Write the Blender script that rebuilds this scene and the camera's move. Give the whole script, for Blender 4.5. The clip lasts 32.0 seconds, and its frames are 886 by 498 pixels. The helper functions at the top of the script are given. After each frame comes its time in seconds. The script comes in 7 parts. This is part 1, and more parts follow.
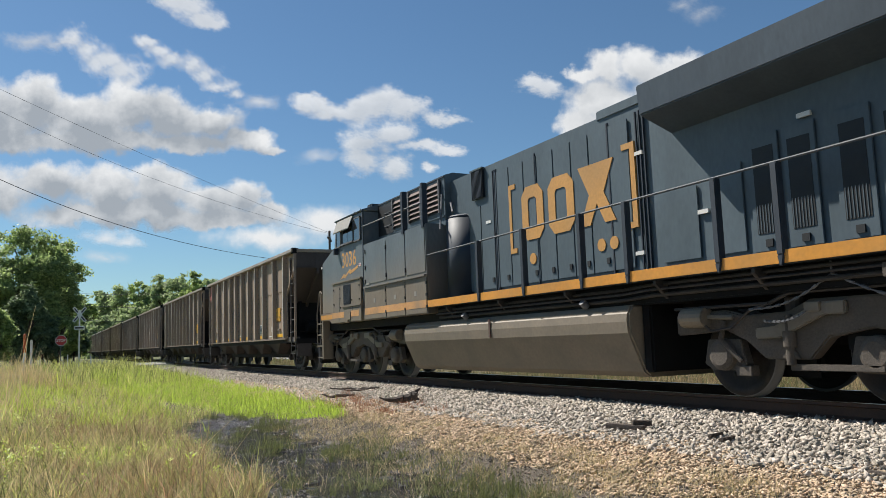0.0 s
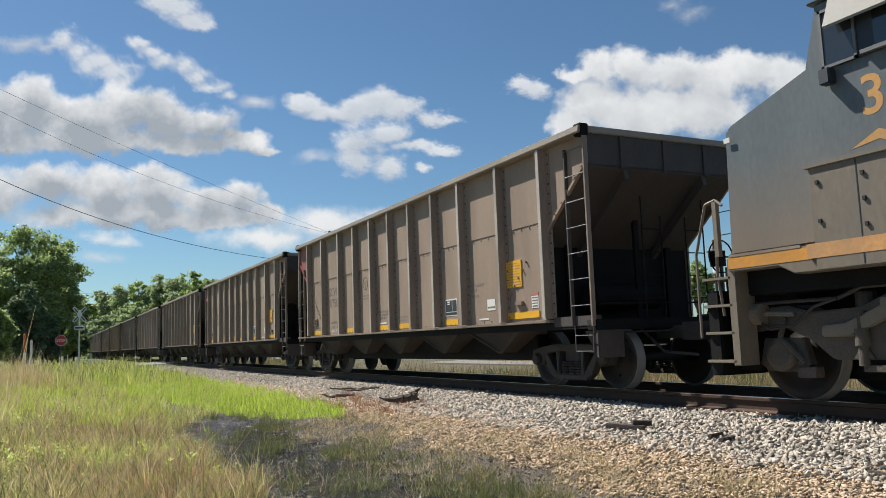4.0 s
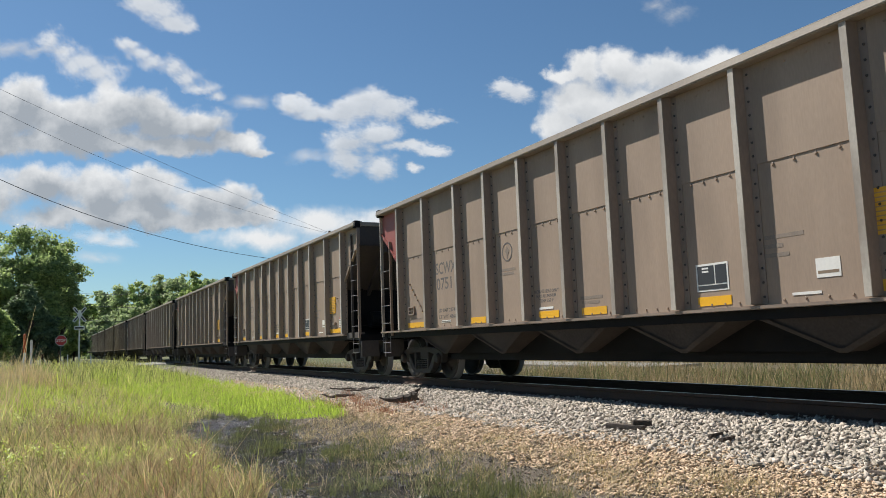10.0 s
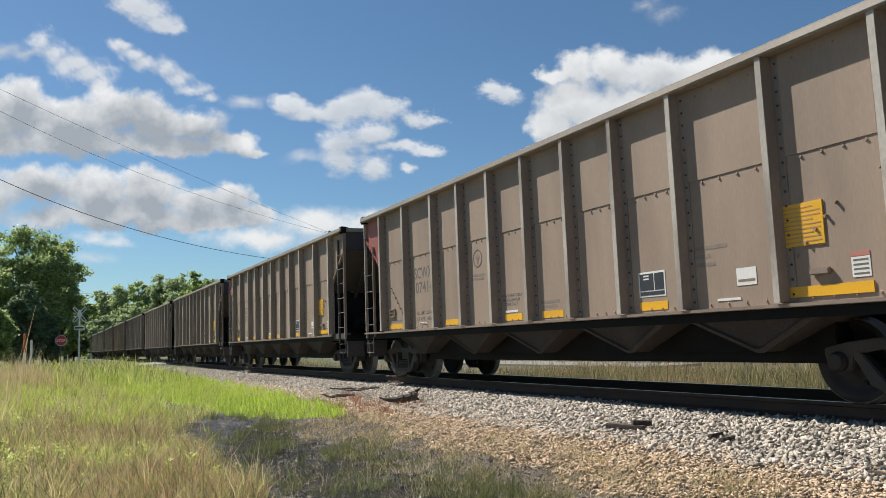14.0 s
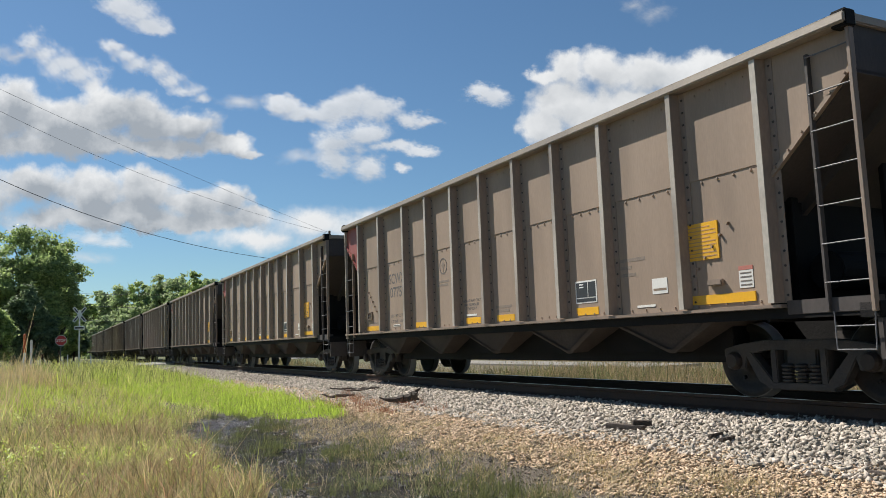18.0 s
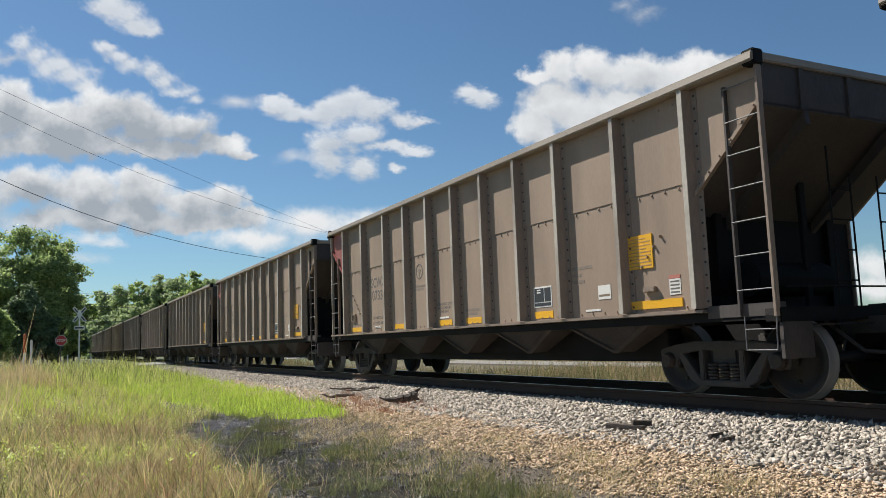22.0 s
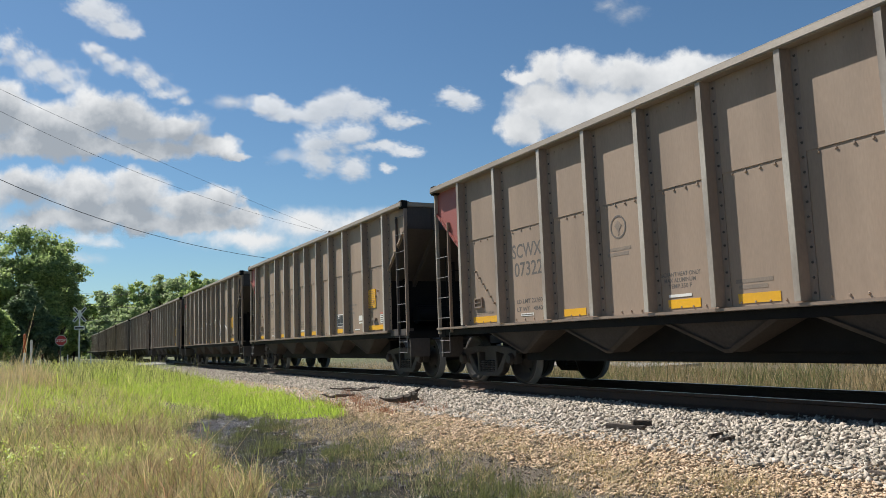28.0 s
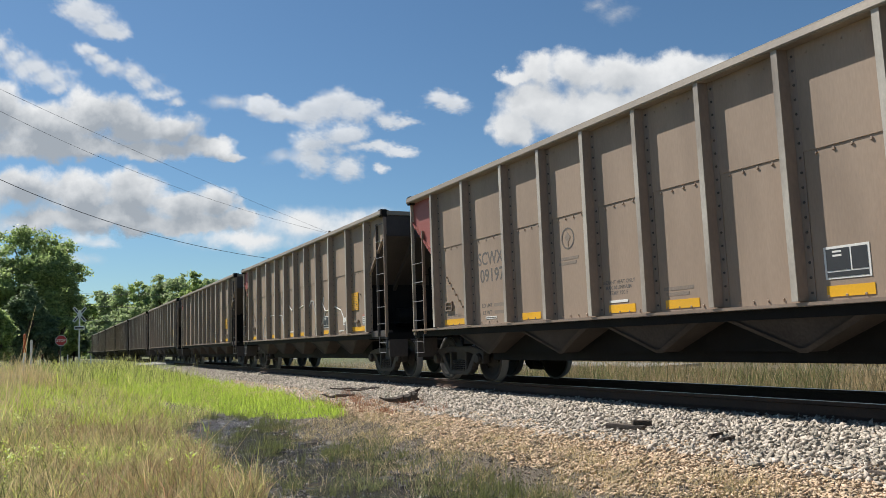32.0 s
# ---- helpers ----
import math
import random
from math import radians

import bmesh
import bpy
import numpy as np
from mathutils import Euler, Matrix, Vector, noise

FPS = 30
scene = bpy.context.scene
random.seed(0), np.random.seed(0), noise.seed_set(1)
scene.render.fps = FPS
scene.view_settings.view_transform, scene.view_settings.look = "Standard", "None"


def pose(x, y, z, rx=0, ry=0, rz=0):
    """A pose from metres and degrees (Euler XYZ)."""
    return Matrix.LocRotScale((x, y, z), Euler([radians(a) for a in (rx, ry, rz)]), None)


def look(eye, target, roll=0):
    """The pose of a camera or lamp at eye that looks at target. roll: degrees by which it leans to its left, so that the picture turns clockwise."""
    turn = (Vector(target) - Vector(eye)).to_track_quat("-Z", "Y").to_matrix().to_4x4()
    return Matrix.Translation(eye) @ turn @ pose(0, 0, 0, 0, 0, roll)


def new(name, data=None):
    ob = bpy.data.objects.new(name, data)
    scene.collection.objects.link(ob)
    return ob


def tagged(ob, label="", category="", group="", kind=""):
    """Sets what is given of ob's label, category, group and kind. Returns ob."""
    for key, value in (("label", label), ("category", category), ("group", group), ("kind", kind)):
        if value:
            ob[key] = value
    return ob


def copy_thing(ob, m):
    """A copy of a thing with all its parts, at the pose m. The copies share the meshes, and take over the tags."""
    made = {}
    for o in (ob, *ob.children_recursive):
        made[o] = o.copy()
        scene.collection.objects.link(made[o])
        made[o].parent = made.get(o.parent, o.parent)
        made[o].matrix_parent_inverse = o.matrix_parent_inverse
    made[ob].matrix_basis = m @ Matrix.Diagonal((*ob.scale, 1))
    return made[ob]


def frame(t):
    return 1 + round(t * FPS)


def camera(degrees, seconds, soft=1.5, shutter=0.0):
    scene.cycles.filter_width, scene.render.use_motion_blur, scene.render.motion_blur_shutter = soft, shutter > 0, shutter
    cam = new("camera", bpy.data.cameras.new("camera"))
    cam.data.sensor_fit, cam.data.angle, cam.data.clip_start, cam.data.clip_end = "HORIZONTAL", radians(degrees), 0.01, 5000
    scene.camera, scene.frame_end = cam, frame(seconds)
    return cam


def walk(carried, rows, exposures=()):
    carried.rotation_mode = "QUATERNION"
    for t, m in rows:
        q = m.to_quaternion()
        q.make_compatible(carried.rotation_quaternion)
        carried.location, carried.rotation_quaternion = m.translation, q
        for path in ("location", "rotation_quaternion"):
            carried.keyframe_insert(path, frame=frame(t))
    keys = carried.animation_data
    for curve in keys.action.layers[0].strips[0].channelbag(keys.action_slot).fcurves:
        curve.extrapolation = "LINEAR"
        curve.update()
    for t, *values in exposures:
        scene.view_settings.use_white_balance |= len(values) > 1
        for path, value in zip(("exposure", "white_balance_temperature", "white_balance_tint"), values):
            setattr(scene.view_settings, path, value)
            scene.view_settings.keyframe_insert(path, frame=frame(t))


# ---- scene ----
cam = camera(59.3754, 32.0, soft=0.8, shutter=0.0)
# still camera: eye 0.82 m over the rail tops, tilted up, leaning slightly
EYE = Vector((0.0, 0.0, 0.82))
TURN = Matrix(((0.451284, 0.120526, 0.884204), (0.891704, -0.022324, -0.452069), (-0.034747, 0.992459, -0.117548)))
VIEW = Matrix.Translation(EYE) @ TURN.to_4x4()
FOCAL = 1375.18 / 784.0
walk(cam, [(0.0, VIEW), (32.0, VIEW)])

# way of the train in metres, second by second
WAY = [0.0, 3.78, 7.551, 11.308, 15.124, 18.949, 22.764, 26.57, 30.375, 34.188, 38.046, 41.85, 45.612, 49.384, 53.186, 56.923,
       60.607, 64.267, 67.961, 71.701, 75.468, 79.233, 83.015, 86.801, 90.615, 94.405, 98.171, 101.935, 105.709, 109.47, 113.261, 117.008, 120.709]
TRACK = 8.58          # y of the track's centre line; z = 0 on the rail tops
PITCH = 16.18         # coupled length of a hopper car


def aim(px, py, depth):
    """A far point in the direction (px, py) of the view, at that depth."""
    return EYE + TURN @ Vector(((px - 784) / 1375.18, (441 - py) / 1375.18, -1)) * depth


# ---- world and sun ----
world = bpy.data.worlds.new("sky")
scene.world = world
world.use_nodes = True
wn = world.node_tree.nodes
sky = wn.new("ShaderNodeTexSky")
sky.sky_type, sky.sun_disc = "NISHITA", False
sky.sun_elevation, sky.sun_rotation = radians(51), radians(244.5)
sky.air_density, sky.dust_density, sky.ozone_density = 1.0, 0.25, 1.6
wn["Background"].inputs["Strength"].default_value = 0.055
tint = wn.new("ShaderNodeMix")
tint.data_type, tint.blend_type = "RGBA", "MULTIPLY"
tint.inputs["Factor"].default_value, tint.inputs["B"].default_value = 1.0, (0.70, 0.915, 1.03, 1)
world.node_tree.links.new(sky.outputs["Color"], tint.inputs["A"])
world.node_tree.links.new(tint.outputs["Result"], wn["Background"].inputs["Color"])
sun = new("sun", bpy.data.lights.new("sun", "SUN"))
sun.data.energy, sun.data.angle, sun.data.color = 5.0, radians(0.53), (1.0, 0.95, 0.87)
sun.matrix_basis = look((-63, -30, 86), (0, 0, 0))
scene.view_settings.exposure = 0.62


# ---- materials ----
def mat(name, base, rough=0.7, metal=0.0, vary=0.25, scale=6.0, bump=0.15, fine=60.0, dirt=None, dirt_amount=0.5, stretch=(1, 1, 1),
        island=0.0, spec=0.5, randomness=0.0, translucent=0.0, dirt_scale=1.5, dust=None):
    """A procedural surface: base colour varied at two scales, an optional second colour in patches, fine relief."""
    m = bpy.data.materials.new(name)
    m.use_nodes = True
    n, l = m.node_tree.nodes, m.node_tree.links
    b = n["Principled BSDF"]
    tc = n.new("ShaderNodeTexCoord")
    mp = n.new("ShaderNodeMapping")
    mp.inputs["Scale"].default_value = stretch
    l.new(tc.outputs["Object"], mp.inputs["Vector"])

    def noise_node(s, detail=5.0):
        t = n.new("ShaderNodeTexNoise")
        t.inputs["Scale"].default_value, t.inputs["Detail"].default_value = s, detail
        l.new(mp.outputs["Vector"], t.inputs["Vector"])
        return t

    big, small = noise_node(scale), noise_node(fine, 3.0)
    add = n.new("ShaderNodeMath")
    add.operation = "ADD"
    l.new(big.outputs["Fac"], add.inputs[0])
    l.new(small.outputs["Fac"], add.inputs[1])
    rng = n.new("ShaderNodeMapRange")
    rng.inputs["From Min"].default_value, rng.inputs["From Max"].default_value = 0.6, 1.4
    rng.inputs["To Min"].default_value, rng.inputs["To Max"].default_value = 1 - vary, 1 + vary
    l.new(add.outputs[0], rng.inputs["Value"])
    hsv = n.new("ShaderNodeHueSaturation")
    hsv.inputs["Color"].default_value = (*base, 1)
    last = rng.outputs["Result"]
    if island or randomness:
        src = n.new("ShaderNodeNewGeometry").outputs["Random Per Island"] if island else n.new("ShaderNodeObjectInfo").outputs["Random"]
        r2 = n.new("ShaderNodeMapRange")
        k = island or randomness
        r2.inputs["To Min"].default_value, r2.inputs["To Max"].default_value = 1 - k, 1 + k
        l.new(src, r2.inputs["Value"])
        mul = n.new("ShaderNodeMath")
        mul.operation = "MULTIPLY"
        l.new(last, mul.inputs[0])
        l.new(r2.outputs["Result"], mul.inputs[1])
        last = mul.outputs[0]
        hue = n.new("ShaderNodeMapRange")
        hue.inputs["To Min"].default_value, hue.inputs["To Max"].default_value = 0.5 + 0.03 * k, 0.5 - 0.03 * k
        l.new(src, hue.inputs["Value"])
        l.new(hue.outputs["Result"], hsv.inputs["Hue"])
    l.new(last, hsv.inputs["Value"])
    colour = hsv.outputs["Color"]
    if dirt:
        patch = noise_node(dirt_scale, 8.0)
        ramp = n.new("ShaderNodeMapRange")
        ramp.inputs["From Min"].default_value, ramp.inputs["From Max"].default_value = 0.42, 0.72
        ramp.inputs["To Max"].default_value = dirt_amount
        l.new(patch.outputs["Fac"], ramp.inputs["Value"])
        mix = n.new("ShaderNodeMix")
        mix.data_type = "RGBA"
        mix.inputs["B"].default_value = (*dirt, 1)
        l.new(ramp.outputs["Result"], mix.inputs["Factor"])
        l.new(colour, mix.inputs["A"])
        colour = mix.outputs["Result"]
    if dust:
        # road dust that has settled low on the body, with a torn upper edge
        tone, z0, z1 = dust
        sep = n.new("ShaderNodeSeparateXYZ")
        l.new(tc.outputs["Object"], sep.inputs[0])
        torn = n.new("ShaderNodeMath")
        torn.operation = "MULTIPLY_ADD"
        torn.inputs[1].default_value = 0.9
        l.new(noise_node(1.1, 6.0).outputs["Fac"], torn.inputs[0])
        l.new(sep.outputs["Z"], torn.inputs[2])
        fade = n.new("ShaderNodeMapRange")
        fade.inputs["From Min"].default_value, fade.inputs["From Max"].default_value = z0 + 0.45, z1 + 0.45
        fade.inputs["To Min"].default_value, fade.inputs["To Max"].default_value = 0.85, 0.0
        l.new(torn.outputs[0], fade.inputs["Value"])
        mixd = n.new("ShaderNodeMix")
        mixd.data_type = "RGBA"
        mixd.inputs["B"].default_value = (*tone, 1)
        l.new(fade.outputs["Result"], mixd.inputs["Factor"])
        l.new(colour, mixd.inputs["A"])
        colour = mixd.outputs["Result"]
    l.new(colour, b.inputs["Base Color"])
    b.inputs["Roughness"].default_value, b.inputs["Metallic"].default_value = rough, metal
    b.inputs["Specular IOR Level"].default_value = spec
    if bump:
        bp = n.new("ShaderNodeBump")
        bp.inputs["Strength"].default_value, bp.inputs["Distance"].default_value = bump, 0.02
        l.new(small.outputs["Fac"], bp.inputs["Height"])
        l.new(bp.outputs["Normal"], b.inputs["Normal"])
    if translucent:
        tr = n.new("ShaderNodeBsdfTranslucent")
        l.new(colour, tr.inputs["Color"])
        ms = n.new("ShaderNodeMixShader")
        ms.inputs["Fac"].default_value = translucent
        l.new(b.outputs["BSDF"], ms.inputs[1])
        l.new(tr.outputs["BSDF"], ms.inputs[2])
        l.new(ms.outputs["Shader"], n["Material Output"].inputs["Surface"])
    return m


M_TAN = mat("hopper_paint", (0.335, 0.255, 0.193), 0.62, 0.0, 0.12, 0.9, 0.06, 30, (0.17, 0.13, 0.10), 0.45, (1.6, 1, 0.35), dirt_scale=1.1, spec=0.25)
# post and cap tones hold shaded flanks and sunlit faces, with grime and wear
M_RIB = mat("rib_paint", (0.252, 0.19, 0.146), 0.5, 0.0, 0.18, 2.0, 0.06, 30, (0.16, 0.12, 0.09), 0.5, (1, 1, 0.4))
M_CAP = mat("sunlit_worn_paint", (0.46, 0.42, 0.36), 0.5, 0.0, 0.2, 2.5, 0.06, 30, (0.18, 0.14, 0.11), 1.0, (1, 1, 0.5), dirt_scale=1.6)
M_CHORD = mat("chord_paint", (0.28, 0.235, 0.185), 0.5, 0.0, 0.15, 1.0, 0.06, 30, (0.15, 0.12, 0.1), 0.4)
# near black: the deep shade under the cars is put into this colour
M_DARK = mat("black_with_shade", (0.007, 0.0068, 0.007), 0.75, 0.0, 0.3, 3.0, 0.2, 40, (0.013, 0.012, 0.012), 0.5, spec=0.2)
M_POCKET = mat("pocket_dust", (0.055, 0.047, 0.042), 0.8, 0.0, 0.3, 2.0, 0.1, 30, (0.04, 0.035, 0.031), 0.5, spec=0.15)
# far darker than the side paint: shade on the car ends put into the colour
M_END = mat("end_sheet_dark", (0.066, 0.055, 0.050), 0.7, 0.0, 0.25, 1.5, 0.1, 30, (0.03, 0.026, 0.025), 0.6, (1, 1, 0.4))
M_RED = mat("oxide_red", (0.30, 0.085, 0.07), 0.55, 0.0, 0.15, 2.0, 0.06, 30, (0.16, 0.07, 0.055), 0.4)
M_YEL = mat("safety_yellow", (0.80, 0.42, 0.012), 0.45, 0.0, 0.08, 3.0, 0.03, 40, (0.4, 0.24, 0.05), 0.35)
M_WHITE = mat("white_decal", (0.75, 0.74, 0.70), 0.5, 0.0, 0.08, 6.0, 0.02, 40, (0.4, 0.36, 0.3), 0.3)
M_BLACK = mat("black_decal", (0.03, 0.032, 0.036), 0.5, 0.0, 0.15, 6.0, 0.02)
M_INK = mat("faded_lettering", (0.105, 0.094, 0.086), 0.6, 0.0, 0.3, 9.0, 0.02, 40, (0.24, 0.19, 0.15), 0.4)
M_GHOST = mat("worn_lettering", (0.225, 0.18, 0.142), 0.6, 0.0, 0.2, 9.0, 0.02)
M_STEEL = mat("galvanised_steel", (0.14, 0.14, 0.145), 0.65, 0.2, 0.15, 8.0, 0.05)
M_TRUCK = mat("truck_casting", (0.042, 0.037, 0.034), 0.7, 0.1, 0.35, 4.0, 0.25, 40, (0.085, 0.068, 0.055), 0.5, spec=0.4)
M_WHEEL = mat("wheel_steel", (0.024, 0.021, 0.019), 0.6, 0.1, 0.35, 6.0, 0.15, 40, (0.06, 0.04, 0.03), 0.5, spec=0.3)
M_TREAD = mat("polished_tread", (0.45, 0.43, 0.41), 0.28, 1.0, 0.1, 8.0, 0.02)
M_BLUE = mat("loco_blue_grey", (0.138, 0.160, 0.170), 0.42, 0.0, 0.18, 1.2, 0.04, 20, (0.085, 0.10, 0.11), 0.4, (1, 1, 0.4), dust=((0.27, 0.19, 0.12), 1.3, 2.9), spec=0.25)
M_HOOD = mat("loco_hood_blue", (0.100, 0.130, 0.148), 0.45, 0.0, 0.16, 1.2, 0.04, 20, (0.065, 0.08, 0.09), 0.4, (1, 1, 0.4), spec=0.3)
M_RAD = mat("loco_radiator_blue", (0.075, 0.098, 0.122), 0.5, 0.0, 0.16, 1.2, 0.04, 20, (0.035, 0.045, 0.055), 0.4, (1, 1, 0.4), spec=0.3)
M_NAVY = mat("loco_dark_blue", (0.024, 0.034, 0.048), 0.6, 0.0, 0.2, 2.0, 0.05)
M_DUST = mat("loco_dusty_grey", (0.18, 0.145, 0.105), 0.6, 0.0, 0.2, 1.5, 0.05, 20, (0.10, 0.10, 0.095), 0.5, (1, 1, 0.4))
M_LYEL = mat("loco_yellow", (0.62, 0.27, 0.035), 0.5, 0.0, 0.15, 2.0, 0.05, 20, (0.30, 0.19, 0.08), 0.45)
M_FADE = mat("dusty_yellow", (0.56, 0.285, 0.10), 0.6, 0.0, 0.2, 2.0, 0.05, 20, (0.24, 0.18, 0.12), 0.7)
M_LOGO = mat("logo_yellow", (0.56, 0.285, 0.075), 0.55, 0.0, 0.18, 3.0, 0.03, 20, (0.28, 0.19, 0.09), 0.5)
M_TANK = mat("tank_dust", (0.20, 0.165, 0.122), 0.62, 0.0, 0.16, 1.0, 0.06, 20, (0.11, 0.095, 0.075), 0.45)
M_GRILL = mat("grille_black", (0.012, 0.013, 0.014), 0.6, 0.0, 0.2, 8.0, 0.1)
M_RUST = mat("rust_slat", (0.085, 0.047, 0.036), 0.7, 0.0, 0.3, 6.0, 0.1)
M_RAIL = mat("rail_rust", (0.07, 0.036, 0.022), 0.75, 0.15, 0.3, 3.0, 0.2, 40, (0.035, 0.022, 0.016), 0.5)
M_TIE = mat("sleeper_wood", (0.065, 0.052, 0.042), 0.85, 0.0, 0.35, 3.0, 0.4, 30, (0.14, 0.12, 0.1), 0.5, (6, 1, 6))
M_STONE = mat("ballast_stone", (0.385, 0.338, 0.280), 0.85, 0.0, 0.12, 12.0, 0.3, 80, island=0.45)
M_STONE1 = mat("loose_stone", (0.41, 0.36, 0.30), 0.85, 0.0, 0.12, 12.0, 0.3, 80, randomness=0.38)
M_TANST = mat("ochre_gravel", (0.47, 0.352, 0.236), 0.9, 0.0, 0.15, 12.0, 0.3, 80, island=0.35)
M_WOOD = mat("weathered_wood", (0.075, 0.058, 0.046), 0.9, 0.0, 0.4, 4.0, 0.5, 30, (0.05, 0.04, 0.033), 0.5, (8, 8, 1.5))
M_POLE = mat("pole_wood", (0.11, 0.085, 0.065), 0.9, 0.0, 0.3, 3.0, 0.3, 30, None, 0, (6, 6, 0.5))
M_BARK = mat("bark", (0.09, 0.07, 0.055), 0.95, 0.0, 0.35, 3.0, 0.6, 20, None, 0, (4, 4, 0.8))
M_LEAF = mat("leaf_green", (0.30, 0.39, 0.15), 0.55, 0.0, 0.2, 0.5, 0.0, 30, island=0.5, translucent=0.45)
# darker copy of the leaf green: shade under the crowns put into the colour
M_LEAFD = mat("leaf_shaded", (0.17, 0.235, 0.12), 0.55, 0.0, 0.2, 0.5, 0.0, 30, island=0.5, translucent=0.35)
# paler, bluer leaves: the haze of distance is mixed into their colour
M_LEAF3 = mat("leaf_hazed", (0.36, 0.44, 0.22), 0.6, 0.0, 0.2, 0.5, 0.0, 30, island=0.3, translucent=0.45)
M_LEAF2 = mat("leaf_light", (0.34, 0.43, 0.16), 0.55, 0.0, 0.2, 0.5, 0.0, 30, island=0.5, translucent=0.45)
M_GREEN = mat("grass_green", (0.40, 0.52, 0.085), 0.6, 0.0, 0.15, 0.8, 0.0, 30, island=0.35, translucent=0.6)
M_OLIVE = mat("grass_olive", (0.37, 0.40, 0.13), 0.65, 0.0, 0.2, 0.8, 0.0, 30, island=0.75, translucent=0.5)
M_STRAW = mat("grass_straw", (0.50, 0.42, 0.225), 0.75, 0.0, 0.2, 0.8, 0.0, 30, island=0.75, translucent=0.35)
M_WEED = mat("weed_yellow_green", (0.50, 0.60, 0.10), 0.6, 0.0, 0.15, 2, 0.0, 30, island=0.3, translucent=0.4)
M_FIELD = mat("field_straw", (0.36, 0.285, 0.15), 0.75, 0.0, 0.3, 0.6, 0.0, 30, island=0.65, translucent=0.3)
M_REED = mat("marsh_grass", (0.17, 0.19, 0.07), 0.7, 0.0, 0.25, 0.8, 0.0, 30, island=0.45, translucent=0.35)
M_ROAD = mat("asphalt_pale", (0.24, 0.235, 0.225), 0.9, 0.0, 0.12, 1.5, 0.2, 60)
M_LANE = mat("lane_gravel", (0.20, 0.185, 0.16), 0.95, 0.0, 0.2, 0.6, 0.2, 40)
M_CONC = mat("crossing_panel", (0.38, 0.365, 0.34), 0.9, 0.0, 0.12, 1.5, 0.2, 60)
M_SRED = mat("sign_red", (0.42, 0.02, 0.025), 0.4, 0.0, 0.05, 4.0, 0.0)
M_PINK = mat("faded_red", (0.46, 0.17, 0.13), 0.5, 0.0, 0.1, 4.0, 0.0)
M_SWHITE = mat("sign_white", (0.72, 0.73, 0.74), 0.4, 0.0, 0.05, 4.0, 0.0)
M_ORANGE = mat("marker_orange", (0.60, 0.12, 0.03), 0.5, 0.0, 0.08, 4.0, 0.0)
M_CABLE = mat("cable_black", (0.07, 0.075, 0.08), 0.6, 0.0, 0.1, 4.0, 0.0)
M_STALK = mat("pale_stalk", (0.62, 0.50, 0.28), 0.7, 0.0, 0.1, 2.0, 0.0, 30, island=0.35, translucent=0.3)
M_BROWN = mat("grass_brown", (0.36, 0.25, 0.14), 0.75, 0.0, 0.25, 0.8, 0.0, 30, island=0.7, translucent=0.3)
M_RUSSET = mat("weed_russet", (0.30, 0.14, 0.075), 0.75, 0.0, 0.25, 0.8, 0.0, 30, island=0.45, translucent=0.3)
M_WET = mat("wet_mud_clod", (0.05, 0.045, 0.039), 0.28, 0.0, 0.3, 20.0, 0.0, 90, island=0.5, spec=1.0)
M_CRUMB = mat("earth_crumb", (0.20, 0.162, 0.122), 0.9, 0.0, 0.2, 12.0, 0.3, 80, island=0.6)
M_CLOD = mat("dark_mud_clod", (0.028, 0.024, 0.019), 0.6, 0.0, 0.3, 20.0, 0.3, 90, island=0.5)
M_PIPE = mat("grey_pipe_paint", (0.10, 0.108, 0.118), 0.7, 0.0, 0.15, 8.0, 0.04)
M_AWNING = mat("awning_cream", (0.24, 0.235, 0.215), 0.7, 0.0, 0.1, 3.0, 0.04, 30, (0.25, 0.22, 0.18), 0.4)


def glass_mat():
    m = bpy.data.materials.new("cab_glass")
    m.use_nodes = True
    b = m.node_tree.nodes["Principled BSDF"]
    b.inputs["Base Color"].default_value = (0.03, 0.035, 0.04, 1)
    b.inputs["Roughness"].default_value = 0.06
    b.inputs["Coat Weight"].default_value = 0.6
    return m


def wheel_mat(name, radius):
    """Dark wheel plate with a rim ground bright by the rail."""
    m = mat(name, (0.024, 0.021, 0.019), 0.6, 0.1, 0.35, 6.0, 0.15, 40, (0.06, 0.04, 0.03), 0.5, spec=0.3)
    n, l = m.node_tree.nodes, m.node_tree.links
    b = n["Principled BSDF"]
    tc = n.new("ShaderNodeTexCoord")
    flat = n.new("ShaderNodeVectorMath")
    flat.operation = "MULTIPLY"
    flat.inputs[1].default_value = (1, 0, 1)
    l.new(tc.outputs["Object"], flat.inputs[0])
    ln = n.new("ShaderNodeVectorMath")
    ln.operation = "LENGTH"
    l.new(flat.outputs["Vector"], ln.inputs[0])
    rim = n.new("ShaderNodeMapRange")
    rim.inputs["From Min"].default_value, rim.inputs["From Max"].default_value = radius - 0.018, radius - 0.006
    l.new(ln.outputs["Value"], rim.inputs["Value"])
    mix = n.new("ShaderNodeMix")
    mix.data_type = "RGBA"
    l.new(b.inputs["Base Color"].links[0].from_socket, mix.inputs["A"])
    mix.inputs["B"].default_value = (0.22, 0.212, 0.205, 1)
    l.new(rim.outputs["Result"], mix.inputs["Factor"])
    l.new(mix.outputs["Result"], b.inputs["Base Color"])
    return m


M_RIM = wheel_mat("wheel_with_bright_rim", 0.457)
M_BIGRIM = wheel_mat("large_wheel_with_bright_rim", 0.533)
M_LTRUCK = mat("loco_truck_dust", (0.090, 0.075, 0.061), 0.8, 0.0, 0.35, 4.0, 0.25, 40, (0.075, 0.06, 0.045), 0.6)
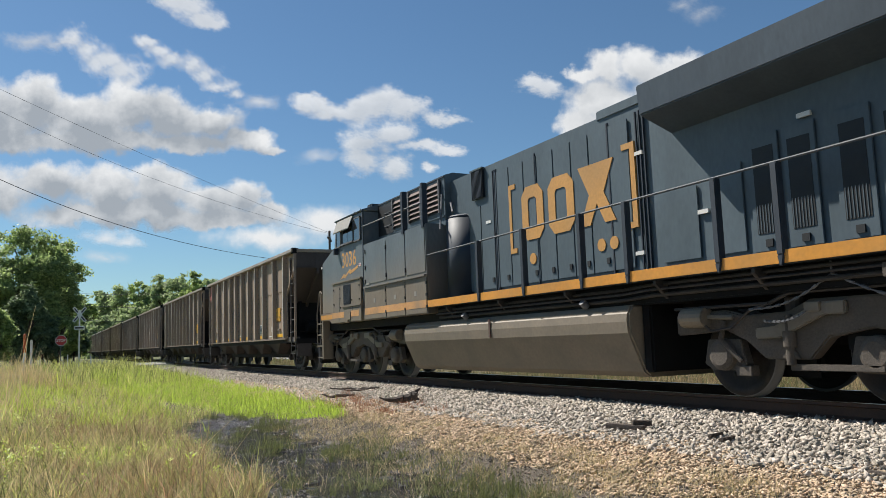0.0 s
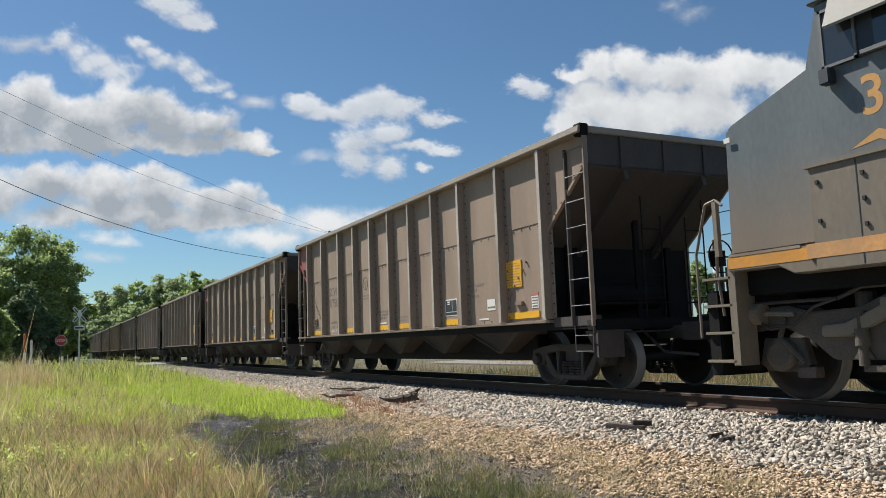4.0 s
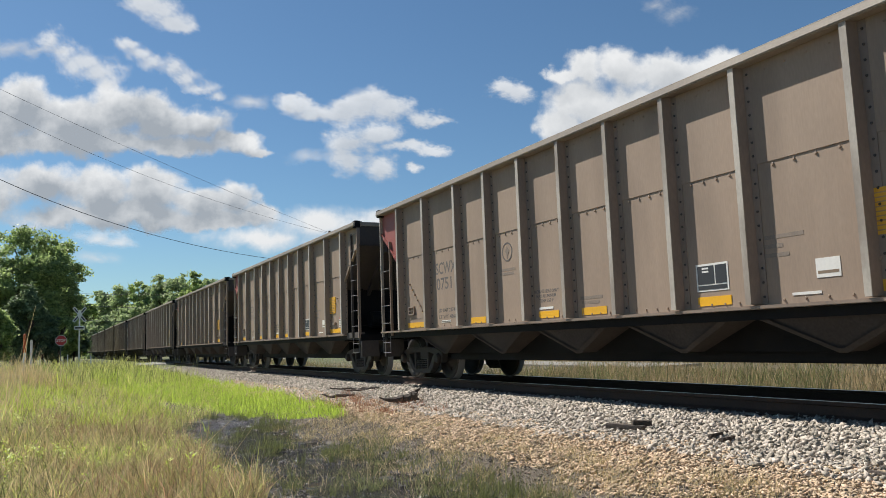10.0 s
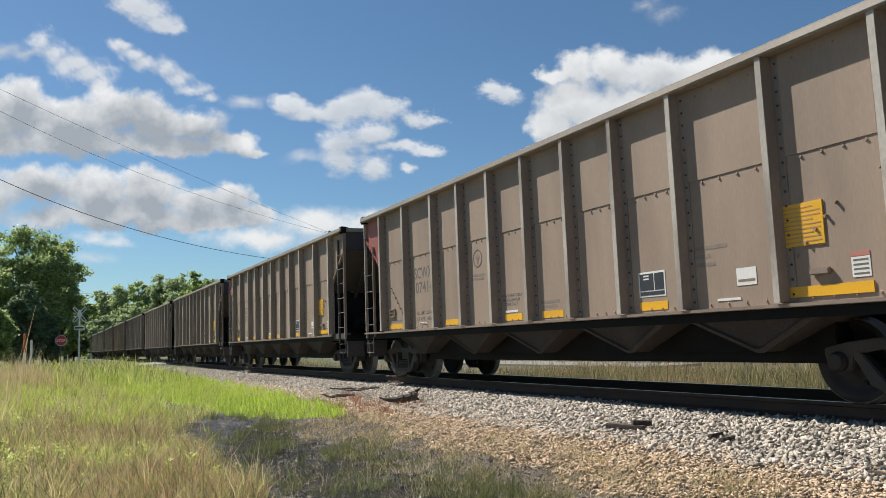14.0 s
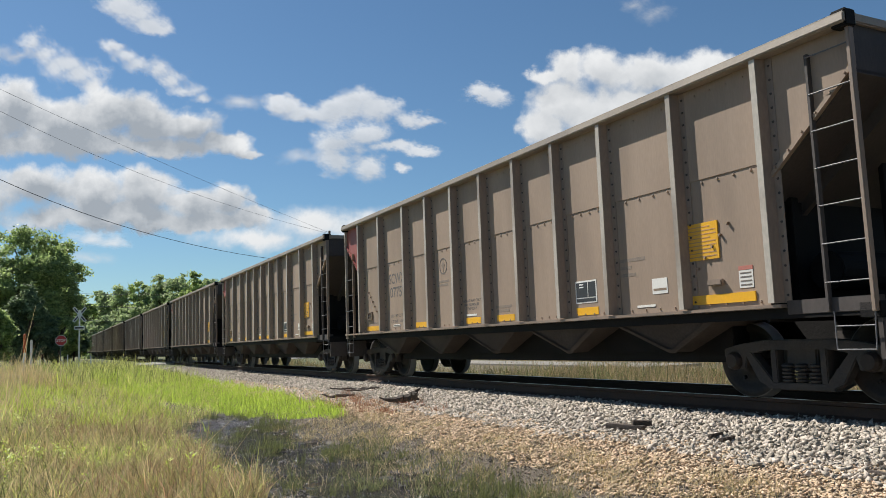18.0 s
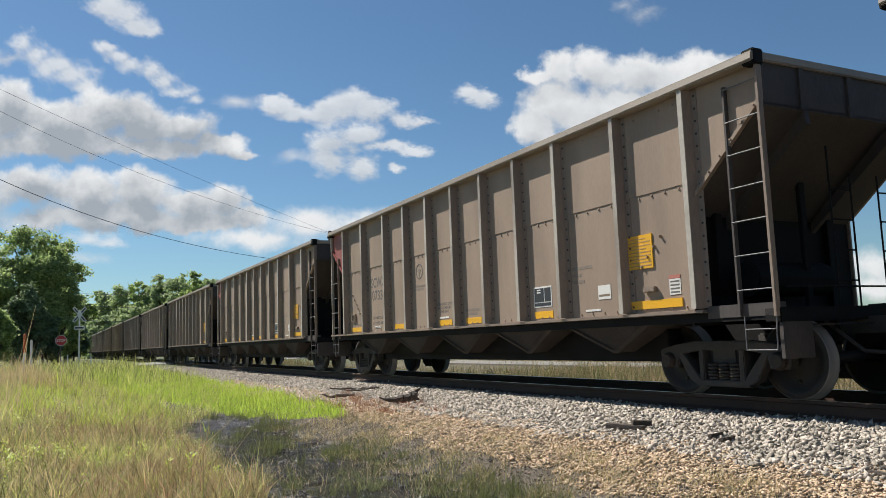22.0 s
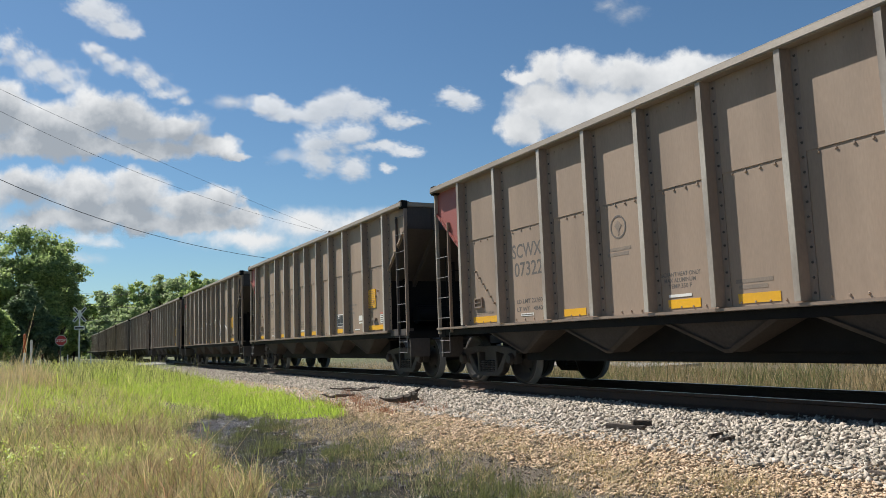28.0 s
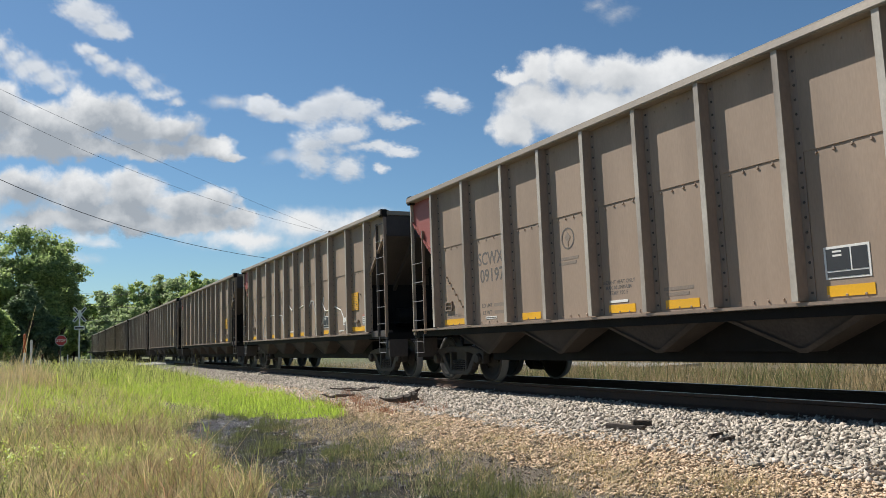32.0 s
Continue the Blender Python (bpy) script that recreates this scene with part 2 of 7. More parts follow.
M_GLASS = glass_mat()


def water_mat():
    m = bpy.data.materials.new("shallow_water")
    m.use_nodes = True
    n, l = m.node_tree.nodes, m.node_tree.links
    b = n["Principled BSDF"]
    b.inputs["Base Color"].default_value = (0.022, 0.02, 0.016, 1)
    b.inputs["Roughness"].default_value = 0.10
    tc = n.new("ShaderNodeTexCoord")

    def tex(scale, detail):
        t = n.new("ShaderNodeTexNoise")
        t.inputs["Scale"].default_value, t.inputs["Detail"].default_value = scale, detail
        l.new(tc.outputs["Object"], t.inputs["Vector"])
        return t.outputs["Fac"]

    # mud crumbs break the film of water into fine facets, with calmer pools between
    calm = n.new("ShaderNodeMapRange")
    calm.inputs["From Min"].default_value, calm.inputs["From Max"].default_value = 0.40, 0.52
    calm.inputs["To Min"].default_value = 0.02
    l.new(tex(1.3, 3.0), calm.inputs["Value"])
    mul = n.new("ShaderNodeMath")
    mul.operation = "MULTIPLY"
    l.new(tex(75.0, 2.0), mul.inputs[0])
    l.new(calm.outputs["Result"], mul.inputs[1])
    bp = n.new("ShaderNodeBump")
    bp.inputs["Strength"].default_value, bp.inputs["Distance"].default_value = 1.0, 0.04
    l.new(mul.outputs[0], bp.inputs["Height"])
    l.new(bp.outputs["Normal"], b.inputs["Normal"])
    return m


M_WATER = water_mat()


def ground_mat():
    """Soil whose kind follows the ground: pale dust by the track, ochre gravel, dark mud, dry turf."""
    m = bpy.data.materials.new("soil")
    m.use_nodes = True
    n, l = m.node_tree.nodes, m.node_tree.links
    b = n["Principled BSDF"]
    tc = n.new("ShaderNodeTexCoord")
    sep = n.new("ShaderNodeSeparateXYZ")
    l.new(tc.outputs["Object"], sep.inputs[0])

    def tex(s, d=6.0):
        t = n.new("ShaderNodeTexNoise")
        t.inputs["Scale"].default_value, t.inputs["Detail"].default_value = s, d
        l.new(tc.outputs["Object"], t.inputs["Vector"])
        return t.outputs["Fac"]

    def math_node(op, a, c):
        q = n.new("ShaderNodeMath")
        q.operation = op
        for i, v in enumerate((a, c)):
            if isinstance(v, (int, float)):
                q.inputs[i].default_value = v
            else:
                l.new(v, q.inputs[i])
        return q.outputs[0]

    def step(v, lo, hi):
        q = n.new("ShaderNodeMapRange")
        q.interpolation_type = "SMOOTHSTEP"
        q.inputs["From Min"].default_value, q.inputs["From Max"].default_value = lo, hi
        l.new(v, q.inputs["Value"])
        return q.outputs["Result"]

    def mix(f, a, c):
        q = n.new("ShaderNodeMix")
        q.data_type = "RGBA"
        l.new(f, q.inputs["Factor"])
        for key, v in (("A", a), ("B", c)):
            if isinstance(v, tuple):
                q.inputs[key].default_value = (*v, 1)
            else:
                l.new(v, q.inputs[key])
        return q.outputs["Result"]

    wob = math_node("MULTIPLY", math_node("SUBTRACT", tex(0.9), 0.5), 1.6)
    y = math_node("ADD", sep.outputs["Y"], wob)
    # turf soil darkened: self-shadow in gaps between blades put into its colour
    turf = mix(tex(0.7), (0.07, 0.062, 0.03), (0.14, 0.11, 0.06))
    mud = mix(step(tex(9.0), 0.35, 0.65), (0.012, 0.0115, 0.0105), (0.06, 0.054, 0.046))
    ochre = mix(tex(7.0), (0.24, 0.18, 0.12), (0.38, 0.285, 0.19))
    dust = mix(tex(7.0), (0.20, 0.18, 0.155), (0.32, 0.29, 0.25))
    c = mix(step(y, 1.7, 2.3), turf, mud)
    c = mix(step(y, 3.75, 4.2), c, mix(tex(9.0), (0.075, 0.06, 0.046), (0.17, 0.138, 0.105)))
    c = mix(step(y, 4.75, 5.2), c, ochre)
    c = mix(step(y, 5.4, 6.0), c, dust)
    c = mix(step(y, 11.2, 11.9), c, turf)
    far = step(sep.outputs["X"], -19.5, -17.2)
    c = mix(far, mix(step(y, 5.2, 5.9), turf, mix(step(y, 11.2, 11.9), dust, turf)), c)
    c = mix(step(sep.outputs["X"], -52.0, -42.0), (0.085, 0.095, 0.035), c)
    l.new(c, b.inputs["Base Color"])
    # wet where the hollow lies: glossy, finely broken mud
    band = math_node("MULTIPLY", step(y, 1.75, 2.2), math_node("SUBTRACT", 1.0, step(y, 3.7, 4.3)))
    wet = math_node("MULTIPLY", math_node("MULTIPLY", band, step(sep.outputs["X"], -17.5, -16.0)), step(tex(1.6), 0.36, 0.5))
    rough = n.new("ShaderNodeMapRange")
    rough.inputs["To Min"].default_value, rough.inputs["To Max"].default_value = 0.92, 0.24
    l.new(wet, rough.inputs["Value"])
    l.new(rough.outputs["Result"], b.inputs["Roughness"])
    bp = n.new("ShaderNodeBump")
    b.inputs["Specular IOR Level"].default_value = 0.5
    bp.inputs["Strength"].default_value, bp.inputs["Distance"].default_value = 1.0, 0.035
    l.new(tex(55.0, 6.0), bp.inputs["Height"])
    l.new(bp.outputs["Normal"], b.inputs["Normal"])
    return m


M_SOIL = ground_mat()


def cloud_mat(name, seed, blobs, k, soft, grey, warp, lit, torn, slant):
    """Glowing vapour: overlapping puffs (x, y, half width, half height) with billowed rims, sunlit tops and grey shaded
    undersides painted in; k: metres in a unit of the puffs.
    """
    m = bpy.data.materials.new(name)
    m.use_nodes = True
    n, l = m.node_tree.nodes, m.node_tree.links
    n.remove(n["Principled BSDF"])
    tc = n.new("ShaderNodeTexCoord")

    def vec(op, a, c):
        q = n.new("ShaderNodeVectorMath")
        q.operation = op
        for i, v in enumerate((a, c)):
            if isinstance(v, tuple):
                q.inputs[i].default_value = v
            else:
                l.new(v, q.inputs[i])
        return q.outputs["Value" if op == "LENGTH" else "Vector"]

    def math_node(op, a, c, d=None):
        q = n.new("ShaderNodeMath")
        q.operation = op
        for i, v in enumerate((a, c) if d is None else (a, c, d)):
            if isinstance(v, (int, float)):
                q.inputs[i].default_value = v
            else:
                l.new(v, q.inputs[i])
        return q.outputs[0]

    def smooth(v, lo, hi, a=0.0, c=1.0):
        q = n.new("ShaderNodeMapRange")
        q.interpolation_type = "SMOOTHSTEP"
        for key, x in (("From Min", lo), ("From Max", hi), ("To Min", a), ("To Max", c)):
            q.inputs[key].default_value = x
        l.new(v, q.inputs["Value"])
        return q.outputs["Result"]

    def tex(size, detail, rough, key):
        t = n.new("ShaderNodeTexNoise")
        t.inputs["Scale"].default_value, t.inputs["Detail"].default_value, t.inputs["Roughness"].default_value = 1 / size, detail, rough
        l.new(vec("ADD", drawn, (seed * 310, seed * 170, seed * 90)), t.inputs["Vector"])
        return t.outputs[key]

    flat = vec("MULTIPLY", tc.outputs["Object"], (1 / k, 1 / k, 0))
    drawn = flat
    if torn > 2:
        turn = n.new("ShaderNodeVectorRotate")
        turn.rotation_type = "Z_AXIS"
        turn.inputs["Angle"].default_value = radians(slant)
        l.new(flat, turn.inputs["Vector"])
        drawn = vec("MULTIPLY", turn.outputs["Vector"], (0.75, 1.1, 0))
    swell = vec("MULTIPLY", vec("SUBTRACT", tex(120, 2.0, 0.5, "Color"), (0.5, 0.5, 0.5)), (warp * 2.4, warp * 2.0, 0))
    curl = vec("MULTIPLY", vec("SUBTRACT", tex(50, 7.0, 0.56 if torn < 2 else 0.64, "Color"), (0.5, 0.5, 0.5)), (warp * 3.0, warp * 2.6, 0))
    place = vec("ADD", flat, vec("ADD", swell, curl))

    def field(p):
        out = None
        for cx, cy, rx, ry in blobs:
            r = vec("LENGTH", vec("MULTIPLY", vec("SUBTRACT", p, (cx, cy, 0)), (1 / rx, 1 / ry, 0)), (0, 0, 0))
            v = math_node("SUBTRACT", 1.0, r)
            out = v if out is None else math_node("SMOOTH_MAX", out, v, 0.5)
        return out

    fine = math_node("SUBTRACT", tex(66, 8.0, 0.58 if torn < 2 else 0.66, "Fac"), 0.48)
    dens = math_node("ADD", field(place), math_node("MULTIPLY", fine, torn))
    alpha = smooth(dens, 0.0, soft, 0.0, 0.97 if torn < 2 else 0.80)
    # self-shading painted into the emission: grey where more puff lies above
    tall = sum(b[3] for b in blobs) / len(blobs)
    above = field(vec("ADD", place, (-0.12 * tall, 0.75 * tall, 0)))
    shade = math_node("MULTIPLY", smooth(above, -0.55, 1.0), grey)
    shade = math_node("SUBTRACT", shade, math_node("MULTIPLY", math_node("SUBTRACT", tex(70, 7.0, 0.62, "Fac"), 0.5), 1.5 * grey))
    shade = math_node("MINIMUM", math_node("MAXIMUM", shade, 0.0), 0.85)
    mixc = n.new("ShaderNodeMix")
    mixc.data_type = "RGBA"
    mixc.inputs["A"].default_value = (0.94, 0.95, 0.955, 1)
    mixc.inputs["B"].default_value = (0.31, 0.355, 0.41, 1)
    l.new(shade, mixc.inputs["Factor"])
    # the vapour glows by itself in place of scattered sunlight
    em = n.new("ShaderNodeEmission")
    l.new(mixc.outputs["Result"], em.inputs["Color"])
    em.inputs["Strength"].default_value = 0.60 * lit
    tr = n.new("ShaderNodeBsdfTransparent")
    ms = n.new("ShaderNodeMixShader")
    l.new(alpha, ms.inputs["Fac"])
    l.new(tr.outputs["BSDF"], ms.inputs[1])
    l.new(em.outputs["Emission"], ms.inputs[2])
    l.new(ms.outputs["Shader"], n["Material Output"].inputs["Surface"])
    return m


# ---- building helpers ----
class Shape:
    """Collects simple solids into one mesh."""

    def __init__(self):
        self.v, self.f = [], []

    def add(self, verts, faces):
        k = len(self.v)
        self.v += [tuple(p) for p in verts]
        self.f += [tuple(i + k for i in f) for f in faces]
        return self

    def box(self, x0, x1, y0, y1, z0, z1):
        v = [(x, y, z) for x in (x0, x1) for y in (y0, y1) for z in (z0, z1)]
        return self.add(v, [(0, 1, 3, 2), (4, 6, 7, 5), (0, 4, 5, 1), (2, 3, 7, 6), (0, 2, 6, 4), (1, 5, 7, 3)])

    def prism(self, pts, a, b, axis="y"):
        """Extrude a polygon: for axis y the points are (x, z), for x (y, z), for z (x, y)."""
        def place(p, q):
            return {"y": (p[0], q, p[1]), "x": (q, p[0], p[1]), "z": (p[0], p[1], q)}[axis]
        n = len(pts)
        v = [place(p, a) for p in pts] + [place(p, b) for p in pts]
        f = [tuple(range(n)), tuple(range(2 * n - 1, n - 1, -1))] + [(i, i + n, (i + 1) % n + n, (i + 1) % n) for i in range(n)]
        return self.add(v, f)

    def rod(self, a, b, r0, r1=None, n=8, caps=True):
        a, b = Vector(a), Vector(b)
        r1 = r0 if r1 is None else r1
        q = (b - a).to_track_quat("Z", "Y")
        v = []
        for p, r in ((a, r0), (b, r1)):
            v += [p + q @ Vector((math.cos(2 * math.pi * i / n) * r, math.sin(2 * math.pi * i / n) * r, 0)) for i in range(n)]
        f = [(i, (i + 1) % n, (i + 1) % n + n, i + n) for i in range(n)]
        if caps:
            f += [tuple(range(n - 1, -1, -1)), tuple(range(n, 2 * n))]
        return self.add(v, f)

    def path(self, pts, r, n=6):
        for a, b in zip(pts, pts[1:]):
            self.rod(a, b, r, r, n)
        return self

    def lathe(self, prof, centre, n=28):
        """Turn (y, r) pairs round the y axis through centre."""
        cx, cy, cz = centre
        v = [(cx + r * math.cos(2 * math.pi * i / n), cy + y, cz + r * math.sin(2 * math.pi * i / n)) for y, r in prof for i in range(n)]
        f = [(j * n + i, j * n + (i + 1) % n, (j + 1) * n + (i + 1) % n, (j + 1) * n + i) for j in range(len(prof) - 1) for i in range(n)]
        return self.add(v, f)

    def zlathe(self, prof, centre, n=12):
        """Turn (r, z) pairs round the upright axis through centre."""
        cx, cy = centre
        v = [(cx + r * math.cos(2 * math.pi * i / n), cy + r * math.sin(2 * math.pi * i / n), z) for r, z in prof for i in range(n)]
        f = [(j * n + i, j * n + (i + 1) % n, (j + 1) * n + (i + 1) % n, (j + 1) * n + i) for j in range(len(prof) - 1) for i in range(n)]
        return self.add(v, f)

    def mesh(self, name, bevel=0.0, smooth=False):
        me = bpy.data.meshes.new(name)
        me.from_pydata(self.v, [], self.f)
        bm = bmesh.new()
        bm.from_mesh(me)
        bmesh.ops.recalc_face_normals(bm, faces=bm.faces)
        if bevel:
            sharp = [e for e in bm.edges if len(e.link_faces) == 2 and e.calc_face_angle(0) > 0.5]
            bmesh.ops.bevel(bm, geom=sharp, offset=bevel, segments=2, affect="EDGES", clamp_overlap=True)
        bm.to_mesh(me)
        bm.free()
        if smooth:
            me.shade_smooth()
        return me


def part(name, shape, material, parent=None, label="", bevel=0.0, smooth=False, at=None):
    """One mesh object from a Shape, or from a ready mesh, under its thing."""
    me = shape.mesh(name, bevel, smooth) if isinstance(shape, Shape) else shape
    if not me.materials:
        me.materials.append(material)
    ob = new(name, me)
    if parent:
        ob.parent = parent
    if at is not None:
        ob.matrix_basis = at
    return tagged(ob, label)


def thing(name, label, category, group="", at=None, kind=""):
    ob = tagged(new(name), label, category, group, kind)
    ob.empty_display_size = 0.3
    if at is not None:
        ob.matrix_basis = at
    return ob


def soup(name, verts, sides, material):
    """A mesh of many loose polygons of equal side count from an array of corners."""
    me = bpy.data.meshes.new(name)
    n = len(verts)
    me.vertices.add(n)
    me.vertices.foreach_set("co", np.asarray(verts, np.float32).ravel())
    me.loops.add(n)
    me.loops.foreach_set("vertex_index", np.arange(n, dtype=np.int32))
    me.polygons.add(n // sides)
    me.polygons.foreach_set("loop_start", np.arange(0, n, sides, dtype=np.int32))
    me.update(calc_edges=True)
    me.materials.append(material)
    return me


def solids(name, base_v, base_f, mats, material):
    """Many moved copies of a small solid in one mesh; mats: an array of 3 x 4 placements."""
    bv, bf = np.asarray(base_v, float), np.asarray(base_f, np.int32)
    k = len(mats)
    bv = bv if bv.ndim == 3 else bv[None]
    v = np.einsum("kij,knj->kni", mats[:, :, :3], bv[np.arange(k) % len(bv)]) + mats[:, None, :, 3]
    f = (bf[None] + (np.arange(k, dtype=np.int32) * bv.shape[1])[:, None, None]).reshape(-1)
    me = bpy.data.meshes.new(name)
    me.vertices.add(k * bv.shape[1])
    me.vertices.foreach_set("co", v.astype(np.float32).ravel())
    me.loops.add(len(f))
    me.loops.foreach_set("vertex_index", f)
    me.polygons.add(len(f) // bf.shape[1])
    me.polygons.foreach_set("loop_start", np.arange(0, len(f), bf.shape[1], dtype=np.int32))
    me.update(calc_edges=True)
    me.materials.append(material)
    return me


def text_mesh(words, size, material, align="CENTER", squeeze=1.0, width=0.0):
    """Flat lettering in the x-z plane, facing -y."""
    cu = bpy.data.curves.new("lettering", "FONT")
    cu.body, cu.size, cu.align_x, cu.align_y, cu.extrude = words, size, align, "CENTER", 0.0005
    cu.resolution_u, cu.offset = 3, size * 0.012
    ob = bpy.data.objects.new("lettering", cu)
    me = bpy.data.meshes.new_from_object(ob)
    bpy.data.objects.remove(ob)
    me.transform(Matrix.Rotation(math.pi / 2, 4, "X") @ Matrix.Diagonal((squeeze, 1, 1, 1)))
    if width:
        xs = [v.co.x for v in me.vertices]
        me.transform(Matrix.Diagonal((width / (max(xs) - min(xs)), 1, 1, 1)))
    me.materials.clear()
    me.materials.append(material)
    return me


# ---- ground ----
PROFILE = [(-400, -0.4), (-30, -0.45), (-3, -0.5), (1.5, -0.55), (2.2, -0.63), (2.8, -0.655), (3.7, -0.645), (4.5, -0.52), (4.9, -0.44), (5.6, -0.36), (6.5, -0.25), (6.9, -0.21),
           (10.3, -0.21), (11.4, -0.5), (13, -0.6), (18, -0.55), (40, -0.6), (400, -0.5)]
PY, PZ = zip(*PROFILE)


def height(x, y):
    """Lie of the land: a low bed for the track, a wet hollow beside it, a rise towards the road crossing."""
    z = float(np.interp(y, PY, PZ))
    if 1.5 < y < 5.0 and x < -15:
        z += min(1.0, (-15 - x) / 5) * 0.10 * math.sin((y - 1.5) / 3.5 * math.pi)
    if y < 1.2 and x < -9:
        z += min(1.0, (-9 - x) / 4) * 0.30 * min(1.0, (1.2 - y) / 1.8)
    if x < -22 and y < 5.6:
        z += (-0.20 - z) * min(1.0, (-22 - x) / 14) * min(1.0, (5.6 - y) / 1.2)
    if x < -42:
        z += (-0.12 - z) * min(1.0, (-42 - x) / 12) * max(0.0, 1 - max(0.0, abs(y - 8) - 14) / 10)
    rough = 0.035 if y < 5 or y > 11 else 0.01
    if 1.7 < y < 4.5 and x > -18:
        z += 0.03 * noise.noise((x * 5, y * 5, 8)) + 0.02 * noise.noise((x * 11, y * 11, 3))
    z += rough * noise.noise((x * 0.7, y * 0.7, 0.3)) + 0.8 * rough * noise.noise((x * 2.6, y * 2.6, 4.2)) + 0.4 * rough * noise.noise((x * 7, y * 7, 1.2))
    return z


def spread(*runs):
    out = []
    for a, b, s in runs:
        out += list(np.arange(a, b - 1e-6, s))
    return out


XS = [-4500, -2500, -1400, -800, -500, -350, -260] + spread((-200, -90, 10), (-90, -40, 2), (-40, -22, 0.6), (-22, -17, 0.2), (-17, -4.8, 0.085), (-4.8, 0, 0.2), (0, 12, 0.8)) + [14, 25, 60, 200, 800, 2000, 4500]
YS = [-4500, -2000, -800, -300, -120, -60] + spread((-30, -4, 2), (-4, 1.4, 0.4), (1.4, 1.8, 0.13), (1.8, 4.6, 0.07), (4.6, 7.0, 0.16), (7.0, 12, 0.4), (12, 40, 2)) + [40, 60, 100, 200, 500, 1500, 4500]


def make_ground():
    v = [(x, y, height(x, y)) for x in XS for y in YS]
    ny = len(YS)
    f = [(i * ny + j, (i + 1) * ny + j, (i + 1) * ny + j + 1, i * ny + j + 1) for i in range(len(XS) - 1) for j in range(ny - 1)]
    me = bpy.data.meshes.new("ground")
    me.from_pydata(v, [], f)
    me.materials.append(M_SOIL)
    me.shade_smooth()
    return tagged(new("ground", me), "trackside ground of mud, gravel and dry turf", "ground", kind="structure")


make_ground()

# shallow standing water that the mud pokes through
s = Shape().box(-17.5, -4.0, 1.6, 4.4, -0.80, -0.637)
tagged(part("water", s, M_WATER), "shallow dark puddle water over mud", "water", kind="structure")

# road over the crossing and the lane beyond the track
s = Shape()
s.prism([(-66, -0.4), (-66, -0.075), (-63, -0.05), (-59, -0.05), (-56, -0.075), (-56, -0.4)], 3.2, 7.2)
s.prism([(-66, -0.4), (-66, -0.21), (-63, -0.19), (-59, -0.19), (-56, -0.21), (-56, -0.4)], -60, 3.2)
s.prism([(-66, -0.4), (-66, -0.075), (-63, -0.05), (-59, -0.05), (-56, -0.075), (-56, -0.4)], 10.0, 24)
tagged(part("road", s, M_ROAD, bevel=0.0), "pale worn asphalt road at the level crossing", "road", kind="structure")
s = Shape().box(-160, -24, 21.0, 24.0, -0.75, -0.46)
tagged(part("road_lane", s, M_LANE), "pale gravel lane beside the field", "road", kind="structure")
cross = thing("crossing_surface", "pale concrete crossing panels between the rails", "crossing")
for y in (7.25, 8.05, 8.62, 9.55):
    for x in (-65.6, -63.2, -60.8, -58.4):
        part("panel", Shape().box(x, x + 2.36, y, y + 0.5, -0.2, -0.012), M_CONC, cross, bevel=0.012)


# ---- track ----
def rail_shape(y):
    p = [(-0.076, -0.185), (0.076, -0.185), (0.076, -0.172), (0.012, -0.150), (0.009, -0.052), (0.037, -0.040), (0.037, -0.006), (0.028, 0.0),
         (-0.028, 0.0), (-0.037, -0.006), (-0.037, -0.040), (-0.009, -0.052), (-0.012, -0.150), (-0.076, -0.172)]
    return Shape().prism([(y + a, z) for a, z in p], -420, 90, "x")


track = thing("railway_track", "single railway track of rusty rails on ballast", "track", kind="structure")
for sgn in (-1, 1):
    y = TRACK + sgn * 0.7525
    rail = part("rail", rail_shape(y), M_RAIL, track, "rust-brown steel rail with a worn top")
    part("running_surface", Shape().box(-420, 90, y - 0.026, y + 0.026, -0.001, 0.0015), M_TREAD, rail, "polished running surface")
tie = Shape().box(-0.115, 0.115, -1.3, 1.3, -0.37, -0.192).mesh("sleeper", 0.012)
plate = Shape()
for sgn in (-1, 1):
    plate.box(-0.09, 0.09, sgn * 0.7525 - 0.18, sgn * 0.7525 + 0.18, -0.194, -0.180)
    for a in (-0.1, 0.1):
        plate.box(-0.012, 0.012, sgn * 0.7525 + a - 0.012, sgn * 0.7525 + a + 0.012, -0.19, -0.172)
plate = plate.mesh("tie_plate", 0.0)
for i in range(90):
    x = 6 - i * 0.533
    t = part("sleeper", tie, M_TIE, track, at=pose(x, TRACK + random.uniform(-0.03, 0.03), 0, 0, 0, random.uniform(-1, 1)))
    part("tie_plate", plate, M_RAIL, t)
far_ties = np.array([np.hstack([np.eye(3), [[6 - i * 0.533], [TRACK], [0]]]) for i in range(90, 420)])
bv = [(x, y, z) for x in (-0.115, 0.115) for y in (-1.3, 1.3) for z in (-0.37, -0.192)]
tagged(part("far_sleepers", solids("far_sleepers", bv, [(0, 1, 3, 2), (4, 6, 7, 5), (0, 4, 5, 1), (2, 3, 7, 6), (0, 2, 6, 4), (1, 5, 7, 3)], far_ties, M_TIE), M_TIE, track), kind="stuff")


# ---- ballast ----
def chips(count, seed):
    """Angular stones: boxes with every corner knocked about."""
    rng = np.random.default_rng(seed)
    v = np.array([(x, y, z) for x in (-1, 1) for y in (-1, 1) for z in (-1, 1)], float)
    f = [(0, 1, 3, 2), (4, 6, 7, 5), (0, 4, 5, 1), (2, 3, 7, 6), (0, 2, 6, 4), (1, 5, 7, 3)]
    return v[None] * rng.uniform(0.35, 1.1, (count, 8, 3)), f


CHIP_V, CHIP_F = chips(40, 5)


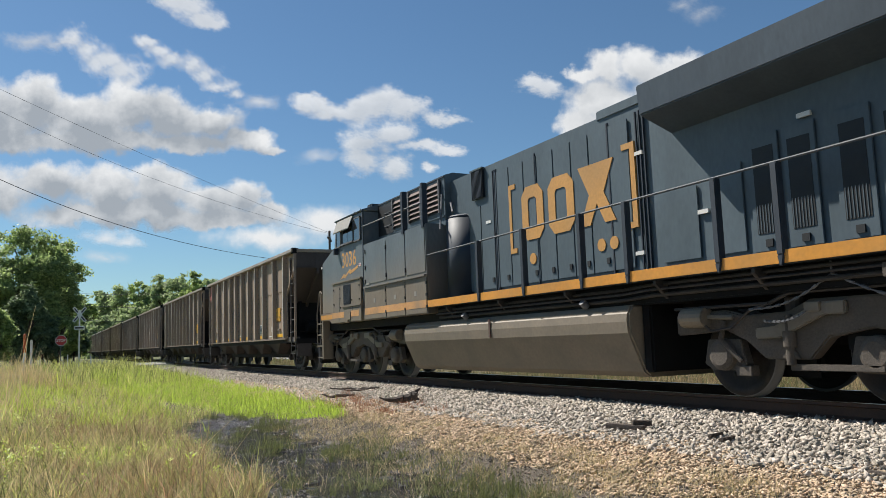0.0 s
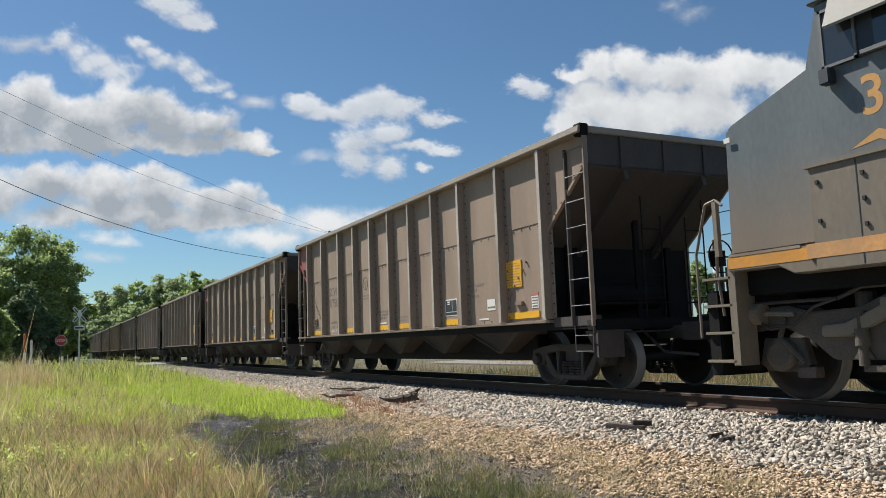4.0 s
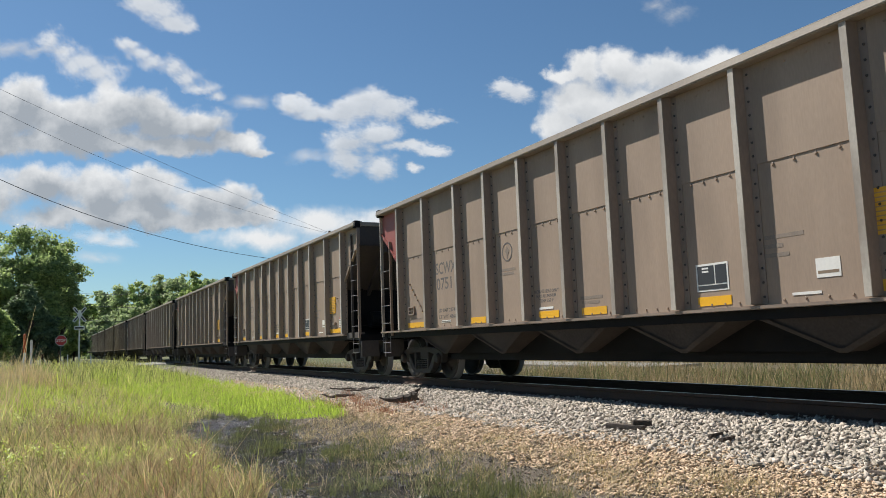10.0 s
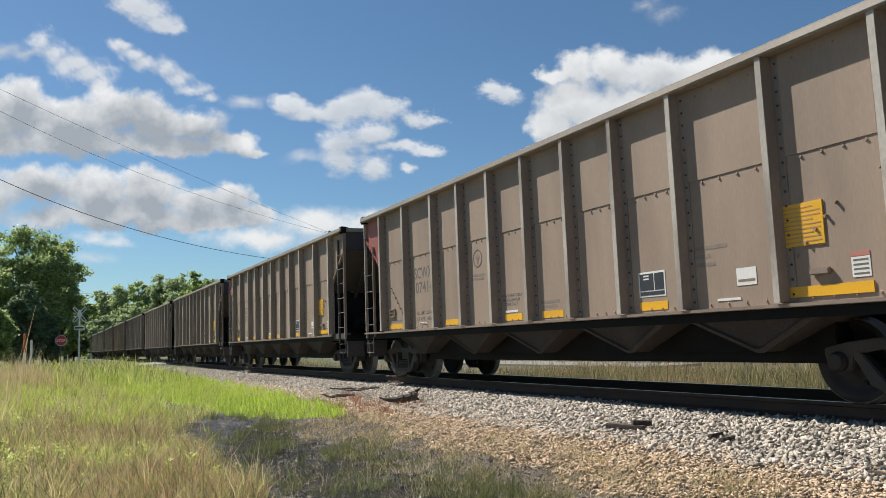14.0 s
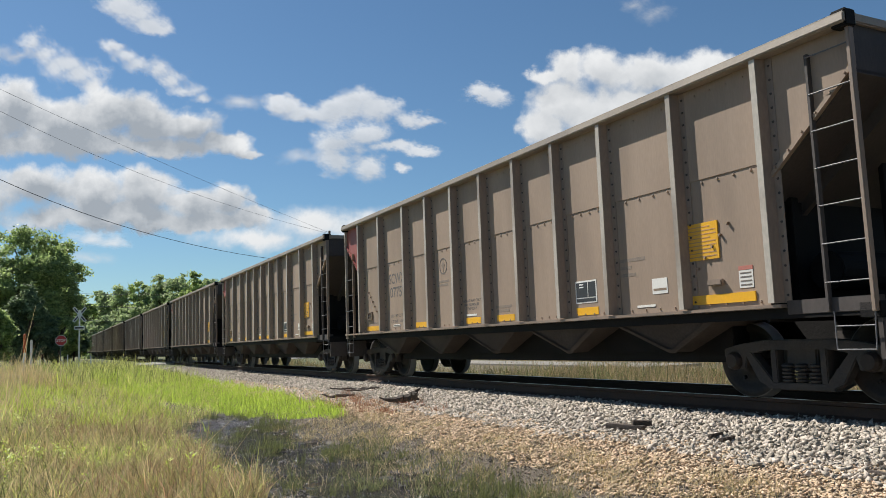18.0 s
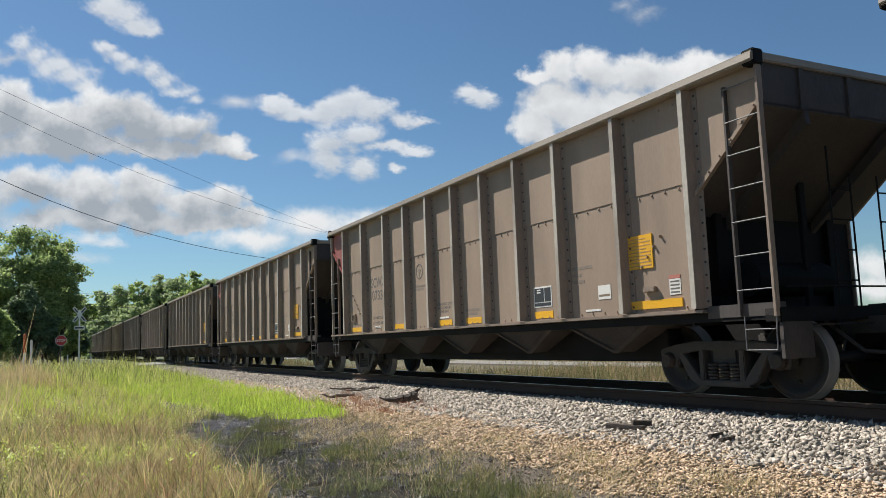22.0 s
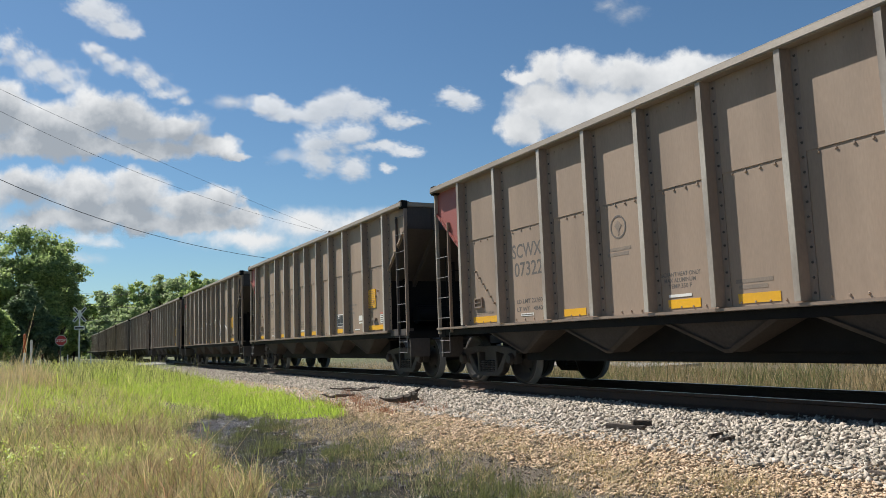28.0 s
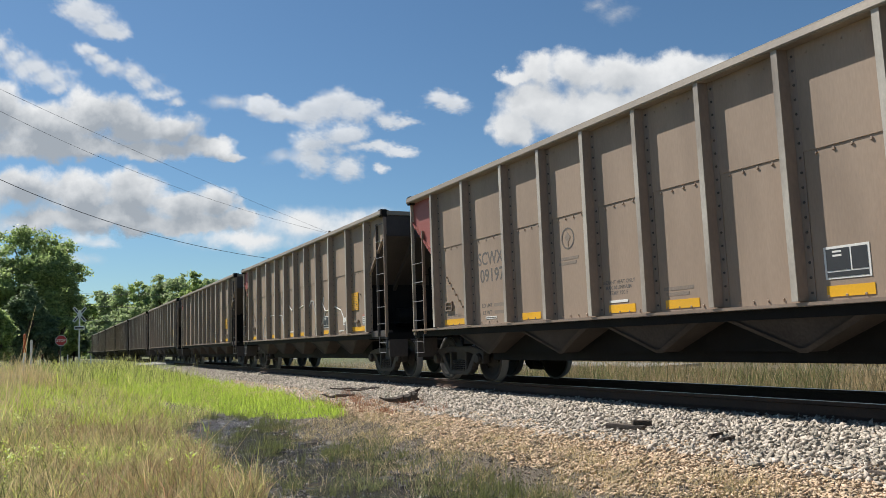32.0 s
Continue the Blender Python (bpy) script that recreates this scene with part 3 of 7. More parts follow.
def shards(count, seed, flat):
    """Sharp splinters of rock: octahedra with every point knocked about."""
    rng = np.random.default_rng(seed)
    v = np.array([(1, 0, 0), (-1, 0, 0), (0, 1, 0), (0, -1, 0), (0, 0, 1), (0, 0, -1)], float)
    f = [(0, 2, 4), (2, 1, 4), (1, 3, 4), (3, 0, 4), (2, 0, 5), (1, 2, 5), (3, 1, 5), (0, 3, 5)]
    w = v[None] * rng.uniform(0.6, 1.3, (count, 6, 1)) + rng.normal(size=(count, 6, 3)) * 0.22
    return w * np.array([1.25, 0.95, flat]), f


ROCK_V, ROCK_F = shards(60, 8, 0.75)
FLAKE_V, FLAKE_F = shards(60, 9, 0.5)


def turns(n, rng):
    q = rng.normal(size=(n, 4))
    q /= np.linalg.norm(q, axis=1)[:, None]
    w, x, y, z = q.T
    return np.stack([1 - 2 * (y * y + z * z), 2 * (x * y - w * z), 2 * (x * z + w * y), 2 * (x * y + w * z), 1 - 2 * (x * x + z * z), 2 * (y * z - w * x),
                     2 * (x * z - w * y), 2 * (y * z + w * x), 1 - 2 * (x * x + y * y)], 1).reshape(n, 3, 3)


def lying(n, rng, tilt):
    """Turns of flat pieces: any way round, tipped a little."""
    a, p, q = rng.uniform(0, 2 * np.pi, n), rng.normal(size=n) * tilt, rng.normal(size=n) * tilt
    ca, sa, cp, sp, cq, sq = np.cos(a), np.sin(a), np.cos(p), np.sin(p), np.cos(q), np.sin(q)
    o, e = np.zeros(n), np.ones(n)
    rz = np.stack([ca, -sa, o, sa, ca, o, o, o, e], 1).reshape(n, 3, 3)
    rx = np.stack([e, o, o, o, cp, -sp, o, sp, cp], 1).reshape(n, 3, 3)
    ry = np.stack([cq, o, sq, o, e, o, -sq, o, cq], 1).reshape(n, 3, 3)
    return rx @ ry @ rz


def stones(x0, x1, y0, y1, n, size, rng, keep=None, tilt=0.5):
    x, y = rng.uniform(x0, x1, n), rng.uniform(y0, y1, n)
    if keep:
        ok = np.array([keep(a, b) for a, b in zip(x, y)])
        x, y = x[ok], y[ok]
    k = len(x)
    z = np.array([height(a, b) for a, b in zip(x, y)])
    r = size * np.clip(rng.lognormal(0.05, 0.34, k), 0.4, 1.7)
    sc = r[:, None] * rng.uniform(0.6, 1.25, (k, 3))
    m = lying(k, rng, tilt) * sc[:, None, :]
    lift = r * rng.uniform(-0.1, 0.75, k)
    return np.concatenate([m, np.stack([x, y, z + lift], 1)[:, :, None]], 2)


def edge(x, y):
    """Ragged lower edge of the grey ballast."""
    return y > 5.55 + 0.25 * noise.noise((x * 0.6, 0, 0)) + 0.35 * noise.noise((x * 3, y * 3, 1)) - 0.3 * min(1, max(0, (-12 - x) / 6))


rng = np.random.default_rng(11)
heap = np.concatenate([stones(-13, 1.5, 5.2, 7.78, 44000, 0.0222, rng, edge), stones(-24, -13, 5.0, 7.78, 23000, 0.0222, rng, edge),
                       stones(-48, -24, 5.2, 7.78, 14000, 0.027, rng, edge), stones(-30, 1.5, 7.9, 9.3, 7000, 0.024, rng), stones(-40, 2, 9.4, 11.3, 6000, 0.03, rng)])
ballast = tagged(new("ballast", solids("ballast", ROCK_V, ROCK_F, heap, M_STONE)), "pale grey crushed-stone ballast along the rails", "gravel", kind="stuff")
singles = [Shape().add(CHIP_V[i], CHIP_F).mesh("stone", 0.12) for i in range(8)]
for i in range(280):
    x, y = random.uniform(-8.5, -4.2), random.uniform(5.5, 7.5)
    r = random.uniform(0.019, 0.034)
    st = part("stone", singles[i % 8], M_STONE1, ballast)
    st.matrix_basis = Matrix.Translation((x, y, height(x, y) + r * 0.8)) @ Euler([random.uniform(0, 6) for _ in range(3)]).to_matrix().to_4x4() @ Matrix.Diagonal((r, r * random.uniform(0.6, 1), r * random.uniform(0.5, 0.9), 1))


def ochre_zone(x, y):
    lo = 4.42 + 0.5 * noise.noise((x * 0.8, y * 0.8, 7)) + 0.08 * max(0.0, -8 - x)
    return lo < y < 5.9 + 0.3 * noise.noise((x * 0.9, 3, 0)) and noise.noise((x * 5, y * 5, 2)) > -0.35


grit = np.concatenate([stones(-12, 0, 4.3, 6.1, 40000, 0.0168, rng, ochre_zone, 0.35), stones(-18, -12, 4.6, 6.2, 14000, 0.019, rng, ochre_zone), stones(-28, -18, 4.7, 6.0, 9000, 0.024, rng)])
tagged(new("gravel", solids("gravel", FLAKE_V, FLAKE_F, grit, M_TANST)), "ochre gravel scattered below the ballast shoulder", "gravel", kind="stuff")


# ---- grass ----
def blades(name, x, y, tall, wide, lean, material, label, rng, category="grass", lift=0.0):
    n = len(x)
    z = np.array([height(a, b) for a, b in zip(x, y)]) + lift
    clump = np.array([noise.noise((p * 1.3, q * 1.3, 17)) + 1.0 * noise.noise((p * 4.5, q * 4.5, 5)) for p, q in zip(x, y)])
    h = tall * rng.lognormal(-0.1, 0.35, n) * np.clip(1 + 0.75 * clump, 0.35, 2.0)
    a, b = rng.uniform(0, 2 * np.pi, n), rng.uniform(0, 2 * np.pi, n)
    side = np.stack([np.cos(a), np.sin(a), 0 * a], 1) * (wide * rng.uniform(0.6, 1.3, n))[:, None]
    bend = np.stack([np.cos(b), np.sin(b), 0 * b], 1) * (h * lean * rng.uniform(0.1, 1.0, n))[:, None]
    root = np.stack([x, y, z - 0.02], 1)
    up = np.stack([0 * h, 0 * h, h], 1)
    mid, tip = root + up * 0.55 + bend * 0.3, root + up + bend
    v = np.stack([root - side, root + side, mid - side * 0.8, mid + side * 0.8, tip - side * 0.15, tip + side * 0.15], 1).reshape(-1, 3)
    f = (np.array([0, 1, 3, 2, 2, 3, 5, 4], np.int32)[None] + (np.arange(n, dtype=np.int32) * 6)[:, None]).ravel()
    me = bpy.data.meshes.new(name)
    me.vertices.add(len(v))
    me.vertices.foreach_set("co", v.astype(np.float32).ravel())
    me.loops.add(len(f))
    me.loops.foreach_set("vertex_index", f)
    me.polygons.add(len(f) // 4)
    me.polygons.foreach_set("loop_start", np.arange(0, len(f), 4, dtype=np.int32))
    me.update(calc_edges=True)
    me.materials.append(material)
    return tagged(new(name, me), label, category, kind="stuff")


def scatter(n, x0, x1, y0, y1, keep, rng, near=0.0):
    """Random places; near > 0 crowds them towards x1."""
    u = rng.uniform(0, 1, n)
    x = x1 - (x1 - x0) * u ** (1 + near)
    y = rng.uniform(y0, y1, n)
    ok = np.array([keep(a, b) for a, b in zip(x, y)])
    return x[ok], y[ok]


def N(x, y, s, k=0.0):
    return noise.noise((x * s, y * s, k))


def green_zone(x, y):
    hi = min(5.4, 4.85 + (-12.7 - x) * 0.06) + 0.35 * N(x, y, 0.8)
    lo = (3.45 + 0.27 * (x + 17.3) if x > -17.3 else max(1.7, 3.45 + (x + 17.3) * 0.13)) + 0.3 * N(x, y, 0.9, 3)
    return x < -13.4 + 0.9 * N(x, y, 0.9) + 0.7 * N(x, y, 3.1, 8) and lo < y < hi


def left_zone(x, y):
    bank = 1.65 + 0.07 * max(0.0, -8 - x) + 0.3 * max(0.0, -14.5 - x)
    return y < min(4.4, bank) + 0.4 * N(x, y, 0.7, 5) + 0.2 * N(x, y, 2.5, 15)


rng = np.random.default_rng(3)
x, y = scatter(80000, -46, -12, 1.5, 5.6, green_zone, rng, 0.7)
blades("green_grass", x, y, 0.135, 0.0052, 0.6, M_GREEN, "fresh bright green grass in a strip beside the ballast", rng)
x, y = scatter(120000, -50, -6.2, -6, 5.2, lambda a, b: left_zone(a, b) and not green_zone(a, b) and N(a, b, 0.55, 9) + 0.5 * N(a, b, 1.7, 6) > -0.2, rng, 1.0)
blades("dry_grass", x, y, 0.18, 0.0046, 0.8, M_STRAW, "dry straw-coloured grass, tangled and bent", rng)
x, y = scatter(120000, -55, -6.2, -8, 5.4, lambda a, b: left_zone(a, b) and N(a, b, 0.6, 2) + 0.5 * N(a, b, 1.9, 3) > -0.05, rng, 1.0)
blades("olive_grass", x, y, 0.165, 0.005, 0.9, M_OLIVE, "olive green grass mixed into the dry turf", rng)
x, y = scatter(22000, -58, -28, -14, 5.0, lambda a, b: True, rng, 0.0)
blades("rank_grass", x, y, 0.36, 0.010, 0.6, M_OLIVE, "rank olive grass on the far verge", rng)


def herbs(n, x0, x1, y0, y1, keep, tall, leaf, material, name, label, rng):
    """Many small broad-leaved weeds: rosettes of leaves up short stems."""
    x, y = scatter(n, x0, x1, y0, y1, keep, rng, 0.7)
    quads = []
    for a, b in zip(x, y):
        g = Vector((a, b, height(a, b)))
        h = tall * rng.uniform(0.5, 1.2)
        for i in range(14):
            t = 0.3 + 0.7 * i / 13
            w = i * 2.4 + rng.uniform(-0.4, 0.4)
            p = g + Vector((rng.normal() * 0.03, rng.normal() * 0.03, h * t))
            d = Vector((math.cos(w), math.sin(w), rng.uniform(-0.1, 0.7))).normalized() * leaf * rng.uniform(0.6, 1.3)
            s = d.cross(Vector((0, 0, 1))).normalized() * leaf * 0.3
            quads += [p, p + d * 0.5 + s, p + d, p + d * 0.5 - s]
    return tagged(new(name, soup(name, np.array([tuple(q) for q in quads]), 4, material)), label, "weeds", kind="stuff")


herbs(5200, -36, -8, -2.5, 3.4, lambda a, b: left_zone(a, b) and N(a, b, 0.7, 71) > (0.02 if a < -13 else 0.12), 0.22, 0.042, M_WEED, "herb_clumps", "yellow-green leafy herbs in clumps", rng)
herbs(2400, -30, -7, -2.5, 2.2, lambda a, b: left_zone(a, b) and N(a, b, 0.9, 81) > 0.1, 0.18, 0.034, M_OLIVE, "herb_patches", "dull green leafy herbs among the grass", rng)
x, y = scatter(24000, -12.5, -6.0, -1.8, 2.0, left_zone, rng, 0.3)
blades("turf", x, y, 0.13, 0.0046, 0.7, M_OLIVE, "matted green and dry turf", rng)
x, y = scatter(18000, -12.5, -6.0, -1.8, 2.0, left_zone, rng, 0.3)
blades("dry_turf", x, y, 0.15, 0.004, 0.8, M_STRAW, "matted dry turf", rng)
x, y = scatter(15000, -16, -6.6, 0.1, 2.3, lambda a, b: left_zone(a, b) and N(a, b, 0.6, 91) > -0.1, rng, 0.6)
blades("brown_grass", x, y, 0.19, 0.004, 1.0, M_BROWN, "brown dead grass, tangled and matted", rng)


def tufts(n, x0, x1, y0, y1, keep, spread_, count, rng):
    """Places of blades gathered in tufts."""
    cx, cy = scatter(n, x0, x1, y0, y1, keep, rng, 0.2)
    k = len(cx) * count
    r = spread_ * rng.lognormal(-0.2, 0.5, len(cx)).repeat(count)
    return cx.repeat(count) + rng.normal(size=k) * r, cy.repeat(count) + rng.normal(size=k) * r


x, y = tufts(430, -17, -5.2, 1.7, 4.1, lambda a, b: N(a, b, 0.9, 21) + 0.25 * (b > 3.5) > 0.05 and not green_zone(a, b), 0.085, 42, rng)
blades("marsh_grass", x, y, 0.13, 0.0028, 0.8, M_REED, "tufts of dull green marsh grass in the mud", rng)
x, y = tufts(130, -13, -5, 1.8, 4.1, lambda a, b: N(a, b, 1.1, 33) > 0.05, 0.07, 40, rng)
blades("green_tufts", x, y, 0.15, 0.0026, 0.8, M_REED, "tufts of fresh grass in the mud", rng)
x, y = tufts(900, -14, -4.2, 3.5, 5.15, lambda a, b: N(a, b, 1.0, 30) > -0.15, 0.10, 22, rng)
blades("dead_grass", x, y, 0.075, 0.0024, 1.3, M_STRAW, "flattened dead grass on the damp ground", rng)
x, y = tufts(190, -17, -11.6, 5.0, 6.0, lambda a, b: N(a, b, 1.2, 37) > -0.2, 0.06, 20, rng)
blades("russet_weeds", x, y, 0.10, 0.0026, 0.8, M_RUSSET, "dry russet weeds at the edge of the gravel", rng)


def mud_zone(x, y):
    return not left_zone(x, y) and not green_zone(x, y) and y < 4.15 + 0.35 * N(x, y, 1.2, 44) and N(x, y, 1.7, 46) > -0.35


clods = np.concatenate([stones(-12, -5, 1.6, 4.5, 34000, 0.0075, rng, mud_zone, 0.5), stones(-17.5, -12, 1.8, 4.6, 10000, 0.0085, rng, mud_zone, 0.5)])
tagged(new("wet_clods", solids("wet_clods", FLAKE_V, FLAKE_F, clods, M_WET)), "glistening wet clods of dark mud", "mud", kind="stuff")
# pale stone flakes added to imitate sparkles of sun on the wet mud
clods = stones(-14, -5, 1.7, 4.4, 20000, 0.006, rng, lambda a, b: mud_zone(a, b) and N(a, b, 1.6, 48) + 0.6 * N(a, b, 5, 49) > 0.12)
tagged(new("pale_grit", solids("pale_grit", FLAKE_V, FLAKE_F, clods, M_STONE)), "pale flakes in place of glints on the wet mud", "grit", kind="stuff")
crumbs = stones(-15, -3.6, 3.5, 5.5, 26000, 0.0085, rng, lambda a, b: not green_zone(a, b) and N(a, b, 2.2, 52) > -0.45, 0.5)
tagged(new("dirt_crumbs", solids("dirt_crumbs", FLAKE_V, FLAKE_F, crumbs, M_CRUMB)), "grey-brown crumbs of earth and small stones", "dirt", kind="stuff")
clods = stones(-17, -4.6, 1.6, 4.7, 7000, 0.0095, rng, lambda a, b: not green_zone(a, b) and not left_zone(a, b))
tagged(new("dark_clods", solids("dark_clods", ROCK_V, ROCK_F, clods, M_CLOD)), "dull dark clods of mud", "mud", kind="stuff")
x, y = scatter(70000, -75, 2, 11.2, 20.5, lambda a, b: a > -26 or b < 14.5, rng, 0.8)
blades("field_grass", x, y, 0.31, 0.006, 0.6, M_FIELD, "tall pale dry grass of the field beyond the track", rng)
x, y = scatter(26000, -75, 2, 11.6, 19, lambda a, b: N(a, b, 0.25, 40) > -0.05 and (a > -26 or b < 14.5), rng, 0.8)
blades("field_green", x, y, 0.36, 0.008, 0.6, M_REED, "green growth in the field beyond the track", rng)

x, y = scatter(22000, -90, 6, 25, 38, lambda a, b: True, rng, 0.6)
blades("far_field_grass", x, y, 0.5, 0.022, 0.6, M_FIELD, "tall grass beyond the lane", rng)
x, y = scatter(11000, -30, -6.5, -4, 4.6, lambda a, b: left_zone(a, b) and N(a, b, 1.1, 50) > -0.05, rng, 0.9)
blades("seed_stalks", x, y, 0.24, 0.0028, 1.1, M_STALK, "pale dry seed stalks standing in the grass", rng)
x, y = scatter(16000, -22, -6.2, -2.5, 2.4, lambda a, b: left_zone(a, b) and N(a, b, 1.4, 55) > -0.1, rng, 0.6)
blades("seed_heads", x, y, 0.022, 0.0042, 0.5, M_STALK, "pale seed heads in the grass", rng, lift=0.13)
x, y = scatter(14000, -34, -14, -2.5, 2.6, lambda a, b: N(a, b, 0.8, 61) > 0.05, rng, 0.4)
blades("bright_weeds", x, y, 0.26, 0.006, 0.7, M_WEED, "clumps of bright yellow-green weeds", rng)
x, y = scatter(5200, -34, -13, -7, -0.4, lambda a, b: N(a, b, 0.5, 63) > -0.25, rng, 0.4)
blades("tall_weeds", x, y, 0.46, 0.0055, 0.6, M_STALK, "tall pale weeds on the rise", rng)
x, y = scatter(2600, -34, -13, -7, -0.4, lambda a, b: N(a, b, 0.5, 65) > -0.1, rng, 0.4)
blades("tall_green_weeds", x, y, 0.42, 0.008, 0.6, M_OLIVE, "tall olive weeds on the rise", rng)


def arching_stalks(name, x, y, long, material, label, rng):
    """Long single stems that rise and bow over to one side."""
    v, f = [], []
    for a, b in zip(x, y):
        g, w = Vector((a, b, height(a, b) - 0.02)), rng.uniform(0, 2 * math.pi)
        h, over = long * rng.uniform(0.6, 1.25), rng.uniform(0.35, 1.0)
        d, side = Vector((math.cos(w), math.sin(w), 0)), Vector((-math.sin(w), math.cos(w), 0)) * rng.uniform(0.0016, 0.003)
        k = len(v)
        for i in range(6):
            u = i / 5
            p = g + d * (h * over * u * u) + Vector((0, 0, h * (u - 0.55 * over * u * u)))
            v += [p - side * (1.15 - u), p + side * (1.15 - u)]
            if i:
                f.append((k + 2 * i - 2, k + 2 * i - 1, k + 2 * i + 1, k + 2 * i))
    me = bpy.data.meshes.new(name)
    me.from_pydata([tuple(p) for p in v], [], f)
    me.materials.append(material)
    return tagged(new(name, me), label, "grass", kind="stuff")


x, y = scatter(5200, -15, -6.4, -1.6, 2.3, lambda a, b: left_zone(a, b) and N(a, b, 0.8, 93) > -0.25, rng, 0.5)
arching_stalks("arching_stalks", x, y, 0.36, M_STALK, "long pale dead stems bowed over the turf", rng)
x, y = scatter(1500, -15, -6.4, -0.2, 2.3, lambda a, b: left_zone(a, b) and N(a, b, 0.8, 95) > -0.1, rng, 0.5)
arching_stalks("brown_stalks", x, y, 0.34, M_RUSSET, "long russet dead stems bowed over the turf", rng)
x, y = scatter(1500, -12, -5.0, 1.8, 4.9, lambda a, b: N(a, b, 0.9, 97) > -0.05, rng, 0.4)
arching_stalks("marsh_stalks", x, y, 0.20, M_STALK, "bowed pale stems in the mud", rng)


# ---- hopper car ----
REAR, FRONT = 7.22, 7.47     # body ends behind and before the middle rib
RIBS = [-6.2, -4.87, -3.45, -2.29, -1.145, 0.0, 1.145, 2.29, 3.45, 4.87, 6.2]
SIDE = 1.53


def make_wheelset(r, gauge=0.7525):
    s = Shape()
    for sgn in (-1, 1):
        k = -sgn
        prof = [(k * -0.065, 0.0), (k * -0.095, 0.08), (k * -0.085, 0.12), (k * -0.02, 0.17), (k * -0.02, r * 0.72), (k * -0.065, r * 0.80), (k * -0.068, r * 0.985),
                (k * -0.055, r), (k * 0.035, r + 0.004), (k * 0.045, r + 0.026), (k * 0.065, r + 0.026), (k * 0.068, r * 0.8), (k * 0.03, r * 0.7), (k * 0.03, 0.1)]
        s.lathe(prof, (0, sgn * gauge, 0), 40)
    s.rod((0, -1.1, 0), (0, 1.1, 0), 0.075, None, 14)
    for sgn in (-1, 1):
        for i in range(3):
            a = i * 2.094
            s.box(math.cos(a) * r * 0.55 - 0.02, math.cos(a) * r * 0.55 + 0.02, sgn * (gauge + 0.02), sgn * (gauge + 0.045), math.sin(a) * r * 0.55 - 0.02, math.sin(a) * r * 0.55 + 0.02)
    return s.mesh("wheelset", 0.0, True)


WHEELSET = make_wheelset(0.457)
WHEELSET.materials.append(M_RIM)


def make_truck(parent, x):
    bol = part("truck", Shape().box(-0.2, 0.2, -1.0, 1.0, 0.36, 0.62).rod((0, 0, 0.6), (0, 0, 0.78), 0.25, None, 16), M_TRUCK, parent, bevel=0.02, at=pose(x, 0, 0))
    for sgn in (-1, 1):
        a, b = sgn * 0.93, sgn * 1.07
        s = Shape()
        s.prism([(-1.06, 0.50), (-1.06, 0.60), (-0.80, 0.66), (-0.45, 0.70), (0.45, 0.70), (0.80, 0.66), (1.06, 0.60), (1.06, 0.50), (0.72, 0.53), (0.40, 0.585), (-0.40, 0.585), (-0.72, 0.53)], a, b)
        for k in (-1, 1):
            s.prism([(k * 0.76, 0.56), (k * 0.64, 0.56), (k * 0.30, 0.17), (k * 0.42, 0.15), (k * 0.56, 0.22)], a, b)
            s.box(min(k * 0.28, k * 0.37), max(k * 0.28, k * 0.37), min(a, b), max(a, b), 0.2, 0.6)
            s.prism([(k * 1.06, 0.55), (k * 0.70, 0.55), (k * 0.74, 0.36), (k * 1.02, 0.36)], a, b)
        s.box(-0.44, 0.44, min(a, b), max(a, b), 0.135, 0.215)
        part("side_frame", s, M_TRUCK, bol, "cast steel side frame", 0.012)
        for xs in (-0.18, 0.0, 0.18):
            prof = []
            for q in range(5):
                prof += [(0.05, 0.215 + q * 0.042), (0.078, 0.228 + q * 0.042), (0.078, 0.246 + q * 0.042)]
            part("spring", Shape().zlathe(prof + [(0.05, 0.43)], (xs, sgn * 1.0), 12), M_TRUCK, bol, "coil spring")
        for k in (-1, 1):
            part("bearing_cap", Shape().lathe([(0, 0.11), (sgn * 0.05, 0.105), (sgn * 0.085, 0.08), (sgn * 0.085, 0.0)], (k * 0.889, sgn * 1.06, 0.457), 18), M_WHEEL, bol, bevel=0)
    for k in (-1, 1):
        w = part("wheelset", WHEELSET, M_WHEEL, bol, "steel wheelset with bright treads", at=pose(k * 0.889, 0, 0.457))
    bs = Shape()
    for k in (-1, 1):
        bs.box(k * 0.62 - 0.05, k * 0.62 + 0.05, -0.95, 0.95, 0.38, 0.45)
    part("brake_beam", bs, M_TRUCK, bol)
    return bol


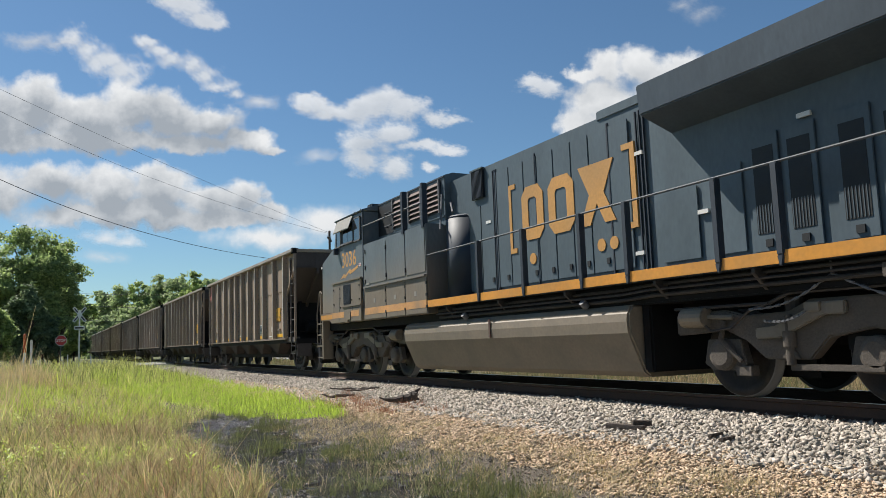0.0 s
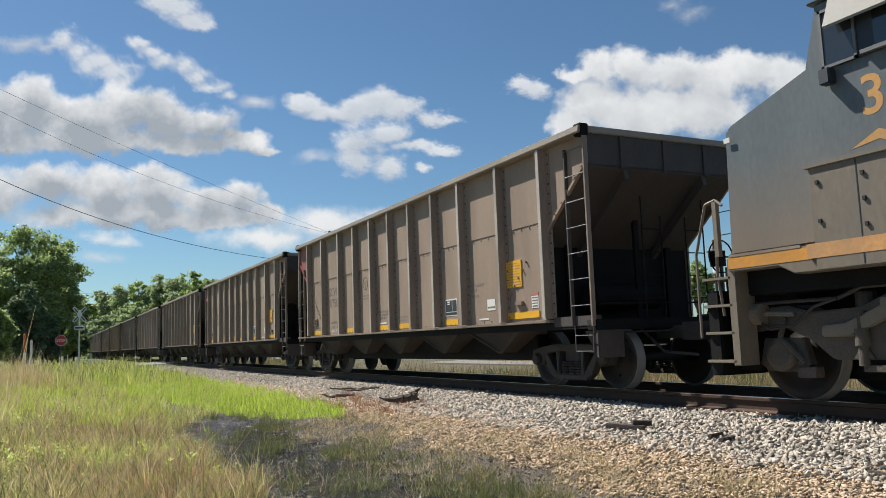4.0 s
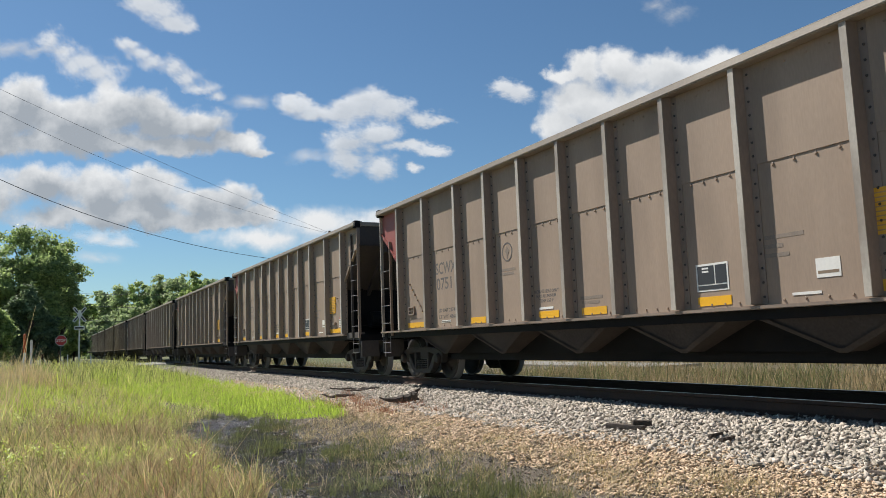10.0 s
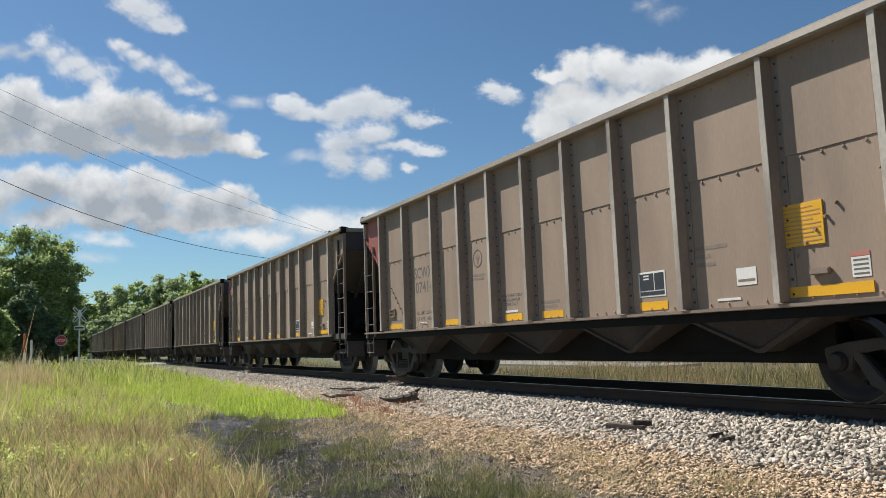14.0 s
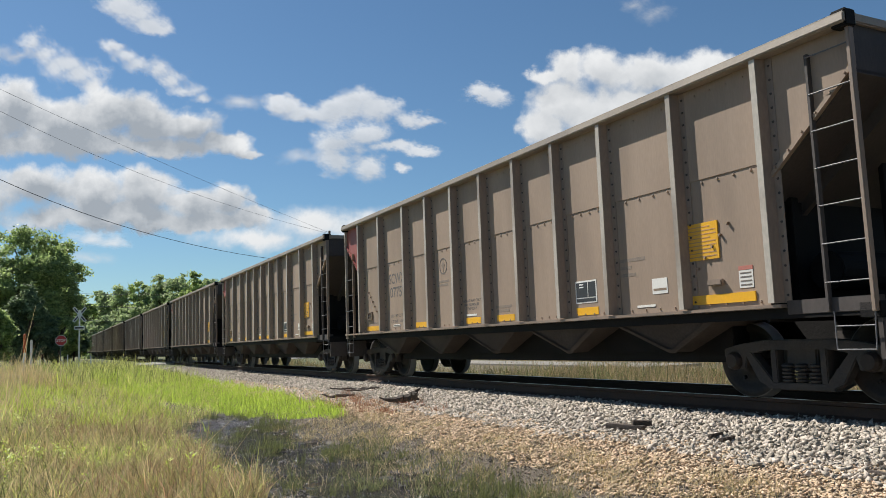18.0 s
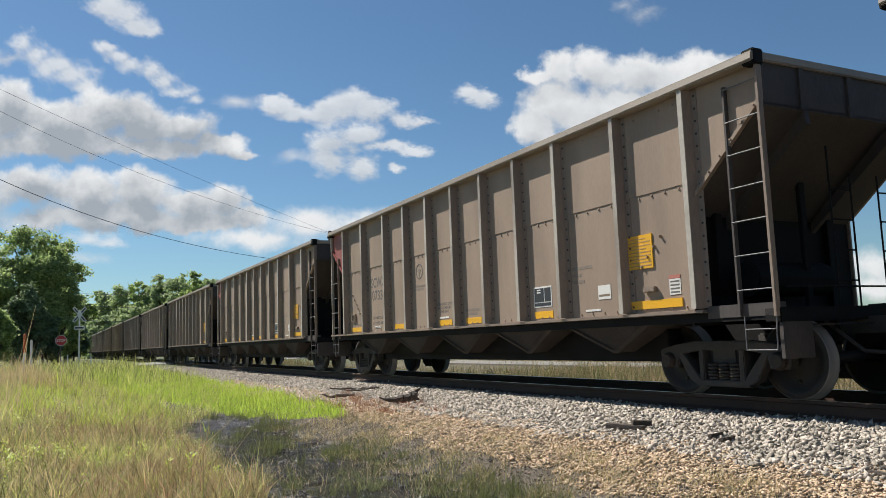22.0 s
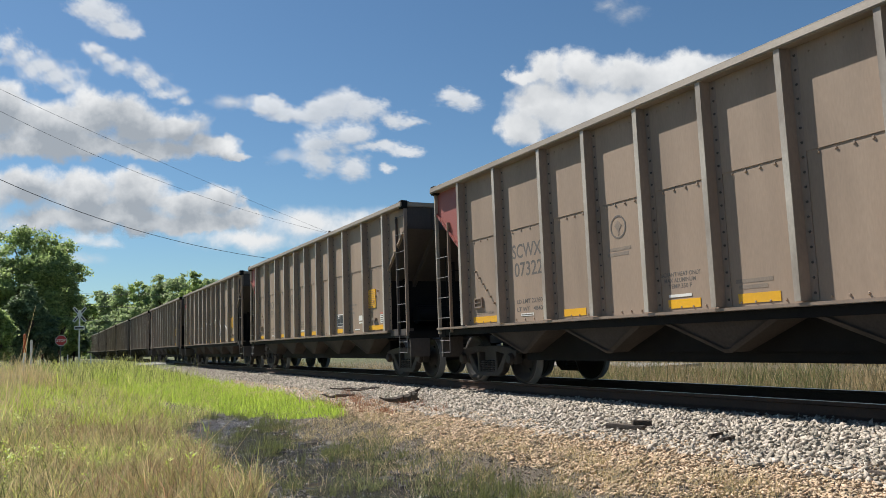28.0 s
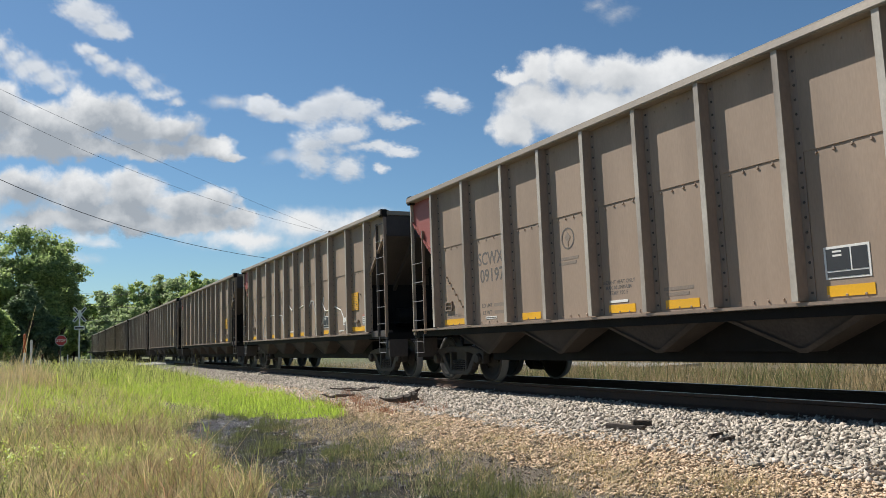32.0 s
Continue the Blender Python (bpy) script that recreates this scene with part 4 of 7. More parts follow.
def make_hopper():
    car = thing("coal_hopper", "weathered tan ribbed coal hopper car rolling on the rails", "hopper car", "cars of the coal train", pose(0, TRACK, 0))
    for sgn in (-1, 1):
        ys = sgn * SIDE
        # side sheets, bay by bay: lower sheet, lapped upper sheet, rivets
        for i, (a, b) in enumerate(zip(RIBS, RIBS[1:])):
            s = Shape().box(a, b, min(ys, ys - sgn * 0.012), max(ys, ys - sgn * 0.012), 1.09, 2.70)
            s.box(a, b, min(ys + sgn * 0.010, ys - sgn * 0.004), max(ys + sgn * 0.010, ys - sgn * 0.004), 2.66, 3.80)
            yo = ys + sgn * 0.012
            for k in range(5):
                xr = a + 0.22 + (b - a - 0.34) * (k / 4)
                s.rod((xr, ys, 2.62), (xr, ys + sgn * 0.014, 2.62), 0.022, 0.014, 6)
                s.rod((xr, ys, 1.135), (xr, ys + sgn * 0.013, 1.135), 0.018, 0.012, 6)
                s.rod((xr, ys, 3.70), (xr, yo + sgn * 0.012, 3.70), 0.014, 0.010, 6)
            if i in (0, 9):
                inner = b if i == 0 else a
                outer = a if i == 0 else b
                for k in range(7):
                    xr = outer + (inner - outer) * (0.38 + 0.094 * k)
                    zr = 2.07 - 0.122 * k
                    s.prism([(xr - 0.02, zr + 0.012), (xr + 0.022, zr + 0.012), (xr + 0.004, zr - 0.022)], ys, ys + sgn * 0.034)
            part("side_sheet", s, M_TAN, car)
        rivets = Shape()
        for xr in RIBS:
            xr -= sgn * 0.125
            y0, y1, y2 = ys, ys + sgn * 0.012, ys + sgn * 0.132
            s = Shape().prism([(xr - 0.055, y0), (xr + 0.16, y0), (xr + 0.16, y1), (xr + 0.075, y1 + sgn * 0.004), (xr + 0.036, y2), (xr - 0.036, y2)] if sgn < 0 else [(xr - 0.16, y0), (xr + 0.055, y0), (xr + 0.036, y2), (xr - 0.036, y2), (xr - 0.075, y1 + sgn * 0.004), (xr - 0.16, y1)], 1.10, 3.81, "z")
            for k in range(17):
                for q in (-sgn * 0.122,):
                    rivets.rod((xr + q, y1, 1.18 + k * 0.158), (xr + q, y1 + sgn * 0.014, 1.18 + k * 0.158), 0.017, 0.011, 6)
            # dark post under an added pale cap: shade and sun painted, plus wear
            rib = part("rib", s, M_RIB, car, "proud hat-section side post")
            part("cap_plate", Shape().box(xr - 0.039, xr + 0.039, min(y2 - sgn * 0.004, y2 + sgn * 0.006), max(y2 - sgn * 0.004, y2 + sgn * 0.006), 1.10, 3.81), M_CAP, rib, "added pale cap of the post, worn, its sunlight painted")
        tagged(part("rivets", rivets, M_END, car, "rows of dark rivet heads along the posts"), "rows of dark rivet heads along the posts", kind="stuff")
        part("top_chord", Shape().prism([(ys - sgn * 0.05, 3.80), (ys + sgn * 0.150, 3.80), (ys + sgn * 0.160, 3.825), (ys + sgn * 0.150, 3.91), (ys + sgn * 0.11, 3.932), (ys - sgn * 0.05, 3.932)], -REAR, FRONT, "x"),
             M_CHORD, car, "pale rolled top chord", 0.01)
        part("side_sill", Shape().box(-REAR, 6.42, min(ys - sgn * 0.10, ys + sgn * 0.10), max(ys - sgn * 0.10, ys + sgn * 0.10), 1.045, 1.085), M_RIB, car, "tan side sill flange", 0.006)
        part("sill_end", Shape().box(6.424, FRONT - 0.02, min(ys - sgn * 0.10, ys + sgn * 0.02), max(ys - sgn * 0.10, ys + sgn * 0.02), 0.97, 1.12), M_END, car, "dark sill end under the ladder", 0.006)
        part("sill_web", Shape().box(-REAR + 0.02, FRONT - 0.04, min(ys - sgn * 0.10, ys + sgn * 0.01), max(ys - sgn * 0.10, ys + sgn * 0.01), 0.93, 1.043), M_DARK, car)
        for k in (-1, 1):
            end = REAR if k < 0 else FRONT
            xa, xb = k * (end - 0.035), k * (end - 0.53)
            drop = 3.37 - 0.84 * (end - 6.2)
            s = Shape().prism([(k * 6.2, 3.80), (k * (end - 0.02), 3.80), (k * (end - 0.02), 3.37), (k * 6.2, drop)], ys - sgn * 0.012, ys + sgn * 0.004)
            s.prism([(k * (end - 0.02), 3.37), (k * 6.2, drop), (k * 6.2, drop + 0.06), (k * (end - 0.02), 3.43)], ys, ys + sgn * 0.045)
            for q in range(7):
                u = (q + 0.5) / 7
                xr, zr = k * (end - 0.02 + (6.2 - end) * u), 3.40 + (drop - 3.37) * u
                s.rod((xr, ys, zr), (xr, ys + sgn * 0.065, zr), 0.018, 0.012, 6)
            part("gusset_sheet", s, M_RED if k < 0 else M_TAN, car, "oxide red end gusset" if k < 0 else "tan end gusset")
            # ladder at the corner
            # rear ladder takes the paler tone: its sunlit look is put into the paint
            lad = part("ladder", Shape().box(xa - 0.022, xa + 0.022, min(ys, ys + sgn * 0.07), max(ys, ys + sgn * 0.07), 0.96, 3.80), M_CAP if k < 0 else M_RIB, car, "corner ladder", 0.006)
            s = Shape().box(xb - 0.02, xb + 0.02, min(ys, ys + sgn * 0.06), max(ys, ys + sgn * 0.06), 0.98, 3.14 if k < 0 else 3.66)
            part("stile", s, M_RIB if k < 0 else M_END, lad, bevel=0.006)
            for z in ((1.27, 1.67, 2.07, 2.47) if k < 0 else (1.27, 1.66, 2.05, 2.44, 2.83, 3.22, 3.62)):
                part("rung", Shape().rod((xb, ys + sgn * 0.06, z), (xa, ys + sgn * 0.06, z), 0.008, None, 6), M_STEEL, lad)
            st = Shape()
            st.path([(xa, ys + sgn * 0.05, 0.98), (xa - k * 0.02, ys + sgn * 0.05, 0.60), (xb + k * 0.06, ys + sgn * 0.05, 0.60), (xb + k * 0.06, ys + sgn * 0.05, 0.98)], 0.0075)
            st.path([(xa - k * 0.01, ys + sgn * 0.05, 0.83), (xb + k * 0.06, ys + sgn * 0.05, 0.83)], 0.0075)
            part("sill_step", st, M_STEEL, car, "thin steel stirrup step")
        # yellow strips and placards on the side
        for a, b, z0 in ((5.06, 6.02, 1.145), (2.70, 3.22, 1.125), (0.38, 0.96, 1.125), (-0.75, -0.2, 1.125), (-3.0, -2.46, 1.125), (-5.85, -4.97, 1.125)):
            a, b = (a, b) if sgn < 0 else (-b, -a)
            off = sgn * (0.016 if max(abs(a), abs(b)) > 6 else 0.006)
            part("reflective_strip", Shape().box(a, b, min(ys, ys + off), max(ys, ys + off), z0, z0 + 0.11), M_YEL, car, "bright yellow reflective strip")

        def plate_at(x0, x1, z0, z1, m, name, off=0.006, label=""):
            x0, x1 = (x0, x1) if sgn < 0 else (-x1, -x0)
            return part(name, Shape().box(x0, x1, min(ys, ys + sgn * off), max(ys, ys + sgn * off), z0, z1), m, car, label)

        pl = plate_at(2.70, 3.20, 1.30, 1.63, M_WHITE, "placard", 0.005, "white-edged black data placard")
        for x0, x1, z0, z1 in ((2.725, 2.985, 1.385, 1.605), (3.005, 3.175, 1.385, 1.605), (2.725, 3.175, 1.32, 1.37)):
            x0, x1 = (x0, x1) if sgn < 0 else (-x1, -x0)
            part("field", Shape().box(x0, x1, min(ys, ys + sgn * 0.008), max(ys, ys + sgn * 0.008), z0, z1), M_BLACK, pl)
        for z in (1.565, 1.525):
            x0, x1 = (2.80, 2.90) if sgn < 0 else (-2.90, -2.80)
            part("print_bar", Shape().box(x0, x1, min(ys, ys + sgn * 0.0095), max(ys, ys + sgn * 0.0095), z, z + 0.02), M_WHITE, pl)
        yp = plate_at(5.04, 5.54, 1.68, 2.13, M_YEL, "notice", 0.016, "yellow notice with black lines")
        for q in range(9):
            x0, x1 = (5.07, 5.07 + 0.44 - 0.09 * (q % 3 == 2)) if sgn < 0 else (-5.51, -5.07)
            part("print_bar", Shape().box(x0, x1, min(ys, ys + sgn * 0.0185), max(ys, ys + sgn * 0.0185), 1.715 + q * 0.045, 1.727 + q * 0.045), M_FADE, yp)
        rp = plate_at(5.80, 6.0, 1.30, 1.50, M_WHITE, "small_notice", 0.005, "small white notice with a red head")
        x0, x1 = (5.80, 6.0) if sgn < 0 else (-6.0, -5.80)
        part("red_head", Shape().box(x0, x1, min(ys, ys + sgn * 0.006), max(ys, ys + sgn * 0.006), 1.505, 1.55), M_PINK, rp)
        for q in range(4):
            part("print_bar", Shape().box(x0 + 0.02, x1 - 0.02, min(ys, ys + sgn * 0.007), max(ys, ys + sgn * 0.007), 1.325 + q * 0.045, 1.342 + q * 0.045), M_INK, rp)
        wl = plate_at(4.36, 4.64, 1.33, 1.53, M_WHITE, "white_label", 0.005, "white label with a grey line")
        part("print_bar", Shape().box(*((4.38, 4.62) if sgn < 0 else (-4.62, -4.38)), min(ys, ys + sgn * 0.0065), max(ys, ys + sgn * 0.0065), 1.37, 1.40), M_BLUE, wl)
        plate_at(4.05, 4.40, 1.17, 1.20, M_WHITE, "white_stripe")
        plate_at(-0.73, -0.34, 1.265, 1.30, M_WHITE, "white_stripe")
        ws = plate_at(-4.22, -3.84, 1.185, 1.228, M_WHITE, "white_stripe")
        part("print_bar", Shape().box(*((-4.205, -3.855) if sgn < 0 else (3.855, 4.205)), min(ys, ys + sgn * 0.0075), max(ys, ys + sgn * 0.0075), 1.198, 1.214), M_INK, ws)
        for k, (x0, x1, z) in enumerate(((3.72, 4.25, 1.80), (3.72, 3.98, 1.70), (3.72, 4.05, 1.60), (0.36, 0.88, 1.355), (0.40, 0.80, 1.285), (-1.86, -1.40, 1.98), (-1.9, -1.45, 1.91))):
            plate_at(x0, x1, z, z + 0.045, M_GHOST, "print_bar", 0.0022)
        # ring emblem and the small framed card holder
        xc = -1.64 if sgn < 0 else 1.64
        em = part("emblem", Shape().lathe([(0.0, 0.165), (sgn * 0.004, 0.165), (sgn * 0.004, 0.142), (0.0, 0.142)], (xc, ys, 2.31), 26), M_INK, car, "faded round emblem")
        part("emblem_mark", Shape().prism([(xc - 0.012, 2.19), (xc + 0.012, 2.19), (xc + 0.014, 2.25), (xc + 0.075, 2.33), (xc, 2.40), (xc - 0.075, 2.33), (xc - 0.014, 2.25)], ys, ys + sgn * 0.004), M_GHOST, em)
        h = Shape()
        hx = -5.62 if sgn < 0 else 5.62
        for x0, x1, z0, z1 in ((hx - 0.14, hx + 0.14, 1.40, 1.425), (hx - 0.14, hx + 0.14, 1.555, 1.58), (hx - 0.14, hx - 0.115, 1.40, 1.58), (hx + 0.115, hx + 0.14, 1.40, 1.58), (hx - 0.1, hx + 0.1, 1.48, 1.495)):
            h.box(x0, x1, min(ys, ys + sgn * 0.035), max(ys, ys + sgn * 0.035), z0, z1)
        part("card_holder", h, M_RIB, car, "small tan metal card frame")
        hb = (5.35, 5.58) if sgn < 0 else (-5.58, -5.35)
        part("bracket", Shape().box(*hb, min(ys, ys + sgn * 0.06), max(ys, ys + sgn * 0.06), 1.36, 1.43), M_RIB, car, bevel=0.01)
    # ends: upper end sheet, slope sheet, sill, posts
    for k in (-1, 1):
        e = k * (REAR if k < 0 else FRONT)
        span = lambda a, b: (min(e - k * a, e - k * b), max(e - k * a, e - k * b))
        part("end_chord", Shape().box(*span(0.14, 0.0), -1.52, 1.52, 3.82, 3.92), M_CHORD, car, "top chord across the car end", 0.012)
        for sgn in (-1, 1):
            part("corner_cap", Shape().box(*span(0.16, -0.012), min(sgn * 1.50, sgn * 1.665), max(sgn * 1.50, sgn * 1.665), 3.77, 3.95), M_DARK, car, "dark corner cap", 0.015)
            part("cap_plate", Shape().box(*span(0.40, 0.10), min(sgn * 1.42, sgn * 1.60), max(sgn * 1.42, sgn * 1.60), 3.934, 3.95), M_DARK, car)
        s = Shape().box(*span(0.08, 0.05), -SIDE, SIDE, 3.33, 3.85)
        sheet = part("end_sheet", s, M_END, car, "end sheet, its shaded side painted dark", 0.004)
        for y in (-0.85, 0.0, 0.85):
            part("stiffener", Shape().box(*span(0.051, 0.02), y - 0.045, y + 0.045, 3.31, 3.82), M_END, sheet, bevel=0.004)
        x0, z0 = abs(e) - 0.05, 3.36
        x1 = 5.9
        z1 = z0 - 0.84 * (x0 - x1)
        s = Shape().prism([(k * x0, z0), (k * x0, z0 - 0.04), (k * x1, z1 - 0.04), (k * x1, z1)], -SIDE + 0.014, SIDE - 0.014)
        slope = part("slope_sheet", s, M_END, car, "sloping end sheet, its shaded side painted dark")
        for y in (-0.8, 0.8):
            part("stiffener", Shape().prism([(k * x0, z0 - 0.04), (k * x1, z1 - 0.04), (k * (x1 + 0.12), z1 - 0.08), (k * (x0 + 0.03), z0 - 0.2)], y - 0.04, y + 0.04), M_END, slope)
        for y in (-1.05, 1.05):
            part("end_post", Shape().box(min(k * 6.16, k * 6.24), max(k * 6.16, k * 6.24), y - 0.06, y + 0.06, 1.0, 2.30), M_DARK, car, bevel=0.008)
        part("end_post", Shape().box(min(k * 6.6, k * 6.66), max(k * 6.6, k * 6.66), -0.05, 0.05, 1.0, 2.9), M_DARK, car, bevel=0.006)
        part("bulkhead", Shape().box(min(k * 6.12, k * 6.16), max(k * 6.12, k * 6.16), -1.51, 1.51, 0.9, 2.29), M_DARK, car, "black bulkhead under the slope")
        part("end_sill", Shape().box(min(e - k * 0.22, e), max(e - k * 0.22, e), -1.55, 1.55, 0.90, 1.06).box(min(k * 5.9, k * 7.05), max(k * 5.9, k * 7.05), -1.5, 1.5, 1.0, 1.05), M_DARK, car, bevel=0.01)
        for sgn in (-1, 1):
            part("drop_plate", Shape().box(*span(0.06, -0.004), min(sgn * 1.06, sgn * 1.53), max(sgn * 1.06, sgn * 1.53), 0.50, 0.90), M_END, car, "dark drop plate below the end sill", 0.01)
            g = Shape().path([(e + k * 0.03, sgn * 0.62, 1.05), (e + k * 0.03, sgn * 0.62, 2.9)], 0.012).path([(e + k * 0.03, sgn * 0.25, 1.05), (e + k * 0.03, sgn * 0.25, 2.6)], 0.012)
            for z in (1.35, 1.7, 2.05, 2.4):
                g.path([(e + k * 0.03, sgn * 0.25, z), (e + k * 0.03, sgn * 0.62, z)], 0.01)
            part("end_ladder", g, M_DARK, car, "thin black end ladder")
        part("cross_rail", Shape().path([(e + k * 0.04, -1.5, 1.28), (e + k * 0.04, 1.5, 1.28)], 0.012), M_DARK, car)
        cp = Shape().box(min(k * 7.0, k * 7.75), max(k * 7.0, k * 7.75), -0.11, 0.11, 0.74, 0.94).box(min(k * 7.72, k * 8.12), max(k * 7.72, k * 8.12), -0.17, 0.14, 0.71, 0.98)
        cp.path([(k * 7.2, -0.5, 0.9), (k * 7.6, -0.42, 0.55), (k * 8.05, -0.2, 0.5)], 0.025)
        cp.path([(k * 7.24, -1.45, 0.86), (k * 7.6, -0.2, 0.86)], 0.014)
        part("coupler", cp, M_TRUCK, car, "knuckle coupler with air hose", 0.02)
        if k > 0:
            bw = Shape()
            for q in range(20):
                p0, p1 = 2 * math.pi * q / 20, 2 * math.pi * (q + 1) / 20
                bw.rod((7.52, 0.95 + 0.26 * math.cos(p0), 2.0 + 0.26 * math.sin(p0)), (7.52, 0.95 + 0.26 * math.cos(p1), 2.0 + 0.26 * math.sin(p1)), 0.012, None, 5)
            for q in range(3):
                bw.rod((7.52, 0.95, 2.0), (7.52, 0.95 + 0.26 * math.cos(q * 2.1), 2.0 + 0.26 * math.sin(q * 2.1)), 0.009, None, 5)
            bw.box(7.38, 7.52, 0.85, 1.05, 1.85, 2.1)
            part("brake_wheel", bw, M_DARK, car, "hand brake wheel")
            part("air_reservoir", Shape().rod((6.45, -0.9, 1.45), (6.45, 0.5, 1.45), 0.22, None, 16), M_DARK, car, bevel=0.02)
        make_truck(car, k * 6.17 - 0.06)
    # floor line: centre sill, pockets
    part("centre_sill", Shape().box(-7.1, 7.1, -0.19, 0.19, 0.66, 1.0), M_DARK, car, bevel=0.02)
    for x in (-4.45, -2.22, 0.0, 2.22, 4.45):
        s = Shape()
        top = [(x - 0.92, -1.50, 0.95), (x + 0.92, -1.50, 0.95), (x + 0.92, 1.50, 0.95), (x - 0.92, 1.50, 0.95)]
        bot = [(x - 0.05, -1.34, 0.57), (x + 0.05, -1.34, 0.57), (x + 0.05, 1.34, 0.57), (x - 0.05, 1.34, 0.57)]
        s.add(top + bot, [(0, 1, 5, 4), (1, 2, 6, 5), (2, 3, 7, 6), (3, 0, 4, 7), (4, 5, 6, 7)])
        pk = part("discharge_pocket", s, M_POCKET, car, "dusty black V-shaped discharge pocket")
        for sgn in (-1, 1):
            rim = Shape()
            f, g = sgn * 0.012, sgn * 0.035
            v = [(x - 0.93, sgn * 1.50 + f, 0.95), (x - 0.05, sgn * 1.34 + f, 0.56), (x + 0.05, sgn * 1.34 + f, 0.56), (x + 0.93, sgn * 1.50 + f, 0.95),
                 (x - 0.80, sgn * 1.50 + g, 0.95), (x - 0.04, sgn * 1.35 + g, 0.61), (x + 0.04, sgn * 1.35 + g, 0.61), (x + 0.80, sgn * 1.50 + g, 0.95)]
            rim.add(v, [(0, 1, 5, 4), (1, 2, 6, 5), (2, 3, 7, 6)])
            part("pocket_rim", rim, M_POCKET, pk, "raised dusty rim")
    part("hopper_belly", Shape().box(-5.2, 5.2, -1.05, 1.05, 0.56, 0.94), M_DARK, car, "hopper underside, its deep shade painted black", 0.01)
    part("door_beam", Shape().box(-5.0, 5.0, -0.95, -0.80, 0.43, 0.56).box(-5.0, 5.0, 0.80, 0.95, 0.43, 0.56).box(-4.9, 4.9, -0.3, 0.3, 0.45, 0.62), M_DARK, car, "door operating beam, its deep shade painted black", 0.01)
    return car


first = make_hopper()
CENTRE0 = -31.59
hoppers = [first]
for k in range(1, 22):
    hoppers.append(copy_thing(first, pose(CENTRE0 - k * PITCH, TRACK, 0)))
first.matrix_basis = pose(CENTRE0, TRACK, 0)

# reporting marks and road numbers, car by car as they pass
NUMBERS = ["07582", "07511", "07414", "07759", "07338", "07322", "09197"]
LOADS = {"07582": ("LD LMT 237400", "LT WT   48600"), "07414": ("LD LMT 237400", "LT WT   48600"), "07759": ("LD LMT 237600", "LT WT   48400"), "07322": ("LD LMT 237600", "LT WT   48400"), "07338": ("LD LMT 237300", "LT WT 48700"), "07511": ("LD LMT 237400", "LT WT 48600")}
marks = text_mesh("SCWX", 0.33, M_INK, width=0.88)
heat_row, metal_row, temp_row = text_mesh("RADIANT HEAT ONLY", 0.075, M_INK, width=0.70), text_mesh("MAX ALUMINUM", 0.075, M_INK, width=0.54), text_mesh("TEMP 350 F", 0.075, M_INK, width=0.40)
first_row = text_mesh("4 INCH HF COMP SHOES", 0.07, M_GHOST, squeeze=0.95)
load_word, tare_word = text_mesh("LD LMT", 0.10, M_INK, width=0.36), text_mesh("LT WT", 0.10, M_INK, width=0.31)
figure_bar = Shape().box(-0.19, 0.19, 0.0, 0.003, -0.03, 0.03).mesh("figure_bar")
for k, number in enumerate(NUMBERS):
    car = hoppers[k]
    part("lettering", marks, M_INK, car, "grey reporting mark", at=pose(-3.99, -SIDE - 0.0008, 2.26))
    part("lettering", text_mesh(number, 0.33, M_INK, width=0.84), M_INK, car, "grey car number", at=pose(-3.95, -SIDE - 0.0008, 1.95))
    if number in LOADS:
        for row, z in zip(LOADS[number], (1.425, 1.295)):
            part("lettering", text_mesh(row, 0.10, M_INK, width=0.82), M_INK, car, "small grey load figures", at=pose(-3.93, -SIDE - 0.0008, z))
    else:
        for word, z in ((load_word, 1.425), (tare_word, 1.295)):
            part("lettering", word, M_INK, car, "small grey lettering", at=pose(-4.16, -SIDE - 0.0008, z))
            part("figure_bar", figure_bar, M_GHOST, car, at=pose(-3.72, -SIDE - 0.0008, z))
    for words, z in ((heat_row, 1.55), (metal_row, 1.475), (temp_row, 1.40)):
        part("lettering", words, M_INK, car, "small faded lettering", at=pose(-0.53, -SIDE - 0.0008, z))
    part("lettering", first_row, M_GHOST, car, at=pose(-5.48, -SIDE - 0.0008, 1.30))


# loose white spray strokes low on the eighth car
STROKES = (((-4.25, 1.10), (-4.2, 1.55), (-4.0, 1.87), (-2.9, 1.92), (-1.7, 1.86), (-1.55, 1.55)), ((-0.85, 2.14), (-0.5, 1.96), (-0.3, 2.10)), ((0.30, 2.0), (0.83, 2.07)),
           ((1.31, 1.93), (1.55, 2.15), (1.78, 2.13), (2.0, 1.67), (1.88, 1.13)), ((2.55, 1.41), (2.91, 1.77), (3.73, 1.86), (4.2, 1.74), (4.54, 1.41), (4.5, 1.22)), ((2.91, 1.77), (2.67, 1.97), (2.76, 2.18)))
for line in STROKES:
    part("spray_stroke", Shape().path([(x, -SIDE - 0.002, z) for x, z in line], 0.016, 6), M_WHITE, hoppers[7], "loose white spray-paint stroke")


# ---- locomotive ----
LOCO = -12.2
BIGWHEEL = make_wheelset(0.533)
BIGWHEEL.materials.append(M_BIGRIM)


